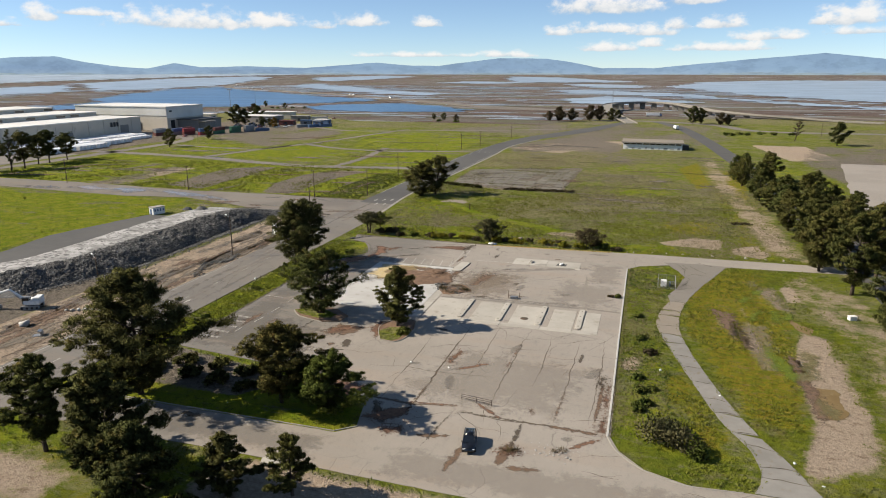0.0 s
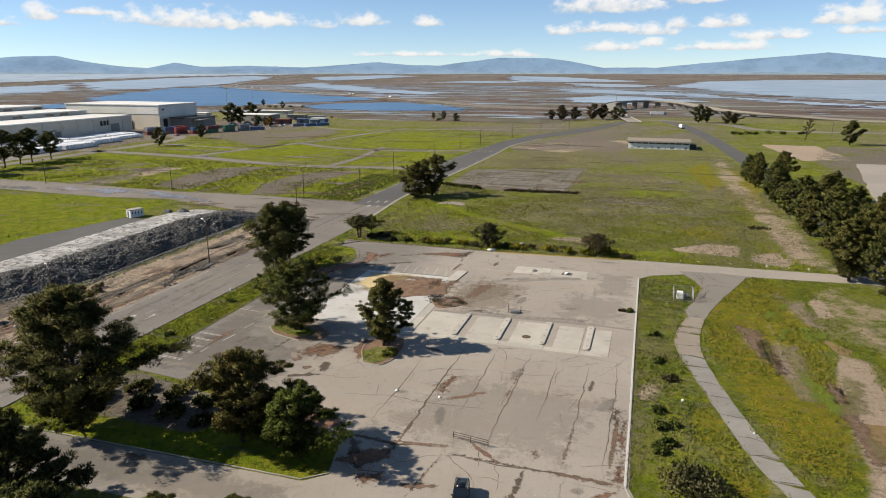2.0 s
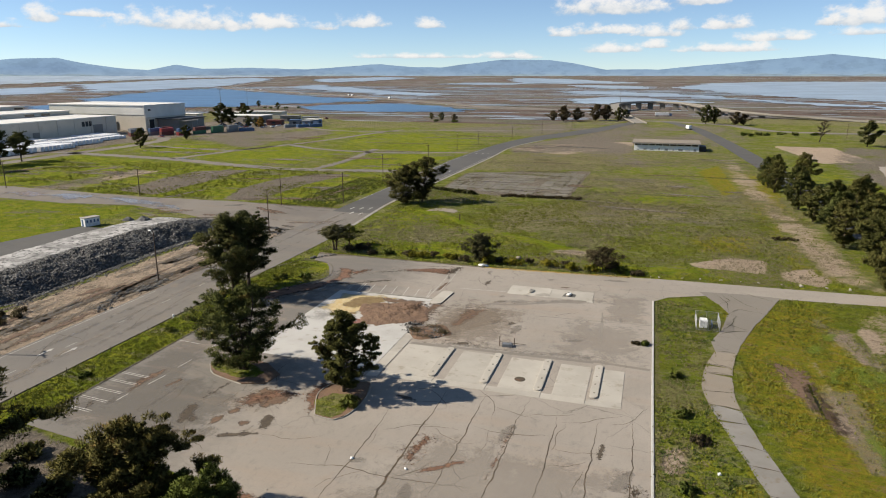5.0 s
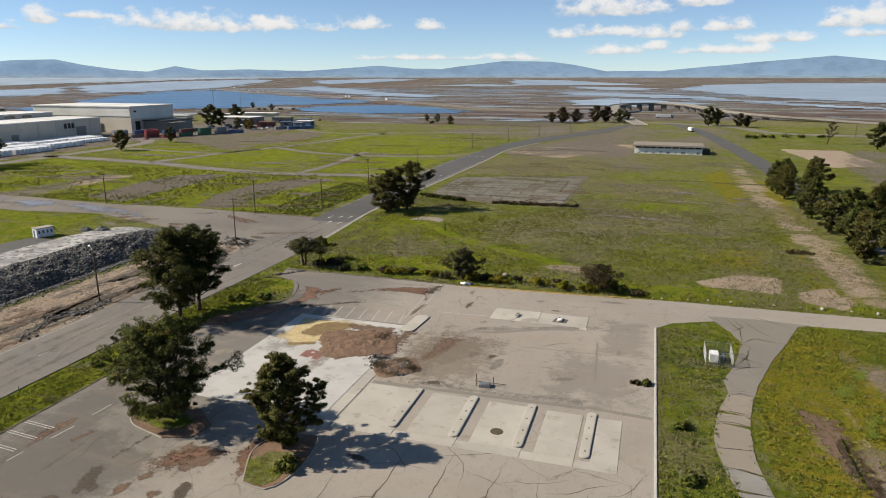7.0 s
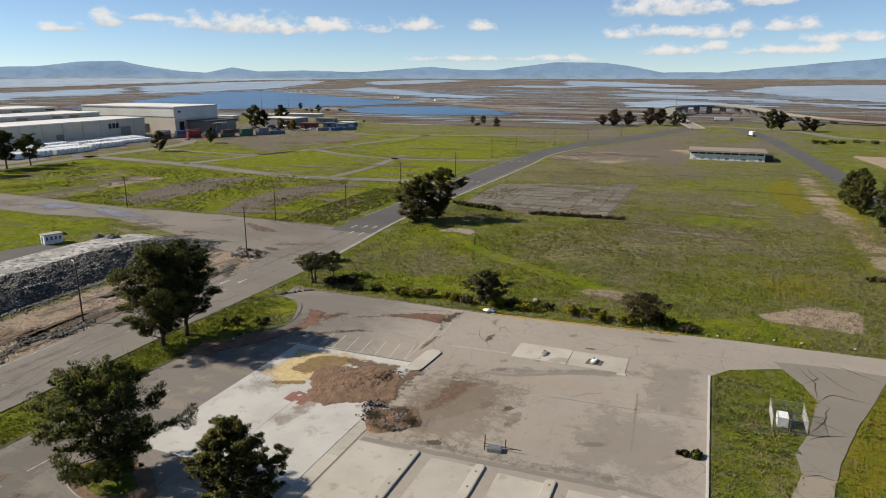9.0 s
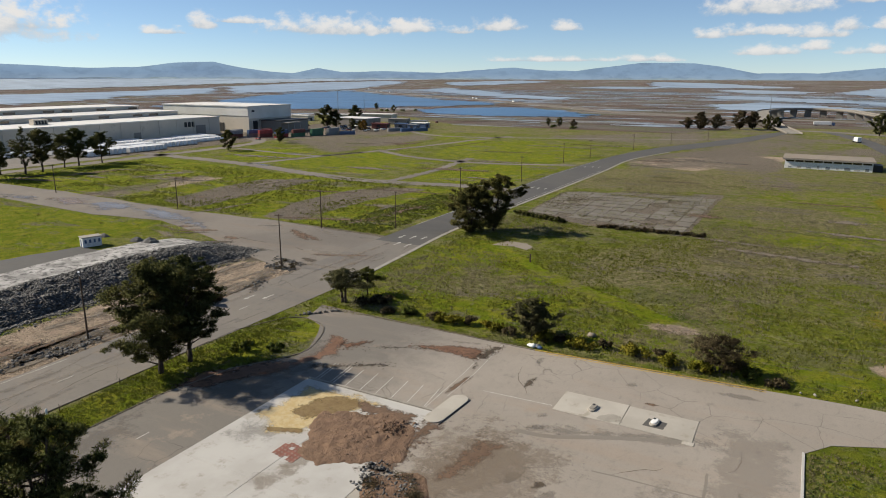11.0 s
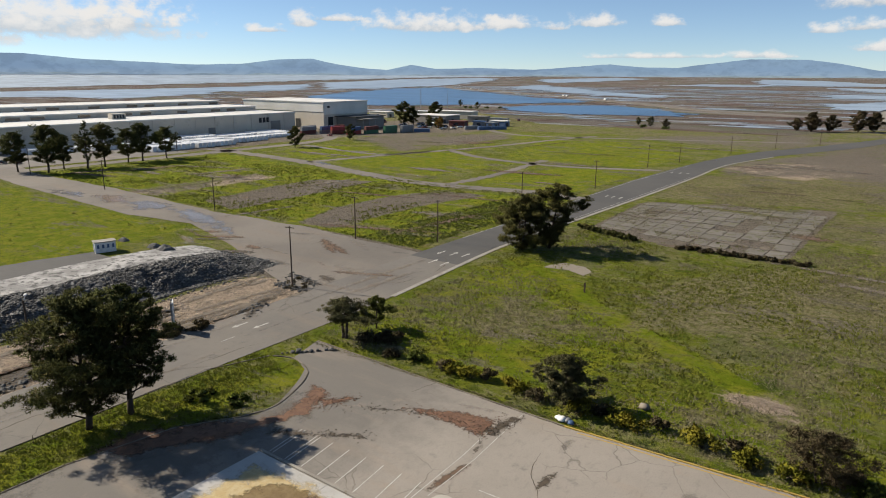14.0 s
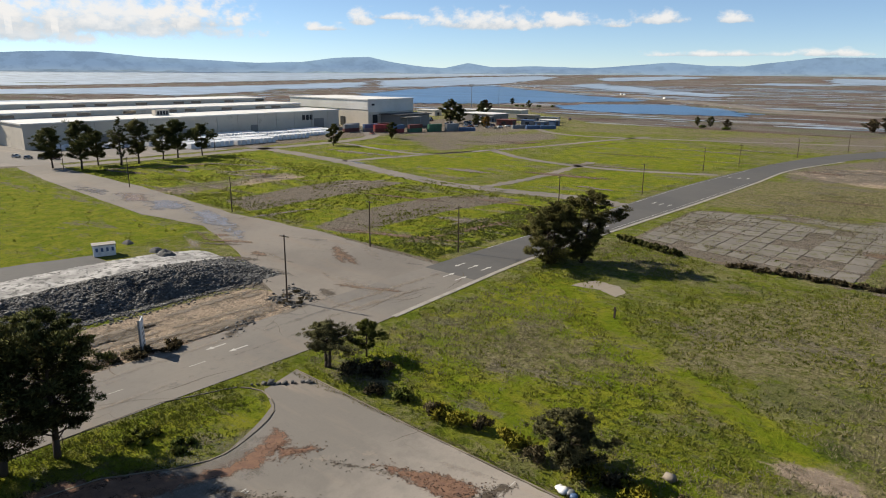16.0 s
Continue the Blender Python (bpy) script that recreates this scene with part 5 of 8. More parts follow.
def bush(name, x, y, r, h, seed, label, leaf="shrub", clumps=9, count=90, size=0.26, group="", stretch=(1, 1)):
    rng, rr = np.random.default_rng(seed), random.Random(seed)
    top = thing(name, (x, y, 0), label, "bush", group)
    bm = bmesh.new()
    centres, radii = [], []
    for k in range(clumps):
        a, q = rr.uniform(0, math.tau), r * math.sqrt(rr.random()) * 0.8
        c = Vector((q * math.cos(a) * stretch[0], q * math.sin(a) * stretch[1], h * rr.uniform(0.35, 0.75) * (1 - 0.4 * q / r)))
        limb(bm, [Vector((c.x * 0.25, c.y * 0.25, -0.05)), c], 0.05, 0.02, 5)
        centres.append(c)
        radii.append(min(r * 0.5, h * 0.5) * rr.uniform(0.7, 1.1))
    part("stems", bm, M["bark"], top)
    v, f = tufts(rng, centres, radii, count, size * 0.8, 0.75, 0.35, 2.2)
    v[:, 2] = np.maximum(v[:, 2], 0.03)
    ob = new("leaves", leaf_mesh("leaves", v, f, M[leaf]))
    soft_normals(ob.data, v, centres, 4, (0, 0, 0.2 * h), 0.6)
    ob.parent = top
    return top


PINE = "dark green pine with a broken rounded crown"
tree("pine_tree", -75.0, 79.5, 20.0, 9.8, 11, "tall dark pine with a broad crown on the grass verge", base=0.12, clumps=84, count=190, size=0.46, peak=0.45, leaf="pine_dark")
tree("pine_tree", -51.9, 83.6, 12.4, 6.6, 12, "olive-green pine with brownish needles beside the access road", base=0.18, clumps=62, count=180, size=0.38, peak=0.5, leaf="pine_olive")
tree("broadleaf_tree", -43.2, 82.6, 9.2, 6.0, 13, "low spreading broadleaf tree beside the access road", base=0.10, clumps=52, count=200, size=0.36, peak=0.55, leaf="leaf", wide=1.15)
tree("pine_tree", -75.4, 61.8, 13.4, 5.4, 14, "pine with an open crown on bare earth", base=0.2, clumps=54, count=170, size=0.42, leaf="pine", open_=0.2)
tree("pine_tree", -62.0, 58.6, 15.6, 6.2, 15, "dense dark pine in a roadside clump", base=0.15, clumps=62, count=190, size=0.45, leaf="pine_dark", peak=0.5)
tree("pine_tree", -54.5, 55.0, 11.0, 5.2, 16, "dark pine at the edge of a clump", base=0.12, clumps=44, count=180, size=0.42, leaf="pine_dark", peak=0.45)
tree("pine_tree", -46.2, 60.4, 8.2, 4.2, 17, "young bushy pine beside the road", base=0.08, clumps=36, count=160, size=0.36, leaf="pine_dark", peak=0.4)
tree("pine_tree", -38.4, 62.8, 8.0, 3.4, 18, "slim young pine beside the road", base=0.15, clumps=34, count=130, size=0.34, leaf="pine", peak=0.4)
tree("pine_tree", -88.2, 153.6, 17.0, 9.4, 19, "old pine with dense dark clumps on the verge", base=0.18, clumps=64, count=190, size=0.40, leaf="pine_dark", peak=0.5, open_=0.4)
tree("pine_tree", -87.6, 158.6, 16.4, 7.6, 20, "dark pine growing beside a taller one", base=0.22, clumps=44, count=170, size=0.42, leaf="pine_dark", peak=0.6, open_=0.4)
tree("pine_tree", -64.4, 121.2, 13.6, 7.6, 21, "wide feathery grey-green pine by the concrete pad", base=0.12, clumps=84, count=130, size=0.36, leaf="pine", peak=0.42, flat=0.75, open_=0.3, clump=0.14, fork=3)
tree("pine_tree", -46.0, 119.2, 12.2, 5.6, 22, "upright green pine on a kerbed island", base=0.10, clumps=66, count=150, size=0.36, leaf="pine", peak=0.38, open_=0.25, clump=0.14)
tree("pine_tree", -89.6, 260.8, 13.0, 9.0, 23, "dark wind-shaped pine beside the road", base=0.06, fork=2, clumps=46, count=130, size=0.5, leaf="pine_dark", peak=0.55)
tree("pine_tree", -84.8, 266.5, 15.8, 8.2, 24, "taller dark pine beside the road", base=0.1, lean=(2.0, 0), clumps=46, count=130, size=0.5, leaf="pine_dark", peak=0.6)
tree("gnarled_tree", -83.9, 193.2, 6.4, 5.2, 25, "gnarled tree with a bent trunk and sparse grey-green crown", base=0.52, clumps=44, count=110, size=0.28, leaf="olive", peak=0.35, trunk=0.42, open_=0.2, clump=0.15, fork=2, flat=0.5)
tree("round_tree", -82.6, 199.6, 5.6, 3.2, 26, "small rounded dark green tree", base=0.25, clumps=26, count=140, size=0.30, leaf="leaf", peak=0.5)
tree("broadleaf_tree", -44.6, 194.0, 6.6, 4.4, 27, "small brown-green tree at the field's edge", base=0.15, clumps=44, count=130, size=0.30, leaf="olive", peak=0.5)
tree("scrub_oak", -14.6, 194.2, 5.4, 5.2, 28, "sparse brownish scrub tree with dark undergrowth", base=0.2, clumps=44, count=80, size=0.30, leaf="brush", peak=0.45, fork=3, open_=0.6)

ROW = [(47.3, 312.6, 12), (41.5, 326, 12.5), (44, 290, 12), (48.5, 264, 14), (46, 247, 13), (50, 228, 16), (53, 213, 14), (51.7, 199, 17), (47.5, 168.5, 21), (56, 182, 19), (60, 165, 18), (59, 245, 14), (57, 275, 13), (56, 347, 13), (44.5, 349, 12), (66, 300, 11), (62, 205, 15), (46, 128, 16), (45, 108, 15), (52, 143, 17), (43, 92, 14), (41, 338, 12), (50, 150, 13), (63, 232, 14), (44.5, 187.5, 15), (47.5, 214, 14), (45.5, 236, 12.5), (44.5, 270, 11), (46, 196, 13)]
proto = [tree("pine_tree", 47.3, 312.6, 12, 6.2, 31, "dark green pine in a roadside row", base=0.08, clumps=38, count=110, size=0.46, leaf="pine", peak=0.45, group="pine row along the side road"),
         tree("pine_tree", 50, 228, 16, 7.2, 32, "dark green pine in a roadside row", base=0.10, clumps=50, count=130, size=0.5, leaf="pine", peak=0.45, group="pine row along the side road"),
         tree("pine_tree", 47.5, 168.5, 19, 7.2, 33, "tall open pine in a roadside row", base=0.16, clumps=56, count=130, size=0.48, leaf="pine", peak=0.5, open_=0.2, group="pine row along the side road")]
heights = (12, 16, 19)
for k, (x, y, h) in enumerate(ROW):
    if (x, y) in ((47.3, 312.6), (50, 228), (47.5, 168.5)):
        continue
    j = 0 if h < 13.5 else 1 if h < 17 else 2
    s = h / heights[j]
    copy_thing(proto[j], pose(x, y, 0, 0, 0, (k * 137) % 360) @ Matrix.Diagonal((s, s, s, 1)))

LEFT = [(-317.5, 251, 20), (-325, 261, 15), (-318, 268, 21), (-318, 276, 19), (-325, 291, 16), (-325, 298.5, 18), (-326, 312, 15.5), (-330, 244, 17)]
slim = tree("pine_tree", *LEFT[0][:2], 20, 9.6, 35, "tall dark conifer in a line by the warehouse", base=0.25, clumps=36, count=100, size=0.7, leaf="pine_dark", peak=0.55, group="conifers by the warehouse", clump=0.2)
thin = tree("conifer_tree", *LEFT[2][:2], 21, 4.0, 36, "thin bare-topped conifer in a line by the warehouse", base=0.2, clumps=30, count=50, size=0.6, leaf="pine_dark", peak=0.3, group="conifers by the warehouse", open_=0.7)
for k, (x, y, h) in enumerate(LEFT):
    if k not in (0, 2):
        copy_thing(slim, pose(x, y, 0, 0, 0, 80 * k) @ Matrix.Diagonal((h / 20,) * 3 + (1,)))
FAR = [(-315.4, 388, 12, 0), (-322, 441, 10, 0), (-383, 570, 19, 0), (-377, 576, 15, 0), (-352, 566, 9, 0), (-340, 560, 8, 0), (-404, 640, 15, 0), (-445, 700, 12, 0), (-92, 716, 15, 1), (-80, 724, 13, 1), (-62, 735, 16, 1), (-52, 742, 15, 1), (-40, 735, 13, 0), (-34, 742, 11, 0), (-103, 720, 10, 1), (40, 715, 17, 0), (65, 708, 12, 1), (48, 722, 15, 0), (72, 712, 10, 1), (126, 532, 16, 0), (-480, 830, 9, 0), (-540, 880, 9, 0), (-210, 690, 8, 0), (-196, 686, 7, 1), (-222, 694, 7, 0), (-620, 300, 14, 0), (-640, 310, 12, 0)]
fa = tree("round_tree", FAR[0][0], FAR[0][1], 12, 6.2, 37, "dark evergreen standing alone", base=0.15, clumps=24, count=80, size=0.8, leaf="pine_dark", peak=0.5)
fb = tree("brown_tree", FAR[7][0], FAR[7][1], 14, 8.5, 38, "reddish-brown bare tree in a clump by the junction", base=0.12, clumps=30, count=90, size=0.9, leaf="brush", peak=0.5)
for k, (x, y, h, j) in enumerate(FAR):
    if k not in (0, 7):
        s = h / (12, 14)[j]
        copy_thing((fa, fb)[j], pose(x, y, 0, 0, 0, 53 * k) @ Matrix.Diagonal((s, s, s, 1)))
tree("autumn_tree", -331, 553, 9, 5.0, 39, "rounded orange-leaved tree by the sheds", base=0.1, clumps=26, count=90, size=0.7, leaf="autumn", peak=0.45)
tree("dead_tree", 104, 560, 15, 4.5, 40, "thin half-dead conifer leaning to one side", base=0.3, clumps=20, count=26, size=0.7, leaf="brush", peak=0.4, lean=(3, 0), open_=0.8)

rr = random.Random(77)
for k in range(17):  # shrubs along the north kerb
    x = -64 + k * 2.7 + rr.uniform(-0.8, 0.8)
    if abs(x + 44.6) < 2.5:
        continue
    bush("shrub", x, 193.0 + rr.uniform(-0.6, 1.2) + 0.03 * (x + 60), rr.uniform(1.2, 2.1), rr.uniform(1.4, 2.6), 200 + k, "low yellow-green shrub beside the kerb" if k % 3 else "grey-brown twiggy shrub beside the kerb", "shrub" if k % 3 else "brush", 8, 80, 0.22, "shrubs along the kerb")
for k, (x, y, r, h, leaf) in enumerate([(-79.5, 194.5, 2.2, 2.0, "brush"), (-77, 197, 2.0, 1.8, "brush"), (-73, 192.5, 1.6, 1.4, "brush"), (-69, 193.5, 1.5, 1.4, "leaf"), (-10.5, 193.4, 2.6, 2.0, "leaf"), (-6.8, 193.0, 1.7, 1.3, "brush"), (-17, 193.6, 2.2, 1.9, "shrub"), (-22, 193.2, 1.6, 1.7, "shrub"), (4.2, 88.8, 3.4, 3.2, "olive"), (7.2, 87.4, 3.0, 2.9, "olive"), (5.6, 91.5, 2.8, 2.8, "olive"), (9.4, 86.4, 2.0, 2.0, "leaf"), (1.4, 97.5, 1.3, 0.9, "leaf"), (2.6, 99.8, 1.2, 0.8, "leaf"), (1.8, 103.5, 1.5, 1.0, "leaf"), (3.6, 105, 1.0, 0.7, "leaf"), (1.2, 108.5, 1.2, 0.8, "leaf"), (3.0, 120, 1.4, 0.8, "brush"), (1.5, 126.4, 1.3, 0.8, "leaf"), (0.5, 139, 1.2, 0.8, "leaf"), (-43.2, 115.6, 1.6, 1.6, "leaf"), (-84.6, 166.5, 2.2, 1.0, "leaf"), (-79.3, 168.6, 1.6, 1.0, "leaf"), (-86.5, 112, 1.0, 0.7, "leaf"), (-86.6, 132, 0.9, 0.6, "leaf"), (-107.8, 177.4, 2.6, 1.6, "brush"), (-107.0, 181.5, 2.4, 1.4, "brush"), (-108.6, 173.8, 1.2, 0.9, "brush"), (-4.2, 150.6, 0.7, 0.9, "leaf"), (-5.6, 150.5, 0.8, 0.5, "brush")]):
    bush("bush", x, y, r, h, 300 + k, {"leaf": "dark green bush", "brush": "brown twiggy bush", "shrub": "yellow-green bush", "olive": "grey-green bush"}[leaf] + " on rough ground", leaf, 10, 85, 0.24)
for k in range(16):  # hedge by the roadside pines
    bush("hedge_bush", -88 + k * 1.17, 292 - k * 0.42 + (k % 2) * 0.6, 1.0, 2.1, 350 + k, "dark upright hedge bush beside the pines", "pine_dark", 6, 55, 0.32, "hedge by the pines")
for k in range(17):
    bush("hedge_bush", -58 + k * 1.75, 285.3 + (k % 3) * 0.6 + 0.08 * k, 1.1, 1.2, 370 + k, "low dark brown hedge bush", "brush", 6, 50, 0.32, "hedge by the old foundation")


# ---- grass and weeds ----
def clear_of(x, y):
    ok = poly_distance(LOT, x, y) < -0.5
    ok &= ~((x > -114) & (x < -90.6) & (y < 245))
    ok &= ~((x > -111) & (x < -91) & (y >= 240))
    ok &= poly_distance([(-345, 232), (-253, 226), (-180, 228), (-127, 210), (-107, 204), (-107, 244), (-345, 249)], x, y) < 0
    ok &= poly_distance([(-178, 80), (-112, 80), (-112, 216), (-178, 216)], x, y) < 0
    ok &= poly_distance([(-70, 243), (-57, 229), (-28, 211.5), (-20, 208), (-20, 211.5), (-44, 226), (-57, 234), (-68, 245)], x, y) < 0
    ok &= poly_distance([(6.5, 185), (11, 172), (6.8, 155), (4, 136), (12, 98), (16, 79), (25, 79), (13, 114), (9.4, 140), (11.5, 155), (22, 183), (24, 185)], x, y) < 0.2
    return ok


def cover_at(kind, x, y):
    i = np.clip(np.searchsorted(gx, x), 0, nx - 1)
    j = np.clip(np.searchsorted(gy, y), 0, ny - 1)
    return COVER[kind].reshape(ny, nx)[j, i]


def scatter(name, n, area, weight, radius, count, size, long, leaf, label, seed, up=1.6, flat=0.5):
    rng = np.random.default_rng(seed)
    x, y = rng.uniform(area[0], area[2], n), rng.uniform(area[1], area[3], n)
    keep = clear_of(x, y)
    x, y = x[keep], y[keep]
    keep = weight(x, y) > rng.random(len(x))
    x, y = x[keep], y[keep]
    centres = np.stack([x, y, np.full(len(x), 0.10)], 1)
    v, f = tufts(rng, centres, rng.uniform(*radius, len(x)), count, size, flat, up, long)
    v[:, 2] = np.maximum(v[:, 2], 0.01)
    tagged(new(name, leaf_mesh(name, v, f, M[leaf])), label, "grass" if "grass" in name else "weeds", "", "stuff")


patchy = lambda x, y, scale, seed: np.clip((fractal(x, y, scale, seed) - 0.38) * 4, 0.05, 1)
NEAR = (-92, 40, 50, 300)
scatter("grass", 60000, (-92, 60, 42, 290), lambda x, y: (1 - 0.85 * np.clip((fractal(x, y, 0.05, 21) - 0.53) * 7, 0, 0.8) * (y > 192)) * patchy(x, y, 0.09, 1) * np.clip(1 - 1.5 * cover_at("bare", x, y), 0, 1) * (1 - 0.9 * np.clip(cover_at("gravel", x, y), 0, 1)), (0.25, 0.6), 4, 0.16, 3.0, "grass", "rough green grass tufts on the waste land", 5)
scatter("dry_grass", 34000, (-88, 192, 46, 420), lambda x, y: np.clip((fractal(x, y, 0.05, 21) - 0.48) * 6, 0, 0.8), (0.3, 0.8), 4, 0.11, 4.5, "stalk", "pale dry weed stalks standing in the field", 6, 2.0)
scatter("broadleaf_weeds", 5200, NEAR, lambda x, y: np.clip((fractal(x, y, 0.07, 9) - 0.52) * 5, 0.02, 1) * (1 - np.clip(cover_at("bare", x, y), 0, 1)), (0.3, 0.9), 14, 0.17, 1.8, "leaf", "dark green broadleaf weeds in the grass", 7, 0.6, 0.4)
scatter("twiggy_weeds", 7000, (-88, 192, 44, 330), lambda x, y: np.clip((fractal(x, y, 0.05, 21) - 0.47) * 6, 0.08, 1), (0.4, 1.0), 16, 0.085, 5.0, "stalk", "grey-brown twiggy weeds in the field", 8, 1.2, 0.6)
scatter("field_weeds", 9000, (-320, 246, -112, 330), lambda x, y: np.clip((fractal(x, y, 0.05, 14) - 0.45) * 5, 0.05, 1), (0.4, 1.0), 8, 0.24, 1.8, "grass", "green weeds of the plots beside the road", 9, 0.8, 0.4)
scatter("green_weeds", 1900, (-130, 246, -109, 312), lambda x, y: 0.9 + 0 * x, (0.3, 0.7), 10, 0.22, 1.8, "leaf", "dense green weeds beside the road", 10, 0.6, 0.5)
scatter("lot_weeds", 900, (-340, 60, -180, 222), lambda x, y: 0.7 + 0 * x, (0.4, 0.9), 8, 0.3, 1.6, "grass", "grass tufts on the far meadow", 11, 0.8, 0.4)
scatter("moss_weeds", 5000, (8, 80, 40, 185), lambda x, y: patchy(x, y, 0.15, 41) * (cover_at("bare", x, y) < 0.35), (0.15, 0.45), 6, 0.12, 2.0, "grass", "yellow-green low weeds on the meadow", 12, 0.8, 0.3)

# undergrowth, its dark leaf colour also standing in for the pines' shadow
for k, (x, y, r, h) in enumerate(((-80, 88, 2.6, 2.0), (-76, 92, 2.4, 1.8), (-72, 87, 2.6, 2.0), (-69, 92, 2.2, 1.6), (-66, 87, 2.4, 1.8), (-63, 91, 2.2, 1.6), (-60, 86, 2.0, 1.4), (-57, 89, 2.0, 1.4), (-66, 61, 2.4, 2.2), (-58, 63.5, 2.0, 1.8), (-50, 56, 2.4, 2.4))):
    bush("undergrowth_bush", x, y, r, h, 650 + k, "dark green undergrowth bush below the pines", "pine_dark", 12, 90, 0.3, "undergrowth below the pines")
scatter("verge_straw", 2600, (-2.4, 88, 6, 176), lambda x, y: patchy(x, y, 0.2, 51) * 0.8, (0.2, 0.5), 6, 0.10, 3.0, "straw", "dry grass on the verge beside the kerb", 13, 1.2, 0.4)
scatter("verge_weeds", 700, (-2.4, 88, 8, 176), lambda x, y: patchy(x, y, 0.12, 57), (0.25, 0.6), 14, 0.14, 1.8, "leaf", "dark green weeds on the verge", 14, 0.6, 0.4)
scatter("strip_weeds", 3000, (-90.5, 100, -82.6, 180), lambda x, y: 0.9 + 0 * x, (0.2, 0.5), 7, 0.11, 2.4, "grass", "thick green grass on the road verge", 15, 1.0, 0.4)


# ---- disused filling station ----
def slab(name, poly, z, thick, material, parent, label="", bevel=True):
    """A cast slab with a small chamfer along its upper edge."""
    bm = bmesh.new()
    f = bm.faces.new([bm.verts.new((x, y, z - thick)) for x, y in poly])
    f.normal_update()
    if f.normal.z < 0:
        f.normal_flip()
    up = bmesh.ops.extrude_face_region(bm, geom=[f])
    for v in up["geom"]:
        if isinstance(v, bmesh.types.BMVert):
            v.co.z = z
    if bevel:
        edges = [e for e in bm.edges if all(abs(v.co.z - z) < 1e-4 for v in e.verts)]
        bmesh.ops.bevel(bm, geom=edges, offset=min(0.03, thick * 0.3), segments=1, affect="EDGES")
    return part(name, bm, material, parent, label)


def stadium(cx, cy, w, l, turn=0.0, n=7):
    out = []
    for end in (1, -1):
        for k in range(n + 1):
            a = math.pi * k / n + (0 if end > 0 else math.pi)
            out.append((w / 2 * math.cos(a), end * (l / 2 - w / 2) + w / 2 * math.sin(a)))
    c, s = math.cos(radians(turn)), math.sin(radians(turn))
    return [(c * x - s * y + cx, s * x + c * y + cy) for x, y in out]


forecourt = tagged(new("forecourt"), "pale concrete forecourt slabs set in the asphalt", "forecourt", "", "structure")
COLS = [(-43.2, -34.9), (-33.3, -26.6), (-25.0, -18.4), (-16.9, -12.0), (-10.2, -6.95)]
for x0, x1 in COLS:
    slab("slab", rect(x0, 127.4, x1 - 0.03, 139.0 - 0.02 * (x0 + 43)), 0.10, 0.12, M["concrete"], forecourt)
for x0, x1 in ((-43.2, -34.9), (-34.87, -26.6), (-26.57, -18.4), (-18.37, -12.0), (-11.97, -6.95)):
    slab("slab", rect(x0, 125.7, x1 - 0.03, 127.36), 0.10, 0.12, M["concrete"], forecourt)
for k, cx in enumerate((-35.55, -27.3, -19.05, -10.95)):
    top = thing("pump_island", (cx, 133.6, 0.1), "raised concrete pump island with rounded ends and cut-off bolts", "pump island", "pump islands on the forecourt")
    slab("base", stadium(0, 0, 1.25, 11.6), 0.17, 0.17, M["concrete"], top)
    slab("rim", stadium(0, 0, 1.02, 11.25), 0.19, 0.03, M["concrete"], top, "worn concrete top")
    for y in (-4.6, -1.5, 1.2, 4.4):
        part("hatch", boxes(((0.24, 0.34, 0.02), (random.uniform(-0.1, 0.1), y + random.uniform(-0.4, 0.4), 0.185))), M["kerb_dark"], top, "dark open pump fixing")
part("manhole", (lambda b: tube(b, (-22.2, 130.9, 0.085), (-22.2, 130.9, 0.112), 0.85, 0.85, 18))(bmesh.new()), M["crack"], forecourt, "dark round stain on the slab")
pad = tagged(new("building_pad"), "pale concrete floor of a demolished building", "foundation", "", "structure")
random.seed(4)
for i in range(2):
    for j in range(3):
        x0, x1 = -67.6 + i * 11.125, -67.6 + (i + 1) * 11.125
        y0, y1 = 128 + j * 11.55, 128 + (j + 1) * 11.55
        slab("slab", rect(x0, y0, x1 - 0.008, y1 - 0.008), 0.11 + random.uniform(-0.003, 0.003), 0.12, M["pad"], pad)
for j in range(4):
    slab("slab", rect(-45.3, 125.2 + j * 4.9, -43.5, 125.2 + j * 4.9 + 4.86), 0.12, 0.12, M["concrete"], pad)
for j, (x0, x1) in enumerate(((-67.6, -60), (-59.97, -52), (-51.97, -46.5))):
    slab("kerb_stone", rect(x0, 162.75, x1, 163.1), 0.22, 0.2, M["kerb"], pad)
OCHRE = [(-66.5, 151), (-65.5, 160.5), (-58, 161.6), (-53, 161), (-56, 157), (-58.5, 149), (-62, 148)]
stain("ochre_stain", OCHRE, 0.1240, "s_ochre", "ochre stain on the concrete floor", "stain", 1.6, 0.35)
stain("mud_stain", [(-63.5, 153.4), (-61.5, 159.5), (-57, 161), (-55, 159), (-57.5, 156), (-60, 153)], 0.1285, "s_mud", "wet brown mud on the concrete", "mud", 0.9, 0.3)
stain("mud_puddle", [(-63, 148.9), (-58.5, 151.0), (-58.0, 150.0), (-62.0, 148.0)], 0.1290, "s_mud", "narrow wet mud streak on the concrete", "mud", 0.5, 0.2)
stain("mud_stain", [(-57, 160.6), (-48, 160.8), (-47, 158), (-55, 158)], 0.1295, "s_soil", "brown soil washed over the concrete", "mud", 0.9, 0.3)
for k, (poly, m) in enumerate((([(-56, 139), (-54, 138), (-52, 147), (-56, 148)], "s_dust"), ([(-47, 147), (-43.8, 146), (-43.6, 160), (-46, 162)], "s_soil"), ([(-66, 145), (-60, 146), (-61, 150), (-66, 150)], "s_tar"))):
    stain("floor_stain", poly, 0.1230 + 0.0002 * k, m, "weathered stain on the concrete floor", "stain", 2.2, 0.5)
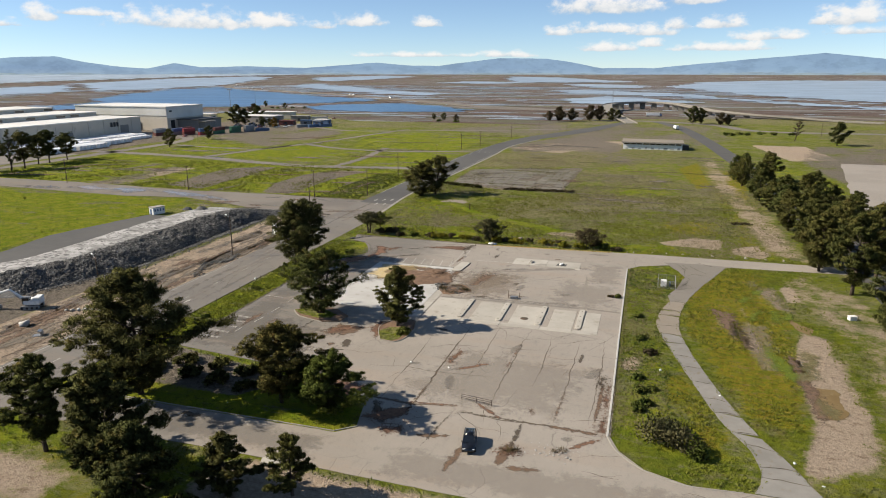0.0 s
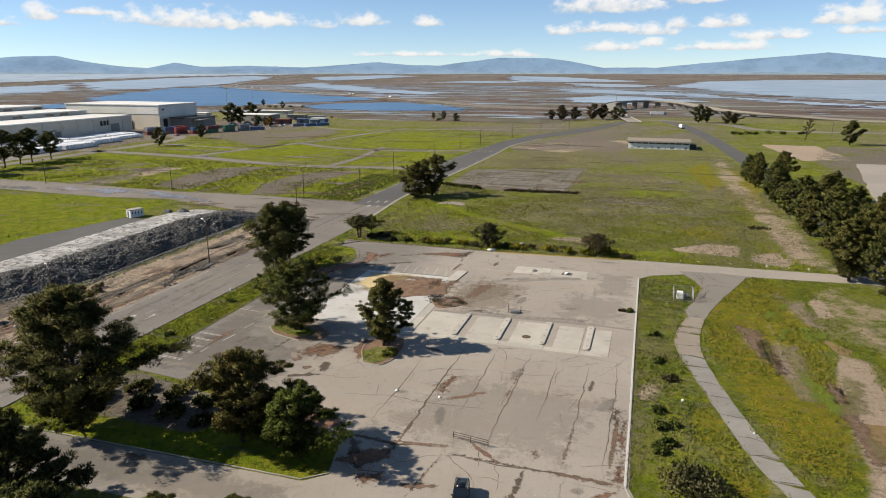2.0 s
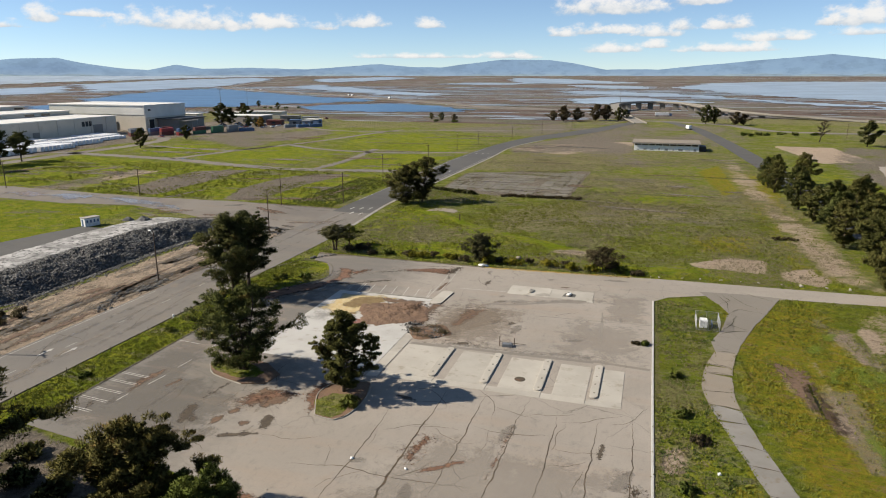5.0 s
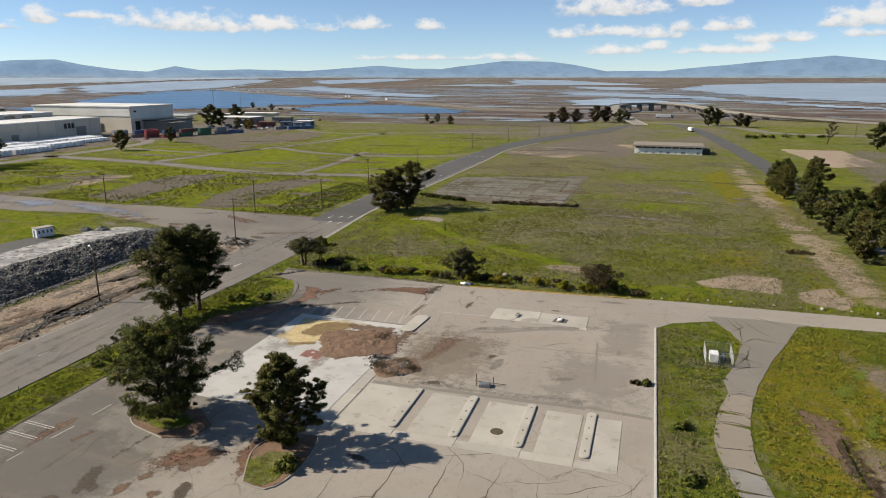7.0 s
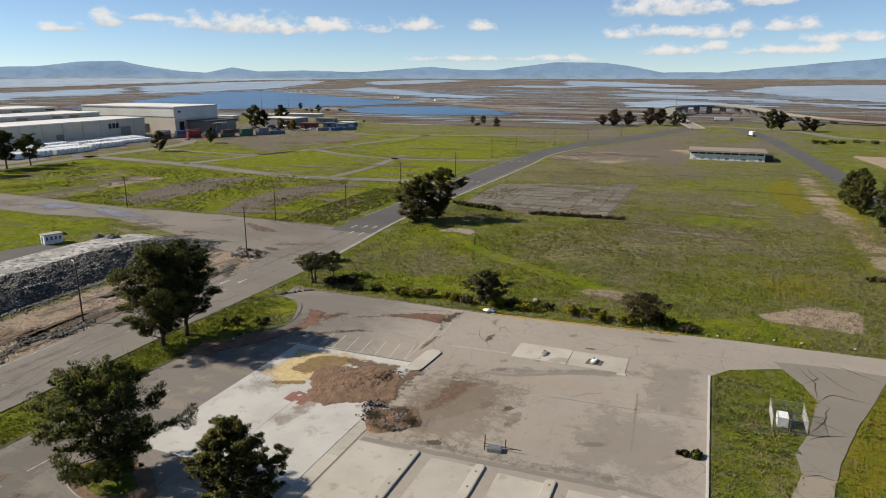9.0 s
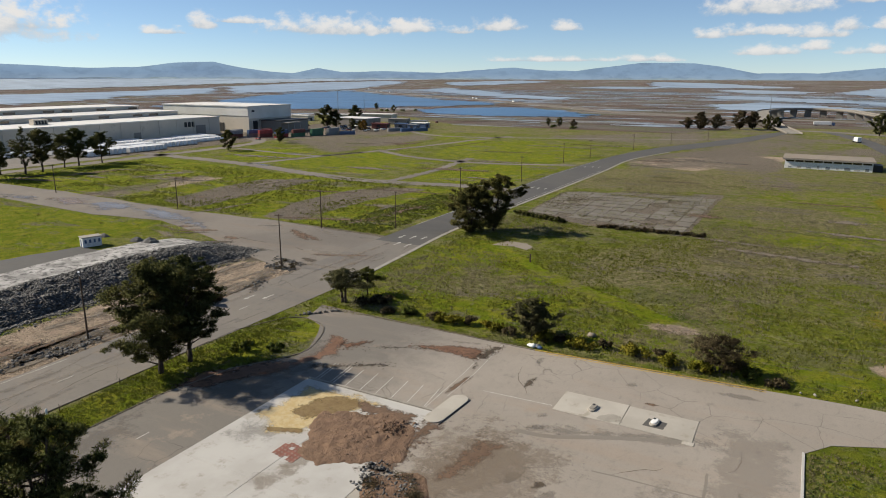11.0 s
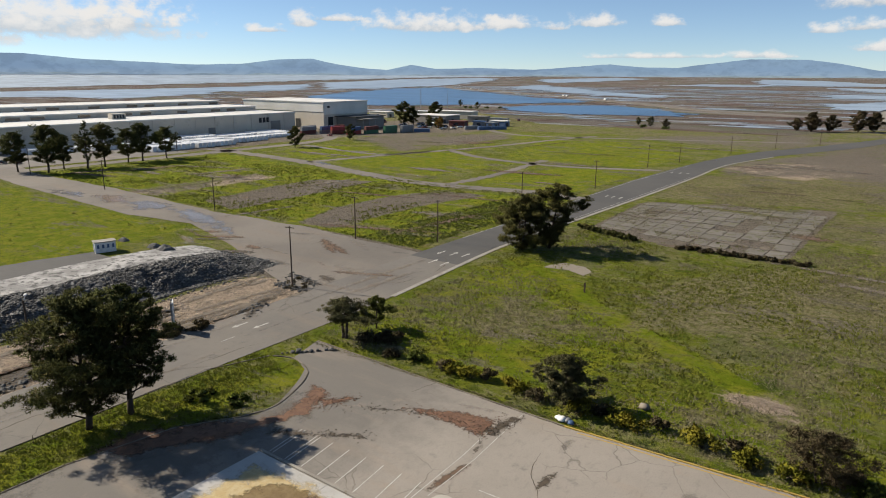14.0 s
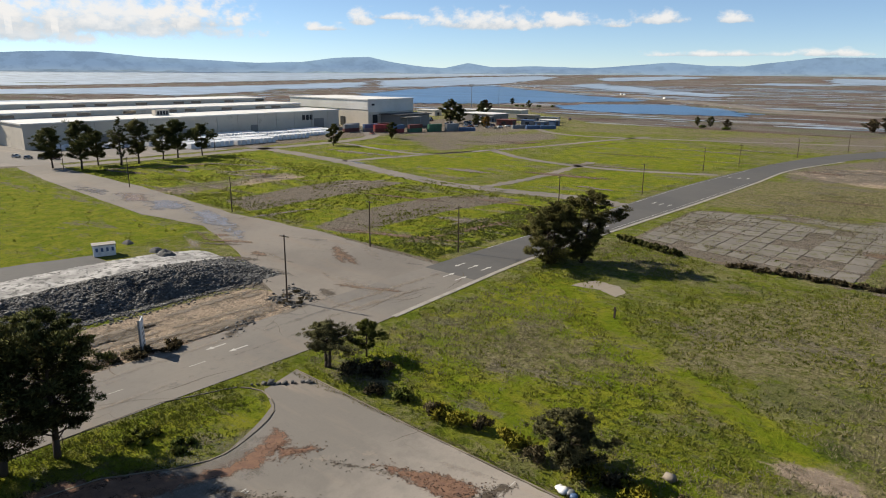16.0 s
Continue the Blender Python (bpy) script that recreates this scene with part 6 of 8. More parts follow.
tiles = tagged(new("tile_floor"), "patch of red floor tiles left on the concrete", "floor tiles", "", "structure")
tile_me = mesh_of("tile", *(lambda b: ([v.co.copy() for v in b.verts], [[v.index for v in f.verts] for f in b.faces]))(boxes(((0.58, 0.58, 0.02), (0, 0, 0)))), M["tile"])
for i in range(6):
    for j in range(5):
        if (i, j) in ((3, 0), (2, 3), (0, 4)):
            continue
        t = new("tile", tile_me)
        t.location = (-57.9 + 0.6 * i, 145.0 + 0.6 * j - 0.12 * i, 0.118)
        t.parent = tiles


def heap(name, cx, cy, rx, ry, h, seed, material, label, category, cell=0.3, rough=0.5, turn=0.0):
    """A lumpy mound."""
    nx_, ny_ = int(2.4 * rx / cell), int(2.4 * ry / cell)
    xs, ys = np.linspace(-1.2 * rx, 1.2 * rx, nx_), np.linspace(-1.2 * ry, 1.2 * ry, ny_)
    X, Y = np.meshgrid(xs, ys)
    d = (np.abs(X / rx) ** 3 + np.abs(Y / ry) ** 3) ** (1 / 3) + 0.5 * (fractal(X + seed, Y, 0.35, seed) - 0.5)
    Z = h * np.clip(1 - d, 0, 1) ** 0.6 + rough * np.clip(1.05 - d, 0, 1) ** 0.5 * (fractal(X, Y, 1.1, seed + 3) - 0.45) - 0.12 * (d > 1)
    c, s = math.cos(radians(turn)), math.sin(radians(turn))
    verts = np.stack([c * X - s * Y, s * X + c * Y, Z], -1).reshape(-1, 3)
    ids = np.arange(nx_ * ny_).reshape(ny_, nx_)
    keep = (d[:-1, :-1] < 1.12) | (d[1:, 1:] < 1.12)
    q = np.stack([ids[:-1, :-1], ids[:-1, 1:], ids[1:, 1:], ids[1:, :-1]], -1)[keep].reshape(-1, 4)
    ob = new(name, leaf_mesh(name, verts, q, M[material]))
    ob.location = (cx, cy, 0.1)
    return tagged(ob, label, category)


def rocks(name, places, seed, material, label, category, kind="stuff", size=(0.2, 0.7)):
    """Angular broken lumps joined into one heap."""
    rng = np.random.default_rng(seed)
    cube = np.array([(-1, -1, -1), (1, -1, -1), (1, 1, -1), (-1, 1, -1), (-1, -1, 1), (1, -1, 1), (1, 1, 1), (-1, 1, 1)]) * 0.5
    quad = np.array([(0, 3, 2, 1), (4, 5, 6, 7), (0, 1, 5, 4), (1, 2, 6, 5), (2, 3, 7, 6), (3, 0, 4, 7)])
    n = len(places)
    s = rng.uniform(size[0], size[1], n) * rng.choice([1, 1, 1, 1.6], n)
    v = cube[None] * (1 + rng.uniform(-0.35, 0.35, (n, 8, 3))) * s[:, None, None] * np.stack([rng.uniform(0.7, 1.6, n), rng.uniform(0.6, 1.2, n), rng.uniform(0.35, 0.8, n)], 1)[:, None]
    a, b = rng.uniform(0, math.tau, n), rng.uniform(-0.5, 0.5, n)
    ca, sa, cb, sb = np.cos(a), np.sin(a), np.cos(b), np.sin(b)
    x, y, z = v[..., 0], v[..., 1], v[..., 2]
    y, z = cb[:, None] * y - sb[:, None] * z, sb[:, None] * y + cb[:, None] * z
    v = np.stack([ca[:, None] * x - sa[:, None] * y, sa[:, None] * x + ca[:, None] * y, z], -1) + np.asarray(places)[:, None]
    f = (quad[None] + 8 * np.arange(n)[:, None, None]).reshape(-1, 4)
    ob = new(name, leaf_mesh(name, v.reshape(-1, 3), f, M[material]))
    return tagged(ob, label, category, "", kind)


heap("soil_mound", -51.6, 152.6, 6.6, 6.0, 0.32, 3, "dirt", "low heap of brown broken soil on the concrete pad", "soil heap", 0.16, 0.42, 22)
rng = np.random.default_rng(8)
pts = [(-51.6 + 6.2 * r_ * math.cos(a), 152.6 + 5.6 * r_ * math.sin(a), 0.36 - 0.24 * r_) for r_, a in zip(rng.random(800) ** 0.5, rng.uniform(0, 6.28, 800))]
pts += [(-48.8 + 1.2 * a, 156.2 + 0.9 * b, 0.5 - 0.12 * abs(a)) for a, b in rng.normal(size=(160, 2))]
rocks("soil_clods", pts, 9, "dirt", "brown soil clods on the heap", "soil clods", size=(0.05, 0.2))
heap("brush_mound", -41.6, 145.2, 3.6, 3.2, 0.2, 5, "dirt", "low heap of grey brush and broken concrete", "brush mound", 0.2, 0.35, 35)
pts = [(-41.6 + 3.4 * r_ * math.cos(a), 145.2 + 3.0 * r_ * math.sin(a), 0.35 - 0.2 * r_) for r_, a in zip(rng.random(260) ** 0.5, rng.uniform(0, 6.28, 260))]
rocks("debris_lumps", pts, 10, "rock", "grey broken concrete lumps in the heap", "rubble", size=(0.06, 0.2))
v, f = tufts(np.random.default_rng(3), [(-41.6 + 3.0 * math.cos(k), 145.2 + 2.6 * math.sin(k) * (k % 3) / 2, 0.35) for k in range(26)], [0.9] * 26, 46, 0.035, 0.3, 0.1, 24)
tagged(new("brushwood", leaf_mesh("brushwood", v, f, M["brush"])), "dead grey branches on the debris", "brushwood", "", "stuff")
pts = [(-45.6 + 0.6 * rng.normal(), 144 + 5.5 * t + 0.3 * rng.normal(), 0.3) for t in rng.random(60)]
rocks("broken_edge", pts, 11, "rock", "row of dark broken concrete lumps along the pad's edge", "rubble", size=(0.1, 0.34))
stain("soil_trace", [(-42, 147), (-40.5, 155), (-39, 161), (-33, 162.5), (-30, 157), (-32, 151), (-37, 145)], 0.0690, "s_dust", "dusty brown trace on the asphalt", "stain", 3.0, 0.5)
stain("soil_patch", [(-39, 149), (-38.8, 155.8), (-37.9, 159.6), (-34.7, 159.2), (-35.4, 155.9), (-37.0, 150)], 0.0700, "s_soil", "brown earth stain on the asphalt", "stain", 1.6, 0.3)

wedge = thing("traffic_island", (-45.2, 164.3, 0.06), "low concrete traffic island with rounded ends", "traffic island")
slab("base", stadium(0, 0, 2.6, 8.8, -4), 0.15, 0.16, M["concrete"], wedge)
slab("edge", stadium(1.36, -0.3, 0.16, 8.0, -4), 0.13, 0.14, M["dark"], wedge, "near-black strip along the east side of the kerb")
tank_pad = thing("tank_pad", (-23.9, 174.0, 0.06), "long concrete pad over buried tanks with two manholes", "concrete pad")
for k in range(2):
    slab("slab", rect(-8.9 + 8.95 * k, -3.0, -0.03 + 8.95 * k, 3.0 - 0.2 * k), 0.05, 0.06, M["concrete"], tank_pad)
slab("slab", rect(7.8, -3.9, 9.2, -3.1), 0.08, 0.1, M["concrete"], tank_pad)
part("stain", sheet([(-3.2, -2.6), (-1.6, -0.6), (-0.2, -0.8), (0.4, -2.4), (-1.5, -2.9)], 0.058, 0.004, 0.4, 0.3, 3, 0.8), M["kerb"], tank_pad, "damp dark stain")
part("patch", sheet([(2.6, -1.6), (3.0, 0.6), (5.4, 0.4), (5.2, -1.6)], 0.058, 0.004, 0.1, 0.4, 4, 0.8), M["newroad"], tank_pad, "dark asphalt patch")
for k, (x, m) in enumerate(((-4.1, "kerb"), (3.9, "white"))):
    top = thing("tank_cover", (-23.9 + x, 173.7, 0.11), "raised oval tank cover on the concrete pad", "tank cover")
    slab("collar", stadium(0, 0, 1.0, 2.1, -8), 0.22, 0.22, M["concrete"], top)
    slab("lid", stadium(0, 0.05, 0.7, 1.6, -8), 0.32, 0.12, M[m], top, "worn lid")
    slab("seal", stadium(-0.1, 0.6, 0.35, 0.5, -8), 0.345, 0.05, M["dark"], top, "dark opening")

sign = thing("fallen_frame", (-27.0, 143.2, 0.06), "short cut-off metal posts with a leaning barrier frame", "barrier frame")
for x, y, h in ((-1.2, 0.3, 1.6), (1.3, 0.6, 1.3), (-1.0, -0.5, 1.1)):
    part("post", tube(bmesh.new(), (x, y, 0), (x + 0.04, y, h), 0.07, 0.07), M["wood"], sign, "rusty yellow post")
part("rail", tube(bmesh.new(), (-1.3, 0.1, 0.55), (3.4, 0.2, 0.5), 0.05), M["wood"], sign)
part("box", boxes(((1.7, 1.1, 0.5), (0.25, -0.2, 0), 8, 0.03)), M["grey"], sign, "low grey steel box")
part("lid", boxes(((1.4, 0.8, 0.06), (0.25, -0.2, 0.5), 8, 0.02)), M["steel"], sign)

cage = thing("fenced_meter", (6.6, 163.6, 0.02), "white cabinet inside a small chain-link cage on grass", "cage")
for x in (-2.0, 0, 2.0):
    for y in (-2.7, 2.7):
        part("post", tube(bmesh.new(), (x, y, 0), (x, y, 1.9), 0.035, 0.035, 6), M["steel"], cage)
for z in (0.1, 1.88):
    for y in (-2.7, 2.7):
        part("rail", tube(bmesh.new(), (-2, y, z), (2, y, z), 0.025, 0.025, 6), M["steel"], cage)
    for x in (-2, 2):
        part("rail", tube(bmesh.new(), (x, -2.7, z), (x, 2.7, z), 0.025, 0.025, 6), M["steel"], cage)
for axis, at in (("x", -2.7), ("x", 2.7), ("y", -2.0), ("y", 2.0)):
    bm = bmesh.new()
    span = 2.0 if axis == "x" else 2.7
    u = -span - 1.9
    while u < span:
        for s in (1, -1):
            a, b = (u, 0.1) if s > 0 else (u, 1.88), (u + 1.78, 1.88) if s > 0 else (u + 1.78, 0.1)
            lo, hi = max(a[0], -span), min(b[0], span)
            if hi - lo > 0.05:
                za, zb = (a[1] + (q - a[0]) * (b[1] - a[1]) / 1.78 for q in (lo, hi))
                p, q = ((lo, at, za), (hi, at, zb)) if axis == "x" else ((at, lo, za), (at, hi, zb))
                tube(bm, p, q, 0.009, 0.009, 3)
        u += 0.24
    part("mesh_panel", bm, M["grey"], cage, "thin wire mesh")
part("cabinet", boxes(((1.3, 2.0, 1.35), (-0.7, -0.5, 0), 0, 0.04)), M["white"], cage, "white metal cabinet")
part("cabinet_door", boxes(((0.04, 0.9, 1.1), (-0.03, -0.5, 0.12), 0, 0.01)), M["white"], cage)
part("pipe", tube(tube(bmesh.new(), (0.8, -0.8, 0), (0.8, -0.8, 0.8), 0.09), (0.8, -0.8, 0.8), (0.8, 0.9, 0.8), 0.09), M["blue"], cage, "blue pipe")
part("pipe", tube(bmesh.new(), (0.8, 0.9, 0), (0.8, 0.9, 0.85), 0.09), M["blue"], cage, "blue pipe")

# kerbed islands with soil
for name, poly, label in (("tree_island", [(-46.9, 111.6), (-43.8, 111.2), (-42.5, 113.4), (-42.2, 118), (-43.5, 123), (-47.6, 122.5), (-49.5, 118)], "kerbed island with grass and bare soil"), ("tree_island", [(-70.8, 121.5), (-68, 118.6), (-62, 116.8), (-58.5, 118), (-58, 121.5), (-62, 124.5), (-68, 126)], "kerbed soil island under the wide pine")):
    isl = tagged(setting(name, sheet(poly, 0.16, 0.12, 0.1, 0.6, 4), M["dirt"], label, "planting island"))
    part("grass", sheet([(x * 0.78 + 0.22 * poly[0][0], y * 0.6 + 0.4 * poly[0][1]) for x, y in poly], 0.175, 0.01, 0.4, 0.4, 9, 0.8), M["ground"], isl, "patch of grass")
    loop = poly + poly[:1] if "kerbed island" in label else poly[:3]
    kerb("kerb_island", loop, "worn kerb round a planting island", 0.16, 0.2, 1.2, True)

# ---- markings, cracks and litter on the asphalt ----
def mark(parent, pts, width, material="line", z=0.068, label="painted line", rag=0.0):
    return part("line", ribbon(pts, width, z, 0.004, rag, 0.8, 3, False), M[material], parent, label)


for k, y in enumerate((103.2, 106.1, 108.9, 111.8, 114.4)):
    for d in (0, 0.42):
        mark(lot, [(-82.0, y + d + 0.4), (-77.0, y + d)], 0.11)
mark(lot, [(-82.3, 128.6), (-77.6, 128.2)], 0.14)
for a, b in (((-76.0, 107.0), (-75.9, 109.2)), ((-75.3, 112.6), (-74.9, 116)), ((-75.0, 119), (-74.8, 122.2)), ((-74.9, 126), (-74.9, 129)), ((-74.9, 133), (-74.9, 135.5)), ((-74.9, 139), (-74.9, 141))):
    mark(lot, [a, b], 0.13)
for k in range(8):
    mark(lot, [(-66.6 + 2.62 * k, 163.4), (-66.9 + 2.62 * k - 0.4, 169.0)], 0.12)
    if k < 2:
        mark(lot, [(-66.1 + 2.62 * k, 163.4), (-66.4 + 2.62 * k - 0.4, 169.0)], 0.12)
mark(lot, [(-46.9, 167.6), (-46.8, 176), (-47.6, 188.2)], 0.10)
mark(lot, [(-48.0, 163.4), (-48.3, 176), (-48.9, 183)], 0.10)
mark(lot, [(-43.2, 171.5), (-33.2, 172.0)], 0.13)
part("seal_strip", ribbon([(-35, 163.5), (-30.5, 164.2), (-24, 167.4), (-15.4, 170.9)], 0.9, 0.067, 0.004, 0.1, 1.0, 7), M["seal"], lot, "dark sealed trench")
for k, (pts, w) in enumerate((([(-24, 159.3), (-3, 160.4)], 0.25), ([(-12, 141), (-3.2, 140.2)], 0.8), ([(-43, 139.6), (-12, 140.6)], 0.9), ([(-12.4, 165), (-11.5, 149)], 0.3))):
    part("seal_strip", ribbon(pts, w, 0.066, 0.004, 0.12, 1.0, 8 + k), M["seal"], lot, "dark sealed trench")

rr = random.Random(12)


def crack(pts, width, seed, step=0.5, rag=0.35):
    v, f = ribbon(pts, width, 0.0692, 0.004, rag, step, seed, False, True)
    return v, f


cracks = []
JOINTS = [[(-32.2, 86), (-31.9, 96), (-32.0, 106), (-31.6, 124)], [(-20.8, 90), (-20.4, 105), (-20.1, 118), (-19.6, 125.6)], [(-26.4, 98), (-26, 110), (-26, 125)], [(-15.2, 100), (-15.0, 113), (-15.2, 122)], [(-38, 92), (-37.4, 104), (-37.8, 116)], [(-9.8, 94), (-10, 108), (-9.6, 121)], [(-25.2, 88.6), (-18, 88.2), (-10, 88.6), (-3.2, 88.0)], [(-38.5, 89.4), (-32, 89), (-25.4, 90)], [(-45, 100), (-38, 101.5), (-30, 101), (-22, 102)], [(-5.4, 90), (-5.2, 100), (-5.0, 112), (-5.2, 124)]]
for k, line in enumerate(JOINTS):
    cracks.append(crack(line, 0.13 + 0.10 * (k in (0, 6, 7)), 100 + k))
for k in range(58):
    x, y = rr.uniform(-40, -4), rr.uniform(80, 124)
    if rr.random() < 0.45:
        x, y = rr.choice([(rr.uniform(-80, -10), rr.uniform(142, 188)), (rr.uniform(-75, -48), rr.uniform(96, 117)), (rr.uniform(-10, 24), rr.uniform(69.5, 79))])
    a, line = rr.choice((0.0, 1.57, 1.45, 0.2)) + rr.uniform(-0.35, 0.35), [(x, y)]
    for _ in range(rr.randint(3, 8)):
        a += rr.uniform(-0.4, 0.4)
        x, y = x + 1.3 * math.cos(a), y + 1.3 * math.sin(a)
        line.append((x, y))
    cracks.append(crack(line, rr.uniform(0.045, 0.10), 130 + k, 0.4, 0.25))
for k in range(26):
    x, y = rr.uniform(-103, -94), rr.uniform(70, 235)
    a, line = 1.57 + rr.uniform(-0.4, 0.4) + rr.choice((0, 0, 1.5)), [(x, y)]
    for _ in range(rr.randint(4, 10)):
        a += rr.uniform(-0.3, 0.3)
        x, y = x + 1.5 * math.cos(a), y + 1.5 * math.sin(a)
        line.append((x, y))
    v, f = crack(line, rr.uniform(0.06, 0.16), 230 + k, 0.5, 0.3)
    cracks.append(([(p[0], p[1], p[2] + 0.012) for p in v], f))
tagged(part("cracks", join(*cracks), M["crack"], lot, "soil-filled cracks in the asphalt"), kind="stuff")
LITTER = [([(-38.6, 83), (-35.6, 86.5), (-32.2, 88), (-31.6, 85.6), (-34.5, 82.8)], "rust"), ([(-34, 80.6), (-31.6, 82.4), (-30.8, 81.0), (-33, 79.4)], "rust"), ([(-71.8, 175.2), (-68.4, 178.8), (-67.6, 178.6), (-69.2, 174.6)], "rust"), ([(-66.4, 176.4), (-60.8, 179.6), (-55.6, 181.2), (-49.2, 181.8), (-49.4, 183.0), (-56, 182.0), (-63.7, 178.6)], "crack"), ([(-61, 180.6), (-55.6, 180.8), (-48.6, 180.6), (-49.3, 185), (-54, 184.4)], "rust"), ([(-49.6, 181), (-47.4, 182), (-47.2, 187.6), (-48.6, 186.5)], "crack"), ([(-83.4, 151), (-78.5, 153), (-75.5, 160), (-77, 165.5), (-81, 158)], "rust"), ([(-83, 152), (-74, 160), (-72, 164), (-76, 164), (-83, 157)], "rust"), ([(-57.8, 111.6), (-55.0, 114.4), (-52.6, 116.4), (-55.5, 116.6), (-58.8, 113.6)], "rust")]
LITTER += [([(-48.2, 112.6), (-50.8, 116.5), (-50.5, 121), (-47.5, 121.5), (-46.6, 114)], "rust"), ([(-5.0, 104), (-4.8, 107), (-4.2, 107), (-4.4, 103)], "crack"), ([(-3.8, 99), (-3.6, 104.4), (-3.0, 104.4), (-2.95, 96.4), (-3.4, 96)], "rust"), ([(-4.2, 88.5), (-3.0, 95), (-2.8, 88.5)], "rust"), ([(-30.6, 105), (-29.8, 110.4), (-30.6, 111.4), (-31.8, 106)], "rust"), ([(-16.4, 79.6), (-15, 81.2), (-13.6, 80.8), (-14.2, 79.2)], "rust"), ([(-69.5, 166), (-60, 171.8), (-60, 172.6), (-70, 167)], "crack"), ([(-44, 84.6), (-41, 92.4), (-47, 94), (-52, 93.2), (-52, 90)], "rust"), ([(-112, 150), (-108.2, 166), (-109, 172), (-113, 158)], "crack"), ([(-64.9, 76.9), (-61.2, 76.5), (-61.3, 75.6), (-64.6, 75.7)], "mud")]
flakes = {}
for k, (poly, m) in enumerate(LITTER):
    stain("litter_patch", poly, 0.0705 + 0.0005 * (k % 6), {"rust": "s_rust", "crack": "s_dark", "mud": "s_dark"}[m], {"rust": "rust-brown leaf litter", "crack": "dark soil and dead weeds", "mud": "shallow brown puddle"}[m], "", 0.35 if m == "mud" else 0.9, 0.3, lot)
    if m == "mud":
        continue
    xs_, ys_ = zip(*poly)
    g_ = np.random.default_rng(k)
    qx, qy = g_.uniform(min(xs_) - 1.5, max(xs_) + 1.5, 1600), g_.uniform(min(ys_) - 1.5, max(ys_) + 1.5, 1600)
    d_ = poly_distance(poly, qx, qy)
    keep = (d_ > -1.5 * g_.random(1600) ** 2) & (g_.random(1600) < 0.3)
    flakes.setdefault(m, []).append(np.stack([qx[keep], qy[keep], np.full(keep.sum(), 0.09)], 1))
for m, places in flakes.items():
    places = np.concatenate(places)
    v, f = tufts(np.random.default_rng(4), places, np.full(len(places), 0.22), 2, 0.11, 0.1, 0.0, 2.0)
    v[:, 2] = np.clip(v[:, 2], 0.072, 0.2)
    tagged(new("leaf_litter", leaf_mesh("leaf_litter", v, f, M[m])), "scattered brown leaf litter and dead weeds on asphalt", "leaf litter", "", "stuff")

# ---- footpath ----
PL = [(7.0, 151), (5.3, 144.8), (4.2, 136.5), (5.5, 128), (8.7, 114.5), (12.9, 98.3), (16.4, 89.8), (16.9, 83.4), (15.6, 79.6)]
PR = [(10.5, 151), (9.5, 146.1), (8.8, 139.5), (8.9, 130.6), (12.3, 113.2), (17.3, 96.2), (21.0, 87.8), (22.6, 83), (24.2, 79.6)]
la, lb = curve_points(PL, 0.7), curve_points(PR, 0.7)
footpath = tagged(new("footpath"), "curving footpath of cracked concrete panels", "footpath", "", "structure")
cuts = [0.0]
while cuts[-1] < 1:
    cuts.append(min(1.0, cuts[-1] + rr.uniform(0.04, 0.085)))
for a, b in zip(cuts, cuts[1:]):
    ts = np.linspace(a + 0.0008, b - 0.0008, 4)
    at = lambda l, t: l[min(len(l) - 1, int(round(t * (len(l) - 1))))].lerp(l[min(len(l) - 1, int(t * (len(l) - 1)) + 1)], 0.0)
    loop = [at(la, t) for t in ts] + [at(lb, t) for t in ts[::-1]]
    pts = []
    for p in loop:
        q = wobble(p, 0.12, 6, 0.9)
        if not pts or math.dist(pts[-1], (q.x, q.y)) > 0.05:
            pts.append((q.x, q.y))
    slab("panel", pts, 0.075 + rr.uniform(0, 0.02), 0.1, M["dust" if pts[0][1] > 132 else "path"], footpath, bevel=False)
part("cracks", join(*[crack([(at(la, t).x - 0.2, at(la, t).y), (at(la, t).lerp(at(lb, t), 0.5).x, at(la, t).lerp(at(lb, t), 0.5).y + 0.3), (at(lb, t).x + 0.2, at(lb, t).y)], 0.16, 500 + k) for k, t in enumerate(cuts[1:-1])]), M["crack"], footpath).location.z = 0.04
FAN = [(6.3, 184.3), (9.7, 176.8), (11.0, 172.2), (9.0, 161.9), (6.8, 155.7), (7.2, 150.6), (10.5, 150.8), (11.3, 154.6), (14.7, 165), (18.2, 173.8), (21.5, 182.9), (24, 184.6), (15, 185.2)]
part("asphalt_fan", sheet(FAN, 0.066, 0.1, 0.12, 0.8, 31, 0.7), M["seal"], footpath, "cracked dark asphalt mouth of the path")
for k, line in enumerate(([(7.2, 150.7), (8.8, 151.6), (10.6, 150.9)], [(8.4, 159.5), (10.5, 161.5), (13.4, 162.2)], [(9.0, 161.9), (11, 165.5), (12.2, 170), (11.2, 172)], [(9.2, 166), (11.5, 164.2), (13.5, 163)], [(11, 172), (13.5, 174.6), (18.2, 173.4)], [(11, 172.4), (11.4, 178), (9.5, 184)], [(12, 184), (14.5, 178.5), (17, 176)], [(9.7, 177), (12, 179.8), (10.8, 184)], [(20.5, 182), (17.5, 184), (15, 186.4)])):
    part("crack_line", crack(line, 0.13, 560 + k), M["soil_dark"], footpath, "weedy crack").location.z = 0.05
places = np.concatenate([np.array([(q_.x + random.gauss(0, 0.22), q_.y, 0.1) for q_ in la[::1]]), np.array([(q_.x + random.gauss(0, 0.22), q_.y, 0.1) for q_ in lb[::1]])])
v, f = tufts(np.random.default_rng(14), places, np.full(len(places), 0.3), 7, 0.10, 0.5, 1.2, 2.4)
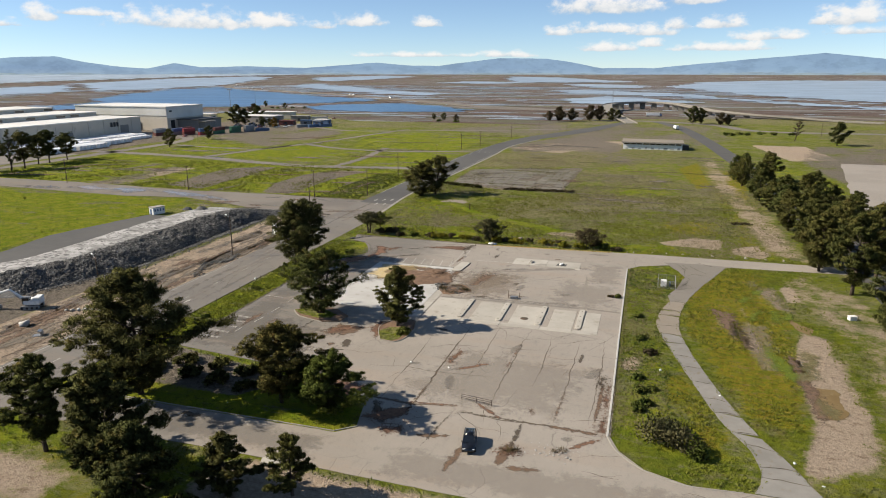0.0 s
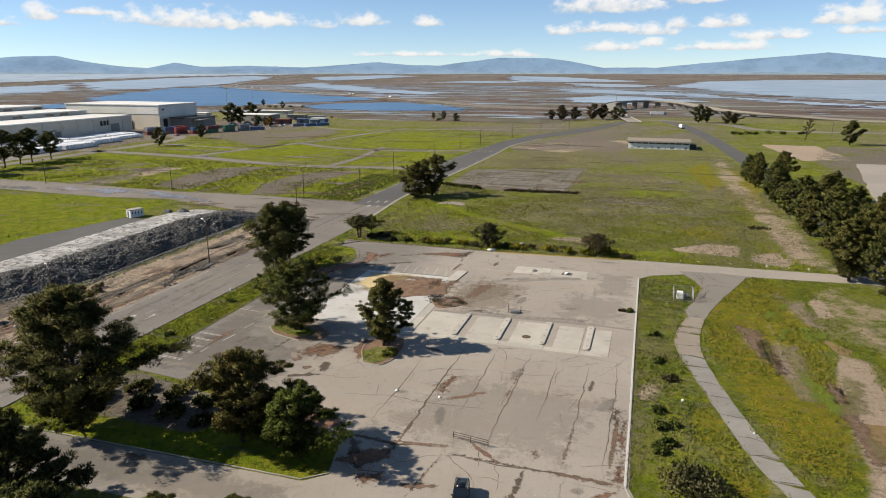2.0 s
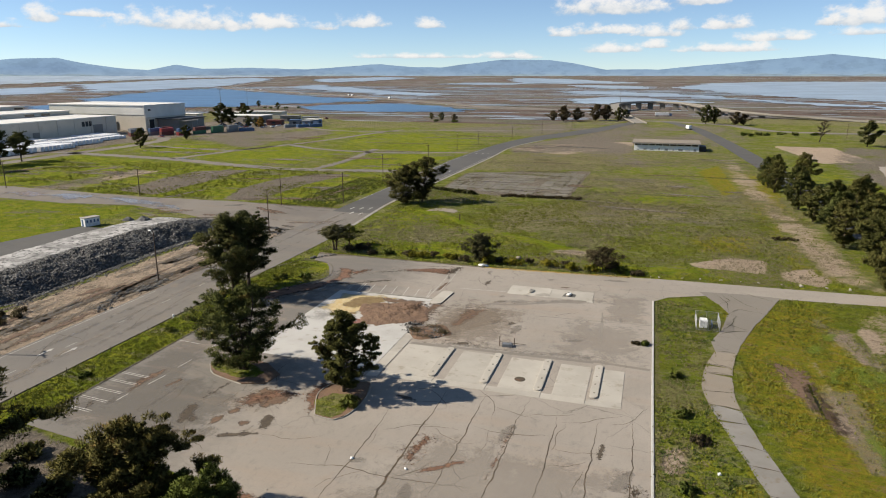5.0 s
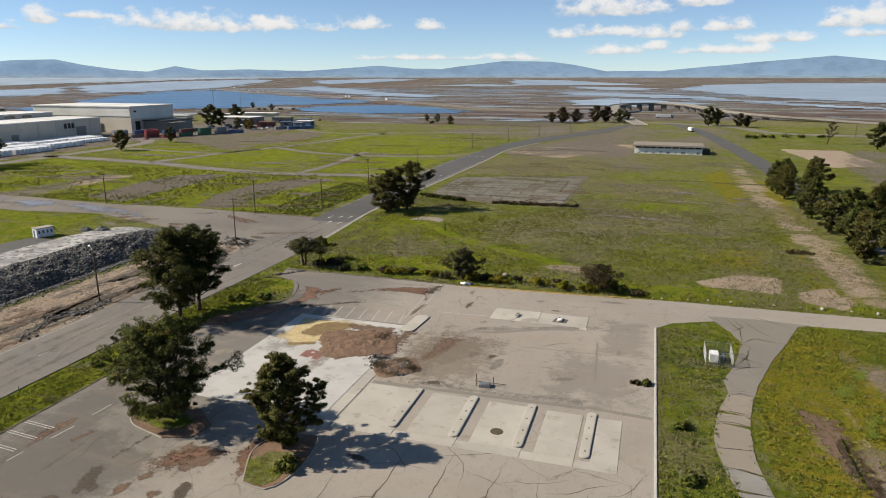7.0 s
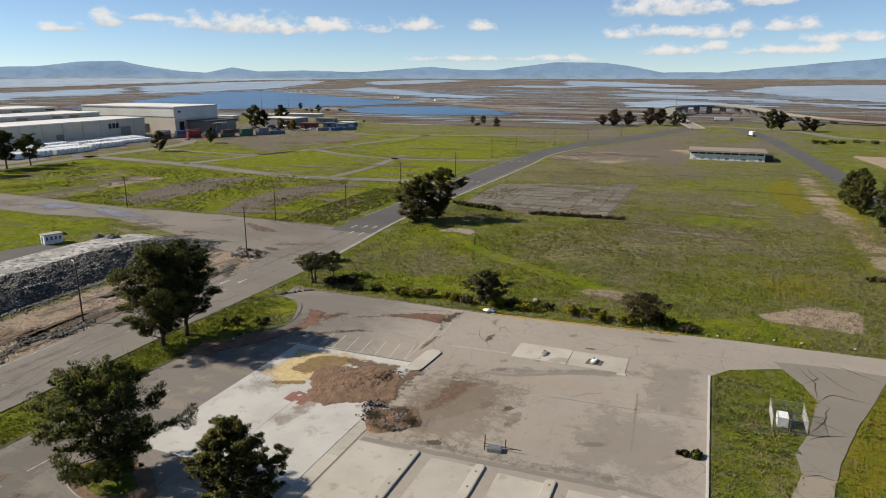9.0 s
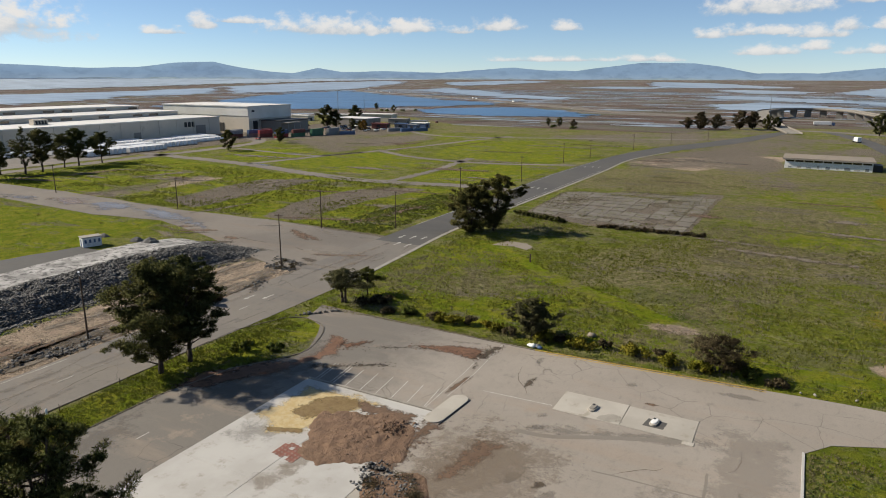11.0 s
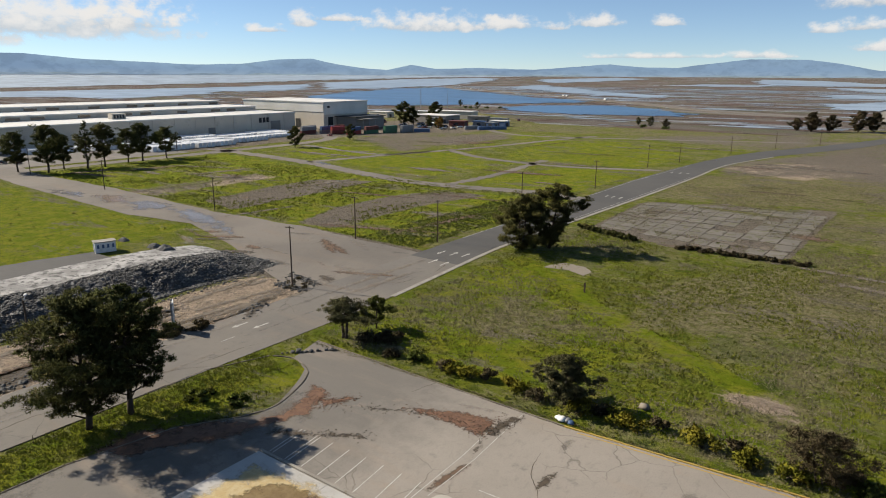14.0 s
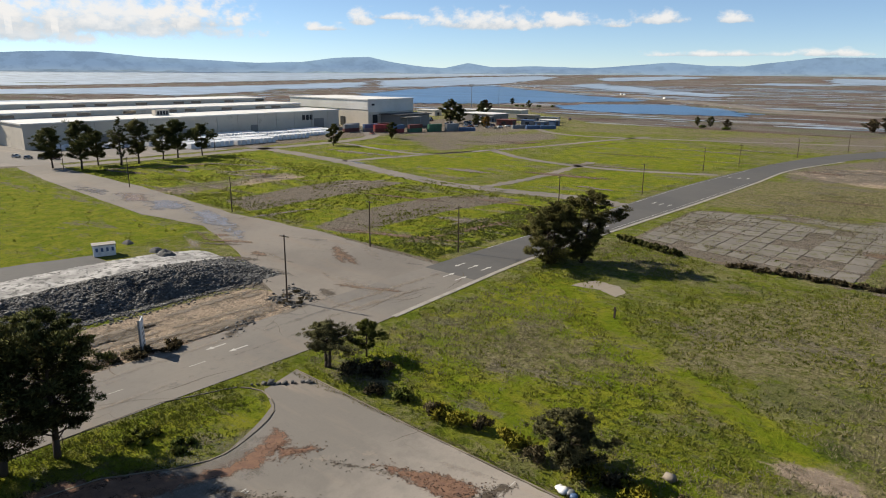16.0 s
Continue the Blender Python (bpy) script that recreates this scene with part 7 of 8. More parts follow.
v[:, 2] = np.maximum(v[:, 2], 0.02)
tagged(new("edge_grass", leaf_mesh("edge_grass", v, f, M["grass"])), "grass growing over the footpath's edges", "grass", "", "stuff")
places = np.array([(-2.55 + random.gauss(0.35, 0.2), 88 + 87 * k / 420, 0.08) for k in range(420)] + [(-82.2 + random.gauss(-0.1, 0.15), 100 + 62 * k / 260, 0.08) for k in range(260)] + [(-86 + 78 * k / 420, 189.4 + 0.022 * (78 * k / 420 - 40) + random.gauss(0.2, 0.2), 0.08) for k in range(420)])
v, f = tufts(np.random.default_rng(15), places, np.full(len(places), 0.28), 6, 0.10, 0.5, 1.2, 2.4)
v[:, 2] = np.maximum(v[:, 2], 0.02)
tagged(new("kerb_weeds", leaf_mesh("kerb_weeds", v, f, M["straw"])), "dry weeds along the kerbs", "weeds", "", "stuff")


# ---- broken concrete and works ----
def rubble_height(X, Y):
    """Section across the broken slab: a dark face to the east, a crushed flat behind it."""
    Y = np.asarray(Y, float)
    edge = -128.0 + 3.0 * (fractal(Y, 0 * Y, 0.05, 3) - 0.5) + 2.0 * np.clip((Y - 195) / 20, 0, 1) - 8 * np.clip((136 - Y) / 20, 0, 1)
    d = edge - X
    face = np.clip(d / 8.0, 0, 1) ** 0.75 * 2.9
    back = np.clip((d - 10) / 8, 0, 1) * -1.5
    wall = np.clip((d - 30) / 4, 0, 1) * -1.2
    ends = np.clip((217 - Y) / 16, 0, 1) * np.clip((Y - 108) / 8, 0, 1)
    lump = (fractal(X, Y, 0.16, 5) - 0.5) * 2.2 + (fractal(X, Y, 0.6, 6) - 0.5) * 1.3
    rough = np.clip(d / 3, 0, 1) * np.clip((19 - d) / 5, 0.16, 1)
    return (face + back + wall) * ends + lump * rough * ends - 0.15 + 0.1 * ends


xs, ys = np.arange(-168, -122, 0.45), np.arange(82, 222, 0.45)
X, Y = np.meshgrid(xs, ys)
Z = rubble_height(X, Y)
ids = np.arange(X.size).reshape(X.shape)
q = np.stack([ids[:-1, :-1], ids[:-1, 1:], ids[1:, 1:], ids[1:, :-1]], -1).reshape(-1, 4)
kept = (X + 1.5 * (fractal(X, Y, 0.2, 4) - 0.5) > -161.5)[:-1, :-1].reshape(-1)
crush = (X + 128.0 + 8 * np.clip((136 - Y) / 20, 0, 1) + 9 * (fractal(X, Y, 0.15, 8) - 0.5) < -15)[:-1, :-1].reshape(-1)
bank = tagged(new("rubble_bank", leaf_mesh("rubble_bank", np.stack([X, Y, Z], -1).reshape(-1, 3), q[~crush & kept], M["rubble"])), "long bank of dark broken concrete with a pale crushed top", "rubble bank", "", "structure")
top = part("crushed_top", (np.stack([X, Y, Z], -1).reshape(-1, 3), q[crush & kept].tolist()), M["crushed"], bank, "pale crushed concrete top")
rng = np.random.default_rng(21)
n = 30000
py = rng.uniform(112, 217, n)
px = -126.5 - 8 * np.clip((136 - py) / 20, 0, 1) - 20 * rng.random(n) ** 1.3
rocks("rubble", np.stack([px, py, rubble_height(px, py) + 0.08], 1), 22, "rock", "grey broken concrete lumps on the bank", "rubble", size=(0.07, 0.30))
n = 700
px, py = rng.uniform(-160, -140, n), rng.uniform(90, 215, n)
rocks("crushed_lumps", np.stack([px, py, rubble_height(px, py) + 0.03], 1), 23, "crushed", "pale concrete lumps on the crushed top", "rubble", size=(0.05, 0.15))
n = 1600
py = rng.uniform(112, 212, n)
px = -127.0 - 8 * np.clip((136 - py) / 20, 0, 1) + 3.4 * rng.random(n) ** 2
rocks("loose_stones", np.stack([px, py, np.full(n, 0.08)], 1), 24, "rock", "loose stones at the foot of the bank", "stones", size=(0.06, 0.24))
for k, (x, y, s) in enumerate(((-156.5, 206, 2.6), (-163.5, 207.5, 1.6))):
    heap("concrete_block", x, y, s, s * 0.8, s * 0.8, 50 + k, "rubble", "large broken concrete block on the rubble", "concrete block", 0.3, 0.8)
for k in range(9):
    bush("brush_pile", -121.5 + rr.uniform(-2.5, 2), 119 + k * 1.5, 1.5, 1.4, 600 + k, "pile of dead brown brush beside the rubble", "brush", 6, 70, 0.2, "brush piles")
heads = [(-117.5 + 0.9 * k * (1 + 0.1 * k), 106.5 + 0.55 * k, 0.2) for k in range(7)]
for k, (x, y, z) in enumerate(heads):
    rocks("stone_block", [(x, y, 0.25)], 700 + k, "pad", "pale broken stone on the dirt", "stone", "", (0.5, 0.7))
rocks("stone_block", [(-118.6, 97.0, 0.4)], 720, "pad", "pale broken block on the dirt", "stone", "", (0.9, 1.0))

ex = thing("excavator", (-126.2, 106.0, 0.05), "white and grey tracked excavator by the rubble", "excavator", turn=205)
for y in (-1.25, 1.25):
    bm = bmesh.new()
    loop = [(1.9, 0.3), (1.6, 0.0), (-1.6, 0.0), (-1.9, 0.3), (-1.9, 0.6), (-1.6, 0.9), (1.6, 0.9), (1.9, 0.6)]
    lo, hi = [bm.verts.new((x, y - 0.3, z)) for x, z in loop], [bm.verts.new((x, y + 0.3, z)) for x, z in loop]
    bm.faces.new(lo), bm.faces.new(hi[::-1])
    for k in range(8):
        bm.faces.new((lo[k], hi[k], hi[(k + 1) % 8], lo[(k + 1) % 8]))
    tr_ = part("track", bm, M["grey"], ex, "dusty steel track")
    for x in (-1.5, -0.5, 0.5, 1.5):
        part("wheel", tube(bmesh.new(), (x, y - 0.33, 0.42), (x, y + 0.33, 0.42), 0.28, 0.28, 10), M["rubber"], tr_)
part("house", boxes(((3.4, 2.6, 1.1), (-0.4, 0, 1.05), 0, 0.12), ((1.4, 2.5, 0.5), (-1.4, 0, 2.15), 0, 0.1)), M["white"], ex, "white engine housing")
part("cab", boxes(((1.6, 1.0, 1.7), (0.7, 0.75, 1.15), 0, 0.1)), M["grey"], ex, "grey cab")
part("window", boxes(((1.3, 1.04, 0.8), (0.75, 0.75, 1.85), 0, 0.02), ((1.64, 0.8, 0.8), (0.7, 0.75, 1.85), 0, 0.02)), M["glass"], ex)
bm = bmesh.new()
for a, b, w in (((1.2, -0.2, 1.7), (4.2, -0.2, 4.3), 0.3), ((4.2, -0.2, 4.3), (6.6, -0.2, 3.6), 0.26)):
    tube(bm, a, b, w, w * 0.8, 6)
part("boom", bm, M["white"], ex, "white boom")
part("stick", tube(bmesh.new(), (6.6, -0.2, 3.7), (7.1, -0.2, 0.9), 0.24, 0.2, 6), M["white"], ex)
part("bucket", boxes(((1.0, 1.2, 0.9), (6.9, -0.2, 0.05), 0, 0.15)), M["grey"], ex, "grey steel bucket")
part("cylinder", tube(bmesh.new(), (1.6, -0.2, 1.4), (3.4, -0.2, 3.2), 0.1), M["steel"], ex)

hut = thing("site_hut", (-169.2, 198.0, 0.05), "small white and blue site hut with a flat roof", "hut", turn=72)
part("body", boxes(((4.6, 2.6, 2.5), (0, 0, 0), 0, 0.03)), M["white"], hut, "white walls")
part("roof", boxes(((5.0, 3.0, 0.22), (0, 0, 2.5), 0, 0.03)), M["kerb"], hut, "grey flat roof")
for x in (-1.6, -0.5, 0.6, 1.7):
    part("window", boxes(((0.5, 0.05, 0.9), (x, -1.31, 1.1))), M["blue"], hut, "blue-grey panel")
part("door", boxes(((0.06, 0.9, 2.0), (-2.31, 0.2, 0.05))), M["blue"], hut, "blue door")
heap("dark_boulder", -176, 206.5, 1.5, 1.0, 0.9, 61, "rubble", "dark lump of broken concrete on the grass edge", "boulder", 0.2)

sg = thing("street_sign", (-109.3, 178.6, 0.03), "tall narrow white sign board on two posts", "sign", turn=146)
part("board", boxes(((2.4, 0.18, 4.6), (0, 0, 0.5), 0, 0.03)), M["white"], sg, "white weathered board")
for x in (-1.05, 1.05):
    part("post", boxes(((0.14, 0.3, 5.2), (x, 0.2, -0.1))), M["grey"], sg)
for k in range(4):
    part("bar", boxes(((1.5, 0.03, 0.28), (0.1, -0.1, 1.2 + 0.75 * k))), M["grey"], sg, "faded grey lettering bar")


# ---- poles, fence posts, car ----
def pole(x, y, h, label, lamp=False, turn=0.0, arms=1, group=""):
    top = thing("street_lamp" if lamp else "utility_pole", (x, y, 0), label, "street lamp" if lamp else "utility pole", group, turn)
    part("pole", tube(bmesh.new(), (0, 0, -0.3), (0.05, 0, h), 0.17, 0.11, 8), M["wood"], top, "weathered wooden pole")
    for k in range(arms):
        arm = part("crossarm", boxes(((2.2, 0.12, 0.14), (0, 0.12, h - 0.45 - 0.9 * k))), M["wood"], top)
        for x_ in (-0.95, -0.4, 0.4, 0.95):
            part("insulator", tube(bmesh.new(), (x_, 0.12, h - 0.31 - 0.9 * k), (x_, 0.12, h - 0.12 - 0.9 * k), 0.05, 0.04, 6), M["steel"], arm)
    if lamp:
        part("arm", tube(bmesh.new(), (0, 0, h - 0.5), (1.9, 0, h + 0.1), 0.05, 0.04, 6), M["steel"], top)
        lamp_ = part("lamp_head", boxes(((0.9, 0.34, 0.16), (2.2, 0, h + 0.05), 0, 0.05)), M["white"], top, "pale lamp head")
        part("lens", boxes(((0.6, 0.26, 0.04), (2.25, 0, h + 0.005))), M["lamp_white"], lamp_)
    return top


pole(-112.0, 206.8, 12.6, "tall brown wooden pole with a crossarm at the junction", arms=1, turn=10)
pole(-109.8, 156.6, 11.2, "wooden pole with a street lamp arm beside the road", True, 150, 0)
pole(-113.8, 112.5, 11.0, "wooden pole with a street lamp arm by the dirt yard", True, 150, 1)
WEST = [(-129.9, 244.2, 11.3), (-110.8, 254.7, 11), (-191.4, 244.8, 10.6), (-118.8, 312, 11), (-113, 357.8, 10.9), (-119, 431, 10.5), (-113, 459, 10), (-102, 514, 10), (-319, 244.3, 11), (-257, 243.8, 11), (-345, 330, 11), (-88, 560, 10), (-70, 600, 10), (130, 600, 11)]
for k, (x, y, h) in enumerate(WEST):
    pole(x, y, h, "slim wooden utility pole at the edge of the plots", turn=90 * (k % 2), group="utility poles along the plots")
mast = thing("lattice_mast", (-545, 800, 0), "tall thin steel mast by the pond", "mast")
part("shaft", tube(bmesh.new(), (0, 0, 0), (0, 0, 27), 0.5, 0.3, 6), M["steel"], mast)
part("platform", boxes(((7, 1.5, 1.2), (0, 0, 26))), M["grey"], mast)
mast = thing("radio_mast", (-525, 830, 0), "thin radio mast behind the sheds", "mast")
part("shaft", tube(bmesh.new(), (0, 0, 0), (0, 0, 26), 0.35, 0.12, 6), M["steel"], mast)
mast = thing("flag_mast", (-40, 745, 0), "tall thin steel pole by the junction", "mast")
part("shaft", tube(bmesh.new(), (0, 0, 0), (0, 0, 30), 0.3, 0.15, 6), M["steel"], mast)
for k, y in enumerate((84, 94, 103, 112, 121, 130, 139, 148, 160)):
    post = thing("verge_post", (-90.0, y, 0.02), "short thin fence post on the verge", "post", "posts along the verge")
    part("stake", tube(bmesh.new(), (0, 0, 0), (0.03, 0, 1.1), 0.045, 0.04, 6), M["wood"], post)
hyd = thing("hydrant", (-90.6, 137.6, 0.02), "white fire hydrant on the verge", "hydrant")
part("barrel", tube(tube(bmesh.new(), (0, 0, 0), (0, 0, 0.65), 0.14, 0.13, 10), (0, 0, 0.65), (0, 0, 0.82), 0.16, 0.05, 10), M["white"], hyd)
part("outlet", tube(bmesh.new(), (-0.24, 0, 0.5), (0.24, 0, 0.5), 0.07, 0.07, 8), M["white"], hyd)

random.seed(31)
for k in range(12):
    t = k / 11
    x, y = -86.9 + 5.4 * t, 183.0 + 5.6 * t + random.uniform(-0.4, 0.4)
    rocks("boulder", [(x, y, 0.2)], 800 + k, "rubble", "dark boulder blocking the old entrance", "boulder", "", (0.36, 0.5))["group"] = "boulders across the entrance"
for k, (x, y) in enumerate([(-3.7, 192.2), (-1.9, 192.4), (7.1, 193.9), (11.4, 194.2), (15.6, 194.3), (19.3, 194.5), (24, 194.6), (28, 194.8), (33, 195), (37.5, 195.1), (3.2, 193.3)]):
    rocks("stone", [(x, y, 0.2)], 830 + k, "concrete", "pale stone at the edge of the lane", "stone", "", (0.26, 0.42))["group"] = "stones along the lane"
rocks("boulder", [(-35.8, 199.2, 0.25)], 845, "dust", "large grey boulder in the field", "boulder", "", (0.9, 1.0))
bag = thing("rubbish_heap", (-42.9, 189.9, 0.05), "heap of white and dark rubbish bags beside the kerb", "rubbish")
for k, (x, y, s, m) in enumerate(((0, 0, 0.6, "white"), (0.7, 0.2, 0.5, "grey"), (-0.6, 0.2, 0.45, "white"), (1.3, -0.1, 0.45, "blue"), (0.4, 0.5, 0.45, "dark"))):
    bm = bmesh.new()
    bmesh.ops.create_icosphere(bm, subdivisions=2, radius=s)
    for vv in bm.verts:
        vv.co = Vector((vv.co.x, vv.co.y, vv.co.z * 0.6 + 0.4 * s)) * (1 + 0.25 * noise.noise(vv.co * 3 + Vector((k, 0, 0))))
    part("bag", bm, M[m], bag, smooth=True).location = (x, y, 0)
bx = thing("white_box", (43.2, 150.2, 0), "white rectangular utility box under the pines", "box")
part("body", boxes(((1.5, 1.0, 0.85), (0, 0, 0), 20, 0.05)), M["white"], bx)
part("lid", boxes(((1.6, 1.1, 0.08), (0, 0, 0.85), 20, 0.03)), M["white"], bx)
for k, (x, y) in enumerate(((21.5, 88.2), (4.8, 113.0), (24.0, 83.6), (-30.5, 103.2), (-37.5, 103.4), (13.8, 105.8))):
    rocks("paper_scrap", [(x, y, 0.12)], 860 + k, "white", "scrap of white rubbish on the ground", "rubbish", "", (0.16, 0.26))
bm = bmesh.new()
gate = thing("barrier_gate", (-22.7, 92.2, 0.06), "low dark steel barrier standing on the asphalt", "barrier", turn=-9)
for x in (-2.5, 0, 2.5):
    part("post", tube(bmesh.new(), (x, 0, 0), (x, 0, 1.0), 0.05, 0.05, 6), M["dark_rust"], gate)
for z in (0.35, 0.65, 0.97):
    part("rail", tube(bmesh.new(), (-2.6, 0, z), (2.6, 0, z), 0.04, 0.04, 6), M["dark_rust"], gate)
fr = thing("broken_fence", (-32.8, 80.6, 0.06), "bent leaning piece of rusty fence", "fence", turn=12)
for x in (-1.2, 0, 1.2):
    part("post", tube(bmesh.new(), (x, 0, 0), (x + 0.3, 0.2, 0.95), 0.04, 0.04, 6), M["dark_rust"], fr)
part("rail", tube(bmesh.new(), (-0.9, 0.2, 0.9), (1.5, 0.25, 0.85), 0.035, 0.035, 6), M["dark_rust"], fr)
part("rail", tube(bmesh.new(), (-1.1, 0.1, 0.45), (1.4, 0.1, 0.45), 0.035, 0.035, 6), M["dark_rust"], fr)
pts = [(x + 1.2 * rng.normal(), y + 0.9 * rng.normal(), 0.08) for x, y in [(-11 + 4 * t, 81 + 1.0 * t) for t in rng.random(60)]]
rocks("scattered_debris", pts, 25, "pad", "scattered pale debris on the asphalt", "debris", size=(0.04, 0.2))
v, f = tufts(np.random.default_rng(6), [(-15.6 + 1.4 * t, 80.2 + 0.4 * t, 0.12) for t in np.linspace(0, 1, 4)] + [(-9, 81.8, 0.12), (-8.2, 82.4, 0.12)], [0.7] * 6, 40, 0.09, 0.4, 0.2, 8)
tagged(new("dead_twigs", leaf_mesh("dead_twigs", v, f, M["brush"])), "dead twigs among the debris", "twigs", "", "stuff")


def car(x, y, z, turn, paint, label, name="car", van=False):
    """A car pointing along its own +y, from side profiles, with glass, wheels and lamps."""
    top = thing(name, (x, y, z), label, "car" if not van else "van", turn=turn)
    L, W = 4.75, 1.88
    side = [(-2.36, 0.55, 0.90), (-2.30, 0.95, 0.95), (-1.9, 1.02, 0.97), (1.2, 1.02, 1.0), (2.1, 0.92, 0.97), (2.36, 0.72, 0.88), (2.38, 0.42, 0.86), (-2.36, 0.38, 0.88)]
    bm = bmesh.new()
    lo = [bm.verts.new((-W / 2 * w, yy, zz)) for yy, zz, w in side]
    hi = [bm.verts.new((W / 2 * w, yy, zz)) for yy, zz, w in side]
    bm.faces.new(lo), bm.faces.new(hi[::-1])
    for k in range(len(side)):
        bm.faces.new((lo[k], hi[k], hi[(k + 1) % len(side)], lo[(k + 1) % len(side)]))
    bmesh.ops.bevel(bm, geom=list(bm.edges), offset=0.06, segments=2, affect="EDGES")
    body = part("body", bm, paint, top, smooth=True)
    roof = [(-2.2 if not van else -2.3, 1.0, 0.90), (-1.95, 1.62, 0.74), (-1.6, 1.70, 0.74), (0.15, 1.68, 0.74), (0.95, 1.05, 0.86)]
    bm = bmesh.new()
    lo = [bm.verts.new((-W / 2 * w, yy, zz)) for yy, zz, w in roof]
    hi = [bm.verts.new((W / 2 * w, yy, zz)) for yy, zz, w in roof]
    bm.faces.new(lo), bm.faces.new(hi[::-1])
    for k in range(len(roof)):
        bm.faces.new((lo[k], hi[k], hi[(k + 1) % len(roof)], lo[(k + 1) % len(roof)]))
    part("window", bm, M["glass"], body, "dark glass")
    part("roof", boxes(((1.36, 1.75, 0.06), (0, -0.75, 1.68), 0, 0.025)), paint, body, smooth=True)
    for s in (-1, 1):
        part("pillar", tube(bmesh.new(), (s * 0.80, 0.92, 1.05), (s * 0.68, 0.15, 1.69), 0.04, 0.04, 6), paint, body)
        part("pillar", tube(bmesh.new(), (s * 0.83, -2.15, 1.02), (s * 0.68, -1.9, 1.68), 0.06, 0.05, 6), paint, body)
        part("mirror", boxes(((0.2, 0.1, 0.15), (s * 1.0, 0.75, 1.02), 0, 0.03)), paint, body)
        part("headlight", boxes(((0.36, 0.2, 0.14), (s * 0.66, 2.2, 0.70), 0, 0.03)), M["lamp_white"], body)
        part("tail_light", boxes(((0.22, 0.12, 0.3), (s * 0.72, -2.3, 0.78), 0, 0.03)), M["lamp_red"], body)
        part("roof_rail", boxes(((0.04, 1.7, 0.05), (s * 0.62, -0.8, 1.75))), M["steel"], body)
        for yy in (-1.4, 1.42):
            wh = part("wheel", tube(bmesh.new(), (s * 0.72, yy, 0.35), (s * 0.95, yy, 0.35), 0.35, 0.35, 18), M["rubber"], top)
            part("rim", tube(bmesh.new(), (s * 0.9, yy, 0.35), (s * 0.96, yy, 0.35), 0.22, 0.2, 12), M["steel"], wh)
    part("bumper", boxes(((1.7, 0.14, 0.22), (0, 2.3, 0.36), 0, 0.05)), M["rubber"], body)
    part("bumper", boxes(((1.7, 0.14, 0.22), (0, -2.32, 0.4), 0, 0.05)), M["rubber"], body)
    part("number_plate", boxes(((0.5, 0.02, 0.11), (0, -2.42, 0.66))), M["white"], body, "plain white plate")
    return top


car(-20.6, 79.9, 0.065, 191, M["black"], "black sport utility car standing alone on the asphalt")
for k, (x, y, turn, m, lab) in enumerate(((51.8, 371, 4, "white", "white car driving on the side road"), (49.0, 392, 5, "white", "white pickup car on the side road"), (-372, 248, 40, "grey", "grey car parked beside the warehouse"), (-366, 252, 40, "black", "dark car parked beside the warehouse"), (-382, 246, 40, "white", "white car parked beside the warehouse"), (-360, 256, 40, "rust_red", "dark red car parked beside the warehouse"), (-352, 452, 80, "red", "red car parked near the containers"))):
    car(x, y, 0.07, turn, M[m], lab)
tr_ = thing("box_truck", (22, 642, 0.08), "white box truck at the junction", "truck", turn=20)
part("box", boxes(((2.5, 6, 2.8), (0, -0.5, 0.9), 0, 0.1)), M["white"], tr_)
part("cab", boxes(((2.3, 2.0, 2.1), (0, 3.6, 0.6), 0, 0.2)), M["grey"], tr_)
for y in (-3, 3.4):
    part("wheel", tube(bmesh.new(), (-1.4, y, 0.5), (1.4, y, 0.5), 0.5, 0.5, 12), M["rubber"], tr_)


# ---- buildings ----
def walls(x0, y0, x1, y1, h0, h1=None, t=0.4):
    """Four thick walls; h1: height at the west side."""
    h1 = h1 or h0
    bm = bmesh.new()
    for size, at in (((t, y1 - y0, h0), (x1 - t / 2, (y0 + y1) / 2, 0)), ((t, y1 - y0, h1), (x0 + t / 2, (y0 + y1) / 2, 0)), ((x1 - x0 - 2 * t, t, min(h0, h1)), ((x0 + x1) / 2, y0 + t / 2, 0)), ((x1 - x0 - 2 * t, t, min(h0, h1)), ((x0 + x1) / 2, y1 - t / 2, 0))):
        box(bm, size, at)
    return bm


wh = thing("warehouse", (0, 0, 0), "long cream warehouse with three stepped white roofs", "warehouse")
BAYS = [(-453, -412, 259.5, 474, 13.0), (-495, -453.3, 256, 470, 16.4), (-537, -495.3, 256, 466, 19.6)]
for k, (x0, x1, y0, y1, h) in enumerate(BAYS):
    part("wall", walls(x0, y0, x1, y1, h), M["cream"], wh)
    bm = bmesh.new()
    box(bm, (x1 - x0 + 0.6, y1 - y0 + 1.2, 0.7), ((x0 + x1) / 2 + 0.3, (y0 + y1) / 2, h + 0.02))
    part("roof", bm, M["white_roof"], wh, "white standing-seam roof")
    if k:
        for j in range(int((y1 - y0) / 14)):
            if (j * 7 + k) % 5 < 3:
                part("clerestory_window", boxes(((0.2, 8, 1.5), (x1 + 0.05, y0 + 9 + 14 * j, h - 2.2))), M["glass"], wh)
for j in range(14):
    part("pilaster", boxes(((0.35, 0.7, 12.9), (-411.85, 266 + 15.2 * j, 0))), M["cream"], wh)
for y, w, h in ((455, 9, 8), (300, 6, 6), (350, 6, 6), (400, 6, 6)):
    part("roller_door", boxes(((0.3, w, h), (-411.9, y, 0))), M["grey_wall"], wh, "grey roller door")
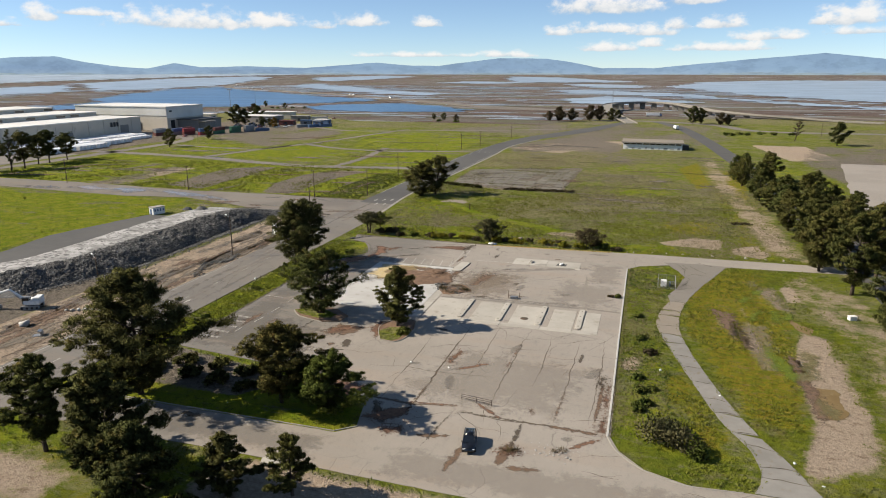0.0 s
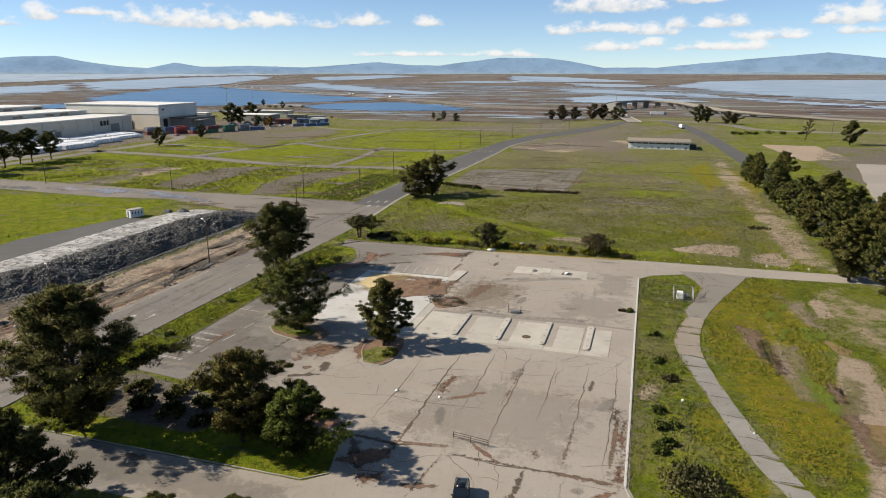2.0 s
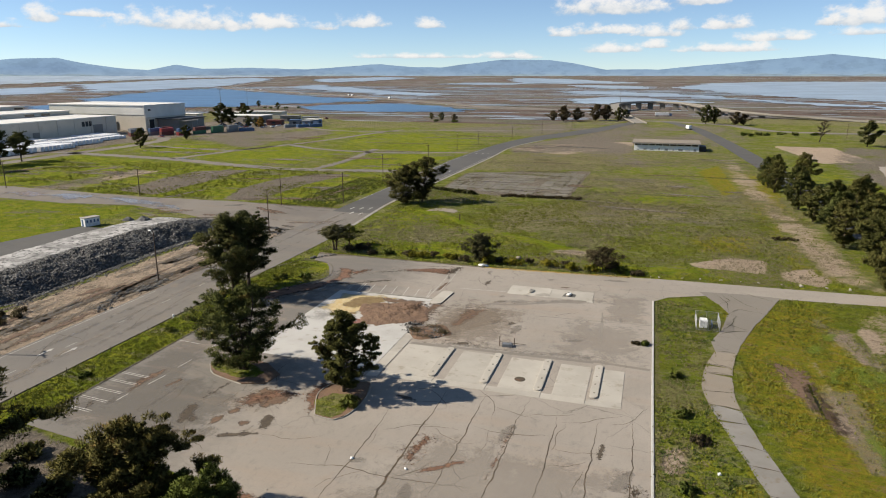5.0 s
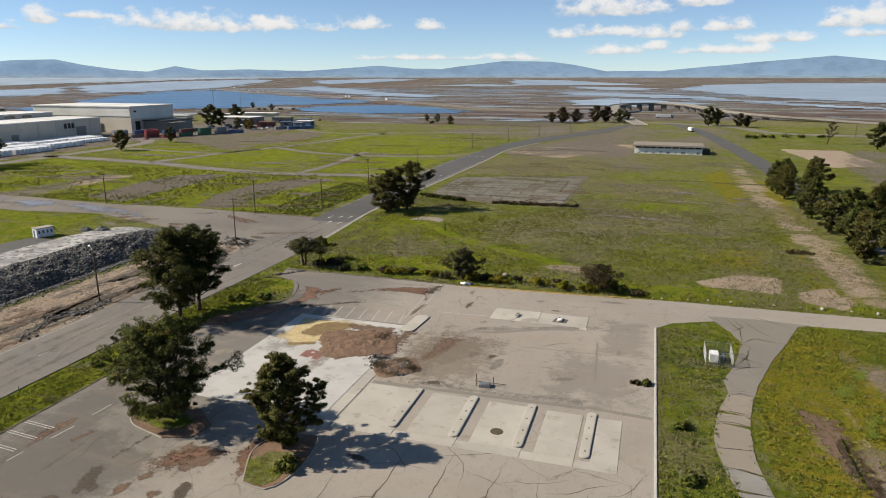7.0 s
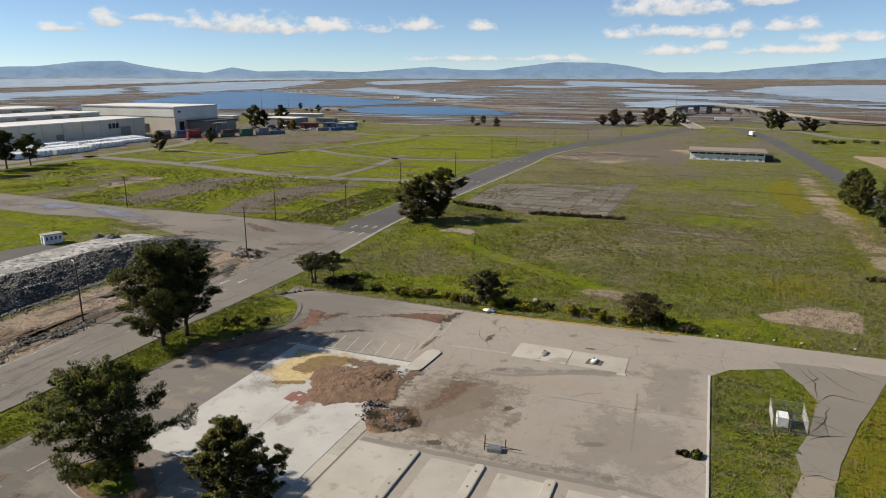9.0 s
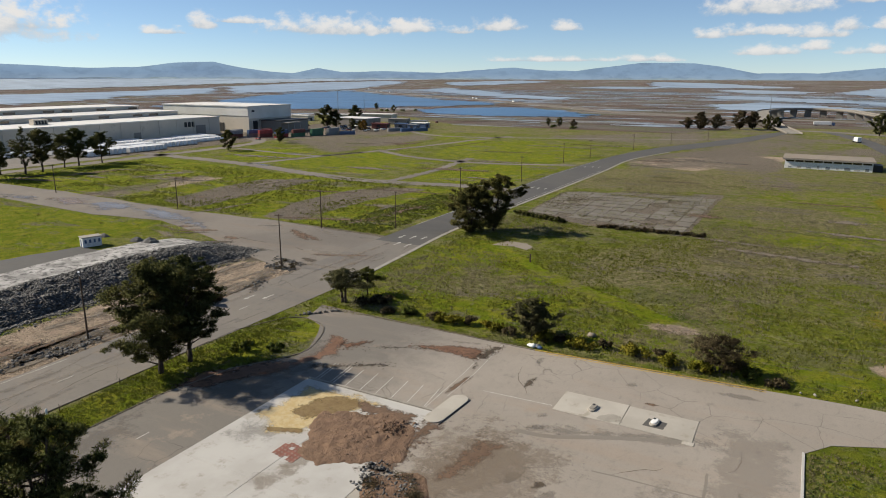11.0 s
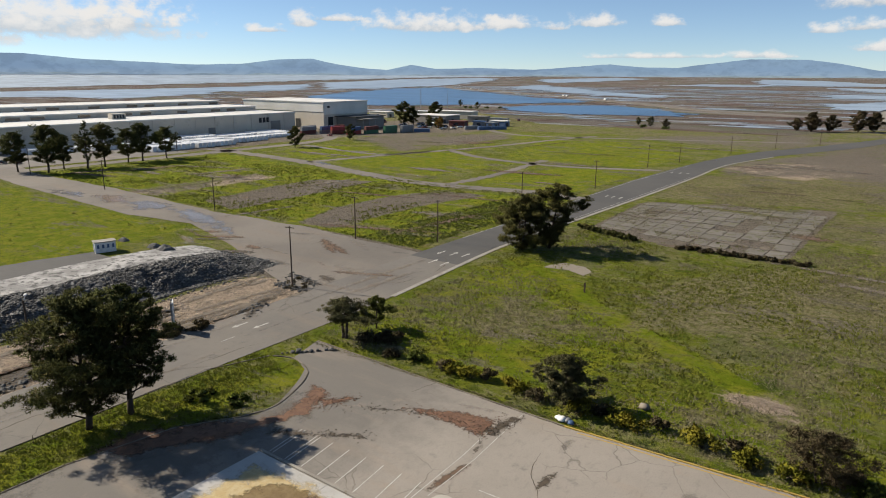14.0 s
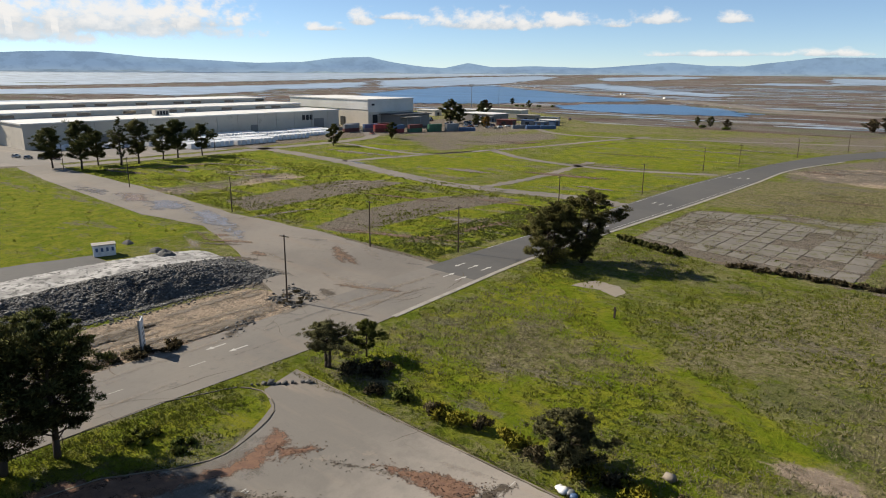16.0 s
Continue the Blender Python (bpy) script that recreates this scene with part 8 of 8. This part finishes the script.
for k in range(3):
    part("number_bar", boxes(((0.15, 2.4, 3.6), (-411.75, 441 + 3.4 * k, 7.2))), M["dark"], wh, "plain dark bar where the number stands")
part("roof_hut", boxes(((5, 9, 3.5), (-432, 345, 13.6))), M["cream"], wh)
for j in range(4):
    part("hut_louvre", boxes(((0.2, 1.2, 2.2), (-429.4, 342.2 + 1.9 * j, 14.2))), M["dark"], wh)
part("south_wing", walls(-537, 240, -470, 255.6, 9), M["cream"], wh)
part("south_wing_roof", boxes(((68, 16.5, 0.6), (-503.5, 247.6, 9.02))), M["white_roof"], wh)
part("tower", boxes(((7, 9, 25), (-541, 262, 0), 0, 0.1)), M["cream"], wh, "cream tower block")
bs = thing("blue_shed", (0, 0, 0), "long low shed with a dark blue roof", "shed")
part("wall", walls(-640, 280, -580, 480, 12), M["cream"], bs)
part("roof", boxes(((62, 202, 1.2), (-610, 380, 12.02))), M["blue"], bs, "dark blue roof")

hg = thing("hangar", (0, 0, 0), "tall cream hangar with a flat white roof", "hangar")
part("wall", walls(-500, 495, -402, 545, 20), M["cream"], hg)
part("roof", boxes(((99.5, 51.5, 0.8), (-451, 520, 20.02))), M["white_roof"], hg, "white flat roof")
part("band", boxes(((0.3, 50, 9), (-401.85, 520, 10.9)), ((97.8, 0.3, 7), (-451, 494.85, 12.9))), M["pale_wall"], hg, "paler upper cladding")
part("door", boxes(((0.3, 5, 9), (-401.8, 502, 0))), M["dark"], hg, "dark open doorway")
part("side_door", boxes(((5, 0.3, 7), (-432, 494.8, 0))), M["dark"], hg, "dark doorway")
part("sign", boxes(((0.2, 3, 1.4), (-401.6, 500, 16))), M["dark"], hg, "small dark sign")
an = thing("annex", (0, 0, 0), "low brown annex with a dark canopy roof", "annex")
part("wall", walls(-401.2, 508, -380, 541, 9.0), M["grey_wall"], an)
part("roof", boxes(((23, 36, 0.6), (-390.2, 524.5, 9.05))), M["dark"], an, "dark flat roof")
part("canopy", boxes(((7, 16, 0.5), (-376.4, 516, 7.6))), M["grey_wall"], an)
for y in (509, 516, 523):
    part("canopy_post", tube(bmesh.new(), (-373.2, y, 0), (-373.2, y, 7.6), 0.15), M["steel"], an)

box_ = thing("shipping_container", (0, 0, 0), "shipping container in the works yard", "container", "shipping containers")
proto_c = {}
CONT = [(-384, 462, "rust_red", 84), (-377, 455, "rust_red", 84), (-371, 468, "grey", 86), (-362, 470, "rust_red", 84), (-350, 474, "red", 86), (-345, 487, "green", 84), (-338, 500, "green", 84), (-332, 512, "grey", 86), (-372, 480, "red", 84), (-324, 520, "blue", 30), (-300, 570, "blue", 60), (-310, 566, "grey", 60), (-292, 578, "blue", 50)]
bpy.data.objects.remove(box_)
for x, y, m, turn, zc in [(*c_, 0.05) for c_ in CONT] + [(c_[0] + 0.3, c_[1], CONT[(k_ * 5 + 2) % 13][2], c_[3], 2.7) for k_, c_ in enumerate(CONT[:9])]:
    c = thing("shipping_container", (x, y, zc), {"rust_red": "faded brown-red", "red": "bright red", "green": "green", "grey": "grey", "blue": "blue"}[m] + " shipping container on the gravel yard", "container", "shipping containers", turn)
    half = [(-6.05 + 0.3 * j, 1.22 if (j // 2) % 2 else 1.14) for j in range(41)]
    slab("body", half + [(a_, -b_) for a_, b_ in half[::-1]], 2.6, 2.6, M[m], c, bevel=False)
    part("door", boxes(((0.06, 2.2, 2.3), (6.1, 0, 0.15))), M[m], c)
    for yy in (-0.6, 0.6):
        part("lock_rod", tube(bmesh.new(), (6.16, yy, 0.2), (6.16, yy, 2.4), 0.03, 0.03, 5), M["steel"], c)
stack = thing("wrapped_stack", (-370, 352, 0.05), "long stack wrapped in white plastic beside the warehouse", "wrapped stack", "white wrapped stacks")
for j in range(9):
    part("bale", boxes(((6.6, 2.6, 2.4), (0, 3.0 * j, 0), 0, 0.2)), M["wrap"], stack)
k = 0
for i in range(6):
    for j in range(4):
        x, y = -403 + 9.0 * i + 4 * j * 0, 338 + 28.5 * j - 3.0 * i
        if (i > 3 and j == 3) or (x, y) == (-370, 352) or (i == 5 and j > 1):
            continue
        copy_thing(stack, pose(x, y, 0.05, 0, 0, random.uniform(-2, 2)) @ Matrix.Diagonal((1, 1, random.uniform(0.8, 1.25), 1)))
for i in range(9):
    copy_thing(stack, pose(-400 + 2 * i, 268 + 7.5 * i, 0.05, 0, 0, 2) @ Matrix.Diagonal((1.3, 0.23, 1.1, 1)))

fb_ = thing("low_building", (0, 0, 0), "derelict low building with a pale wall and flat roof", "building")
part("wall", walls(-16.5, 467, 21, 487, 4.6), M["white"], fb_, "peeling white wall")
part("roof", boxes(((39.5, 22, 0.5), (2.2, 477, 4.62))), M["dust"], fb_, "brown-grey flat roof")
part("fascia", boxes(((39.6, 0.3, 0.5), (2.2, 465.9, 4.3))), M["grey_wall"], fb_, "grey-brown fascia board")
for k in range(9):
    part("opening", boxes(((3.6, 0.2, 0.8), (-14.2 + 4.1 * k, 466.95, 3.3))), M["glass"], fb_, "dark clerestory opening")
    part("stain", boxes(((random.uniform(0.8, 2.6), 0.06, random.uniform(0.5, 1.4)), (-14 + 4.1 * k, 466.97, 0.3))), M["pad" if k % 2 else "grey"], fb_, "faded grey patch of paint")
part("side_shed", boxes(((4, 8, 3.2), (23.2, 474, 0), 0, 0.05)), M["dark"], fb_, "dark open lean-to")

for k, (x, y, sx, sy, h, m, r_) in enumerate(((-385, 620, 36, 22, 6, "grey_wall", "white_roof"), (-338, 588, 14, 8, 4, "rust_red", "rust_red"), (-322, 596, 10, 7, 4, "grey", "blue"), (-306, 590, 8, 6, 4, "blue", "grey"), (-352, 640, 18, 10, 5, "grey_wall", "grey_wall"), (-430, 660, 30, 12, 6, "cream", "white_roof"), (-470, 640, 24, 10, 5, "cream", "white_roof"), (-400, 668, 46, 14, 7, "cream", "white_roof"), (-330, 640, 16, 8, 4, "cream", "grey"), (-312, 612, 14, 8, 4, "blue", "white_roof"), (-372, 606, 12, 7, 4, "grey", "grey"))):
    sh = thing("shed", (x, y, 0), "low flat-roofed shed in the works yard" if k else "long grey shed with a white roof in the works yard", "shed", "", 8 * (k % 3))
    part("wall", walls(-sx / 2, -sy / 2, sx / 2, sy / 2, h), M[m], sh)
    part("roof", boxes(((sx + 1, sy + 1, 0.5), (0, 0, h + 0.02))), M[r_], sh)
    part("door", boxes(((0.2, 3, 3), (sx / 2 + 0.05, 0, 0)), ((3, 0.2, 3), (0, -sy / 2 - 0.05, 0))), M["dark"], sh)
random.seed(9)
for k in range(60):
    x, y = random.uniform(-440, -300), random.uniform(545, 690)
    if k >= 26:
        x, y = random.uniform(-378, -315), random.uniform(548, 600)
    m = random.choice(("white", "grey", "blue", "rust_red", "black"))
    v_ = thing("parked_vehicle", (x, y, 0.02), "small vehicle parked in the works yard", "vehicle", "vehicles in the works yard", random.uniform(0, 180))
    part("body", boxes(((1.9, 4.6, 0.8), (0, 0, 0.35), 0, 0.12)), M[m], v_)
    part("cabin", boxes(((1.7, 2.4, 0.7), (0, -0.3, 1.12), 0, 0.15, 0.85)), M["glass"], v_)
    for yy in (-1.4, 1.4):
        part("wheel", tube(bmesh.new(), (-0.95, yy, 0.34), (0.95, yy, 0.34), 0.34, 0.34, 10), M["rubber"], v_)

# viaduct ramp at the junction
ramp = thing("viaduct", (0, 0, 0), "curved concrete viaduct ramp on columns", "viaduct")
line = curve_points([(-18, 700), (-34, 752), (-48, 812), (-54, 900), (-40, 962), (-8, 992), (24, 966), (50, 905), (75, 855), (112, 822), (147, 807), (220, 770)], 6)
v, f, nn = [], [], len(line)
for k, p in enumerate(line):
    d = (line[min(k + 1, nn - 1)] - line[max(k - 1, 0)]).normalized()
    s = Vector((-d.y, d.x, 0))
    zz = 8.6 * max(0.0, min(1, k / 24, (nn - 6 - k) / 40)) + 0.4
    for o, dz in ((-6, 0), (-6, 1.0), (-5.6, 1.0), (-5.6, 0.1), (5.6, 0.1), (5.6, 1.0), (6, 1.0), (6, 0), (5, -1.2), (-5, -1.2)):
        q_ = p + s * o
        v.append((q_.x, q_.y, zz + dz))
    if k:
        f += [(10 * k - 10 + j, 10 * k - 10 + (j + 1) % 10, 10 * k + (j + 1) % 10, 10 * k + j) for j in range(10)]
part("deck", (v, f), M["kerb"], ramp)
for k in range(10, nn - 8, 3):
    zz = 8.6 * max(0.0, min(1, k / 24, (nn - 6 - k) / 40))
    if zz < 3:
        continue
    part("column", boxes(((7, 1.4, zz - 0.9), (line[k].x, line[k].y, 0), 0)), M["kerb"], ramp, "grey concrete column")
setting("highway", ribbon([(-293, 968), (-180, 925), (-60, 905), (120, 880), (300, 825), (700, 730)], 20, 0.6, 0.6, 0, 15), M["road"], "highway embankment across the marsh", "road")
for k, (x, y) in enumerate(((60, 594), (64, 590), (70, 600), (75, 596), (88, 610), (96, 605), (110, 612), (150, 640), (205, 650), (-500, 846), (-512, 852), (-486, 862), (-470, 870), (-210, 672), (-190, 668))):
    bush("far_shrub", x, y, 3.2, 2.8, 900 + k, "dark green shrub by the far road", "leaf", 5, 30, 0.8, "shrubs by the far road")
random.seed(14)
for k in range(7):
    t = random.uniform(0.15, 0.9)
    i = int(t * 5)
    cp = [(-254, 1000), (-443, 1190), (-687, 1425), (-1000, 1670), (-1375, 2010), (-1697, 2693)]
    p = Vector((*cp[i], 0)).lerp(Vector((*cp[i + 1], 0)), t * 5 - i)
    v_ = thing("lorry", (p.x, p.y, 0.9), "white lorry on the causeway road", "lorry", "lorries on the causeway", 50)
    part("box", boxes(((2.4, 6, 2.2), (0, 0, 0.6), 0, 0.1)), M["white"], v_)
    part("cab", boxes(((2.3, 2.0, 1.9), (0, 4.1, 0.4), 0, 0.15)), M["grey"], v_)
    part("wheel", tube(bmesh.new(), (-1.2, -3, 0.5), (1.2, -3, 0.5), 0.5, 0.5, 10), M["rubber"], v_)

# road markings
def arrow(parent, x, y, turn, z=0.082, s=1.0):
    pts = [(-0.14, -1.7), (0.14, -1.7), (0.14, 0.5), (0.5, 0.5), (0, 1.7), (-0.5, 0.5), (-0.14, 0.5)]
    c, sn = math.cos(radians(turn)), math.sin(radians(turn))
    poly = [(x + s * (c * a - sn * b), y + s * (sn * a + c * b)) for a, b in pts]
    part("arrow", sheet(poly, z, 0.004), M["line"], parent, "worn white arrow")


arrow(road, -102.3, 186.4, 180), arrow(road, -99.2, 188.4, 180), arrow(road, -100.2, 117.6, 0), arrow(road, -96.8, 119.2, 0)
for x, y in ((-103.6, 246.6), (-100.4, 247.4), (-97.4, 248.2), (-100.4, 239.2), (-97.0, 239.0), (-103.4, 300), (-100.5, 301), (-98.0, 303), (-100.2, 292), (-97.0, 293), (-100.4, 345), (-97.6, 345), (-103.2, 346), (-104, 420), (-100.5, 421), (-97.5, 422)):
    arrow(road_far, x, y, 180 if x < -102 else 0, 0.087, 1.1)
for k in range(22):
    y = 60 + 6.0 * k
    if k % 2 == 0:
        mark(road, [(-98.6, y), (-98.6, y + 2.6)], 0.12, z=0.079)
mark(road, [(-105.2, 60), (-105.2, 150)], 0.12, z=0.079)
mark(road_far, [(-108.0, 262), (-108.0, 318), (-108.8, 385), (-105.4, 450)], 0.14, z=0.083)
mark(road_far, [(-96.2, 270), (-95.4, 304), (-94, 356), (-93.2, 411)], 0.14, z=0.083)
mark(lot, [(-40, 188.25), (-20, 189.55), (-8, 190.3)], 0.2, "yellow_line", 0.075, "worn yellow kerb line")
PUDDLES = [[(-249, 236), (-240, 242), (-223, 236), (-231, 230)], [(-226, 235), (-223, 242), (-211, 241.5), (-205, 237.5), (-212, 230)], [(-204, 237), (-196, 241), (-182, 238), (-171, 234), (-174, 230.5), (-186, 231)], [(-273, 232), (-255, 235), (-248, 230), (-264, 229)], [(-178, 231), (-172, 229), (-160, 228), (-166, 232)], [(-256, 348), (-246, 343), (-240, 345), (-250, 349)]]
for k, poly in enumerate(PUDDLES):
    stain("puddle", poly, 0.152 + 0.001 * k, "s_water" if k else "s_pool", "shallow rain puddle on the gravel road", "puddle", 4.0, 0.6)
setting("old_floor", sheet([(-78, 250.4), (-75.6, 256.6), (-70, 256), (-67.3, 253), (-67.5, 249.4), (-72, 251.5)], 0.05, 0.06, 0.5, 0.6, 6), M["dust"], "broken concrete floor remains in the grass", "concrete floor")
random.seed(44)
found = tagged(new("old_foundation"), "broken grey concrete floor slabs of a razed building in the grass", "foundation", "", "structure")
A_, B_, C_, D_ = (Vector(p) for p in ((-85.5, 297.5), (-87.5, 342), (-34, 361.5), (-35.5, 290)))
corner = lambda u, v: A_.lerp(D_, u).lerp(B_.lerp(C_, u), v)
for i in range(11):
    for j in range(9):
        if random.random() < 0.07 or (i, j) in ((8, 1), (8, 0), (9, 1), (6, 3)):
            continue
        gap_u, gap_v = random.uniform(0.001, 0.006), random.uniform(0.001, 0.007)
        loop = [corner((i + a) / 11 + b * gap_u, (j + c) / 9 + d * gap_v) for a, b, c, d in ((0, 1, 0, 1), (1, -1, 0, 1), (1, -1, 1, -1), (0, 1, 1, -1))]
        part("slab", sheet([(p.x, p.y) for p in loop], 0.085 + random.uniform(-0.015, 0.02), 0.12, 0.28, 1.0, 11 * i + j, 0.45), M["old_slab"], found)
marker = thing("marker_post", (-62.6, 239.2, 0), "short wooden marker post in the field", "post")
part("stake", boxes(((0.3, 0.3, 2.0), (0, 0, 0), 0, 0.03)), M["wood"], marker)

# heaved asphalt and dead brush along the dirt shoulder
g_ = np.random.default_rng(61)
HEAVED = [((-107.6, 137.1), (-111.6, 146.9), 90), ((-111.6, 146.9), (-108.1, 151.1), 90), ((-108.1, 151.1), (-109.0, 157.5), 90), ((-118.5, 211.8), (-108.6, 210.4), 150), ((-116, 206), (-108.5, 206.5), 120), ((-105, 190), (-108.5, 197), 50)]
for k, (a, b, n_) in enumerate(HEAVED):
    t = g_.random(n_)[:, None]
    p_ = np.array(a) * (1 - t) + np.array(b) * t + g_.normal(scale=0.75, size=(n_, 2))
    rocks("heaved_asphalt", np.concatenate([p_, np.full((n_, 1), 0.10)], 1), 880 + k, "rubble", "dark broken asphalt lumps heaved up along the shoulder", "rubble", size=(0.08, 0.4))
    stain("soil_smear", [(a[0] - 1.1, a[1]), (a[0] + 1.1, a[1] - 0.6), (b[0] + 1.1, b[1]), (b[0] - 1.1, b[1] + 0.6)], 0.145 + 0.001 * k, "s_dark", "dark soil in the broken asphalt", "dirt", 1.1, 0.35)
for k, (x, y) in enumerate(((-115, 210.5), (-113.6, 208.2), (-110.6, 209.6), (-111.2, 205.8), (-109.4, 207.4))):
    bush("brush_pile", x, y, 1.4, 0.7, 620 + k, "low pile of dead twigs round the wooden pole", "brush", 6, 60, 0.12, "brush piles at the pole")

# small things in the field and by the roads
for k, (x, y, r, h) in enumerate(((29.4, 240.2, 1.8, 0.8), (32.0, 241.6, 2.2, 1.0), (34.6, 240.8, 1.7, 0.8))):
    bush("brush_pile", x, y, r, h, 640 + k, "heap of dead brown brush on the bare strip", "brush", 8, 70, 0.2, "brush heaps on the bare strip")
block = thing("concrete_block", (-44.6, 68.2, 0), "low pale concrete block beside the access road", "concrete block", turn=20)
part("body", boxes(((2.6, 1.5, 0.45), (0, 0, 0), 0, 0.06)), M["concrete"], block)
bucket = thing("excavator_bucket", (-111.6, 93.9, 0.03), "grey steel excavator bucket lying on the dirt", "bucket", turn=35)
bm = bmesh.new()
profile = [(-0.8, 0.0), (0.5, 0.0), (0.9, 0.35), (0.75, 0.95), (0.1, 1.15), (0.0, 0.95), (0.5, 0.8), (0.6, 0.4), (0.35, 0.14), (-0.75, 0.12)]
lo, hi = [bm.verts.new((x, -0.7, z)) for x, z in profile], [bm.verts.new((x, 0.7, z)) for x, z in profile]
for k in range(len(profile)):
    bm.faces.new((lo[k], hi[k], hi[(k + 1) % len(profile)], lo[(k + 1) % len(profile)]))
bm.faces.new(lo), bm.faces.new(hi[::-1])
part("shell", bm, M["steel"], bucket)
for y in (-0.55, -0.18, 0.18, 0.55):
    part("tooth", boxes(((0.3, 0.12, 0.08), (-0.95, y, 0.02))), M["grey"], bucket)
trailer = thing("lorry_trailer", (1.5, 825.8, 0.1), "long white lorry trailer parked below the viaduct", "trailer", turn=8)
part("box", boxes(((15, 2.6, 2.9), (0, 0, 1.1), 0, 0.08)), M["white"], trailer)
part("cab", boxes(((2.4, 2.4, 2.6), (9.2, 0, 0.5), 0, 0.2)), M["blue"], trailer, "blue cab")
for x in (-6, -4.6, 6.5, 9.4):
    part("wheel", tube(bmesh.new(), (x, -1.3, 0.5), (x, 1.3, 0.5), 0.5, 0.5, 12), M["rubber"], trailer)
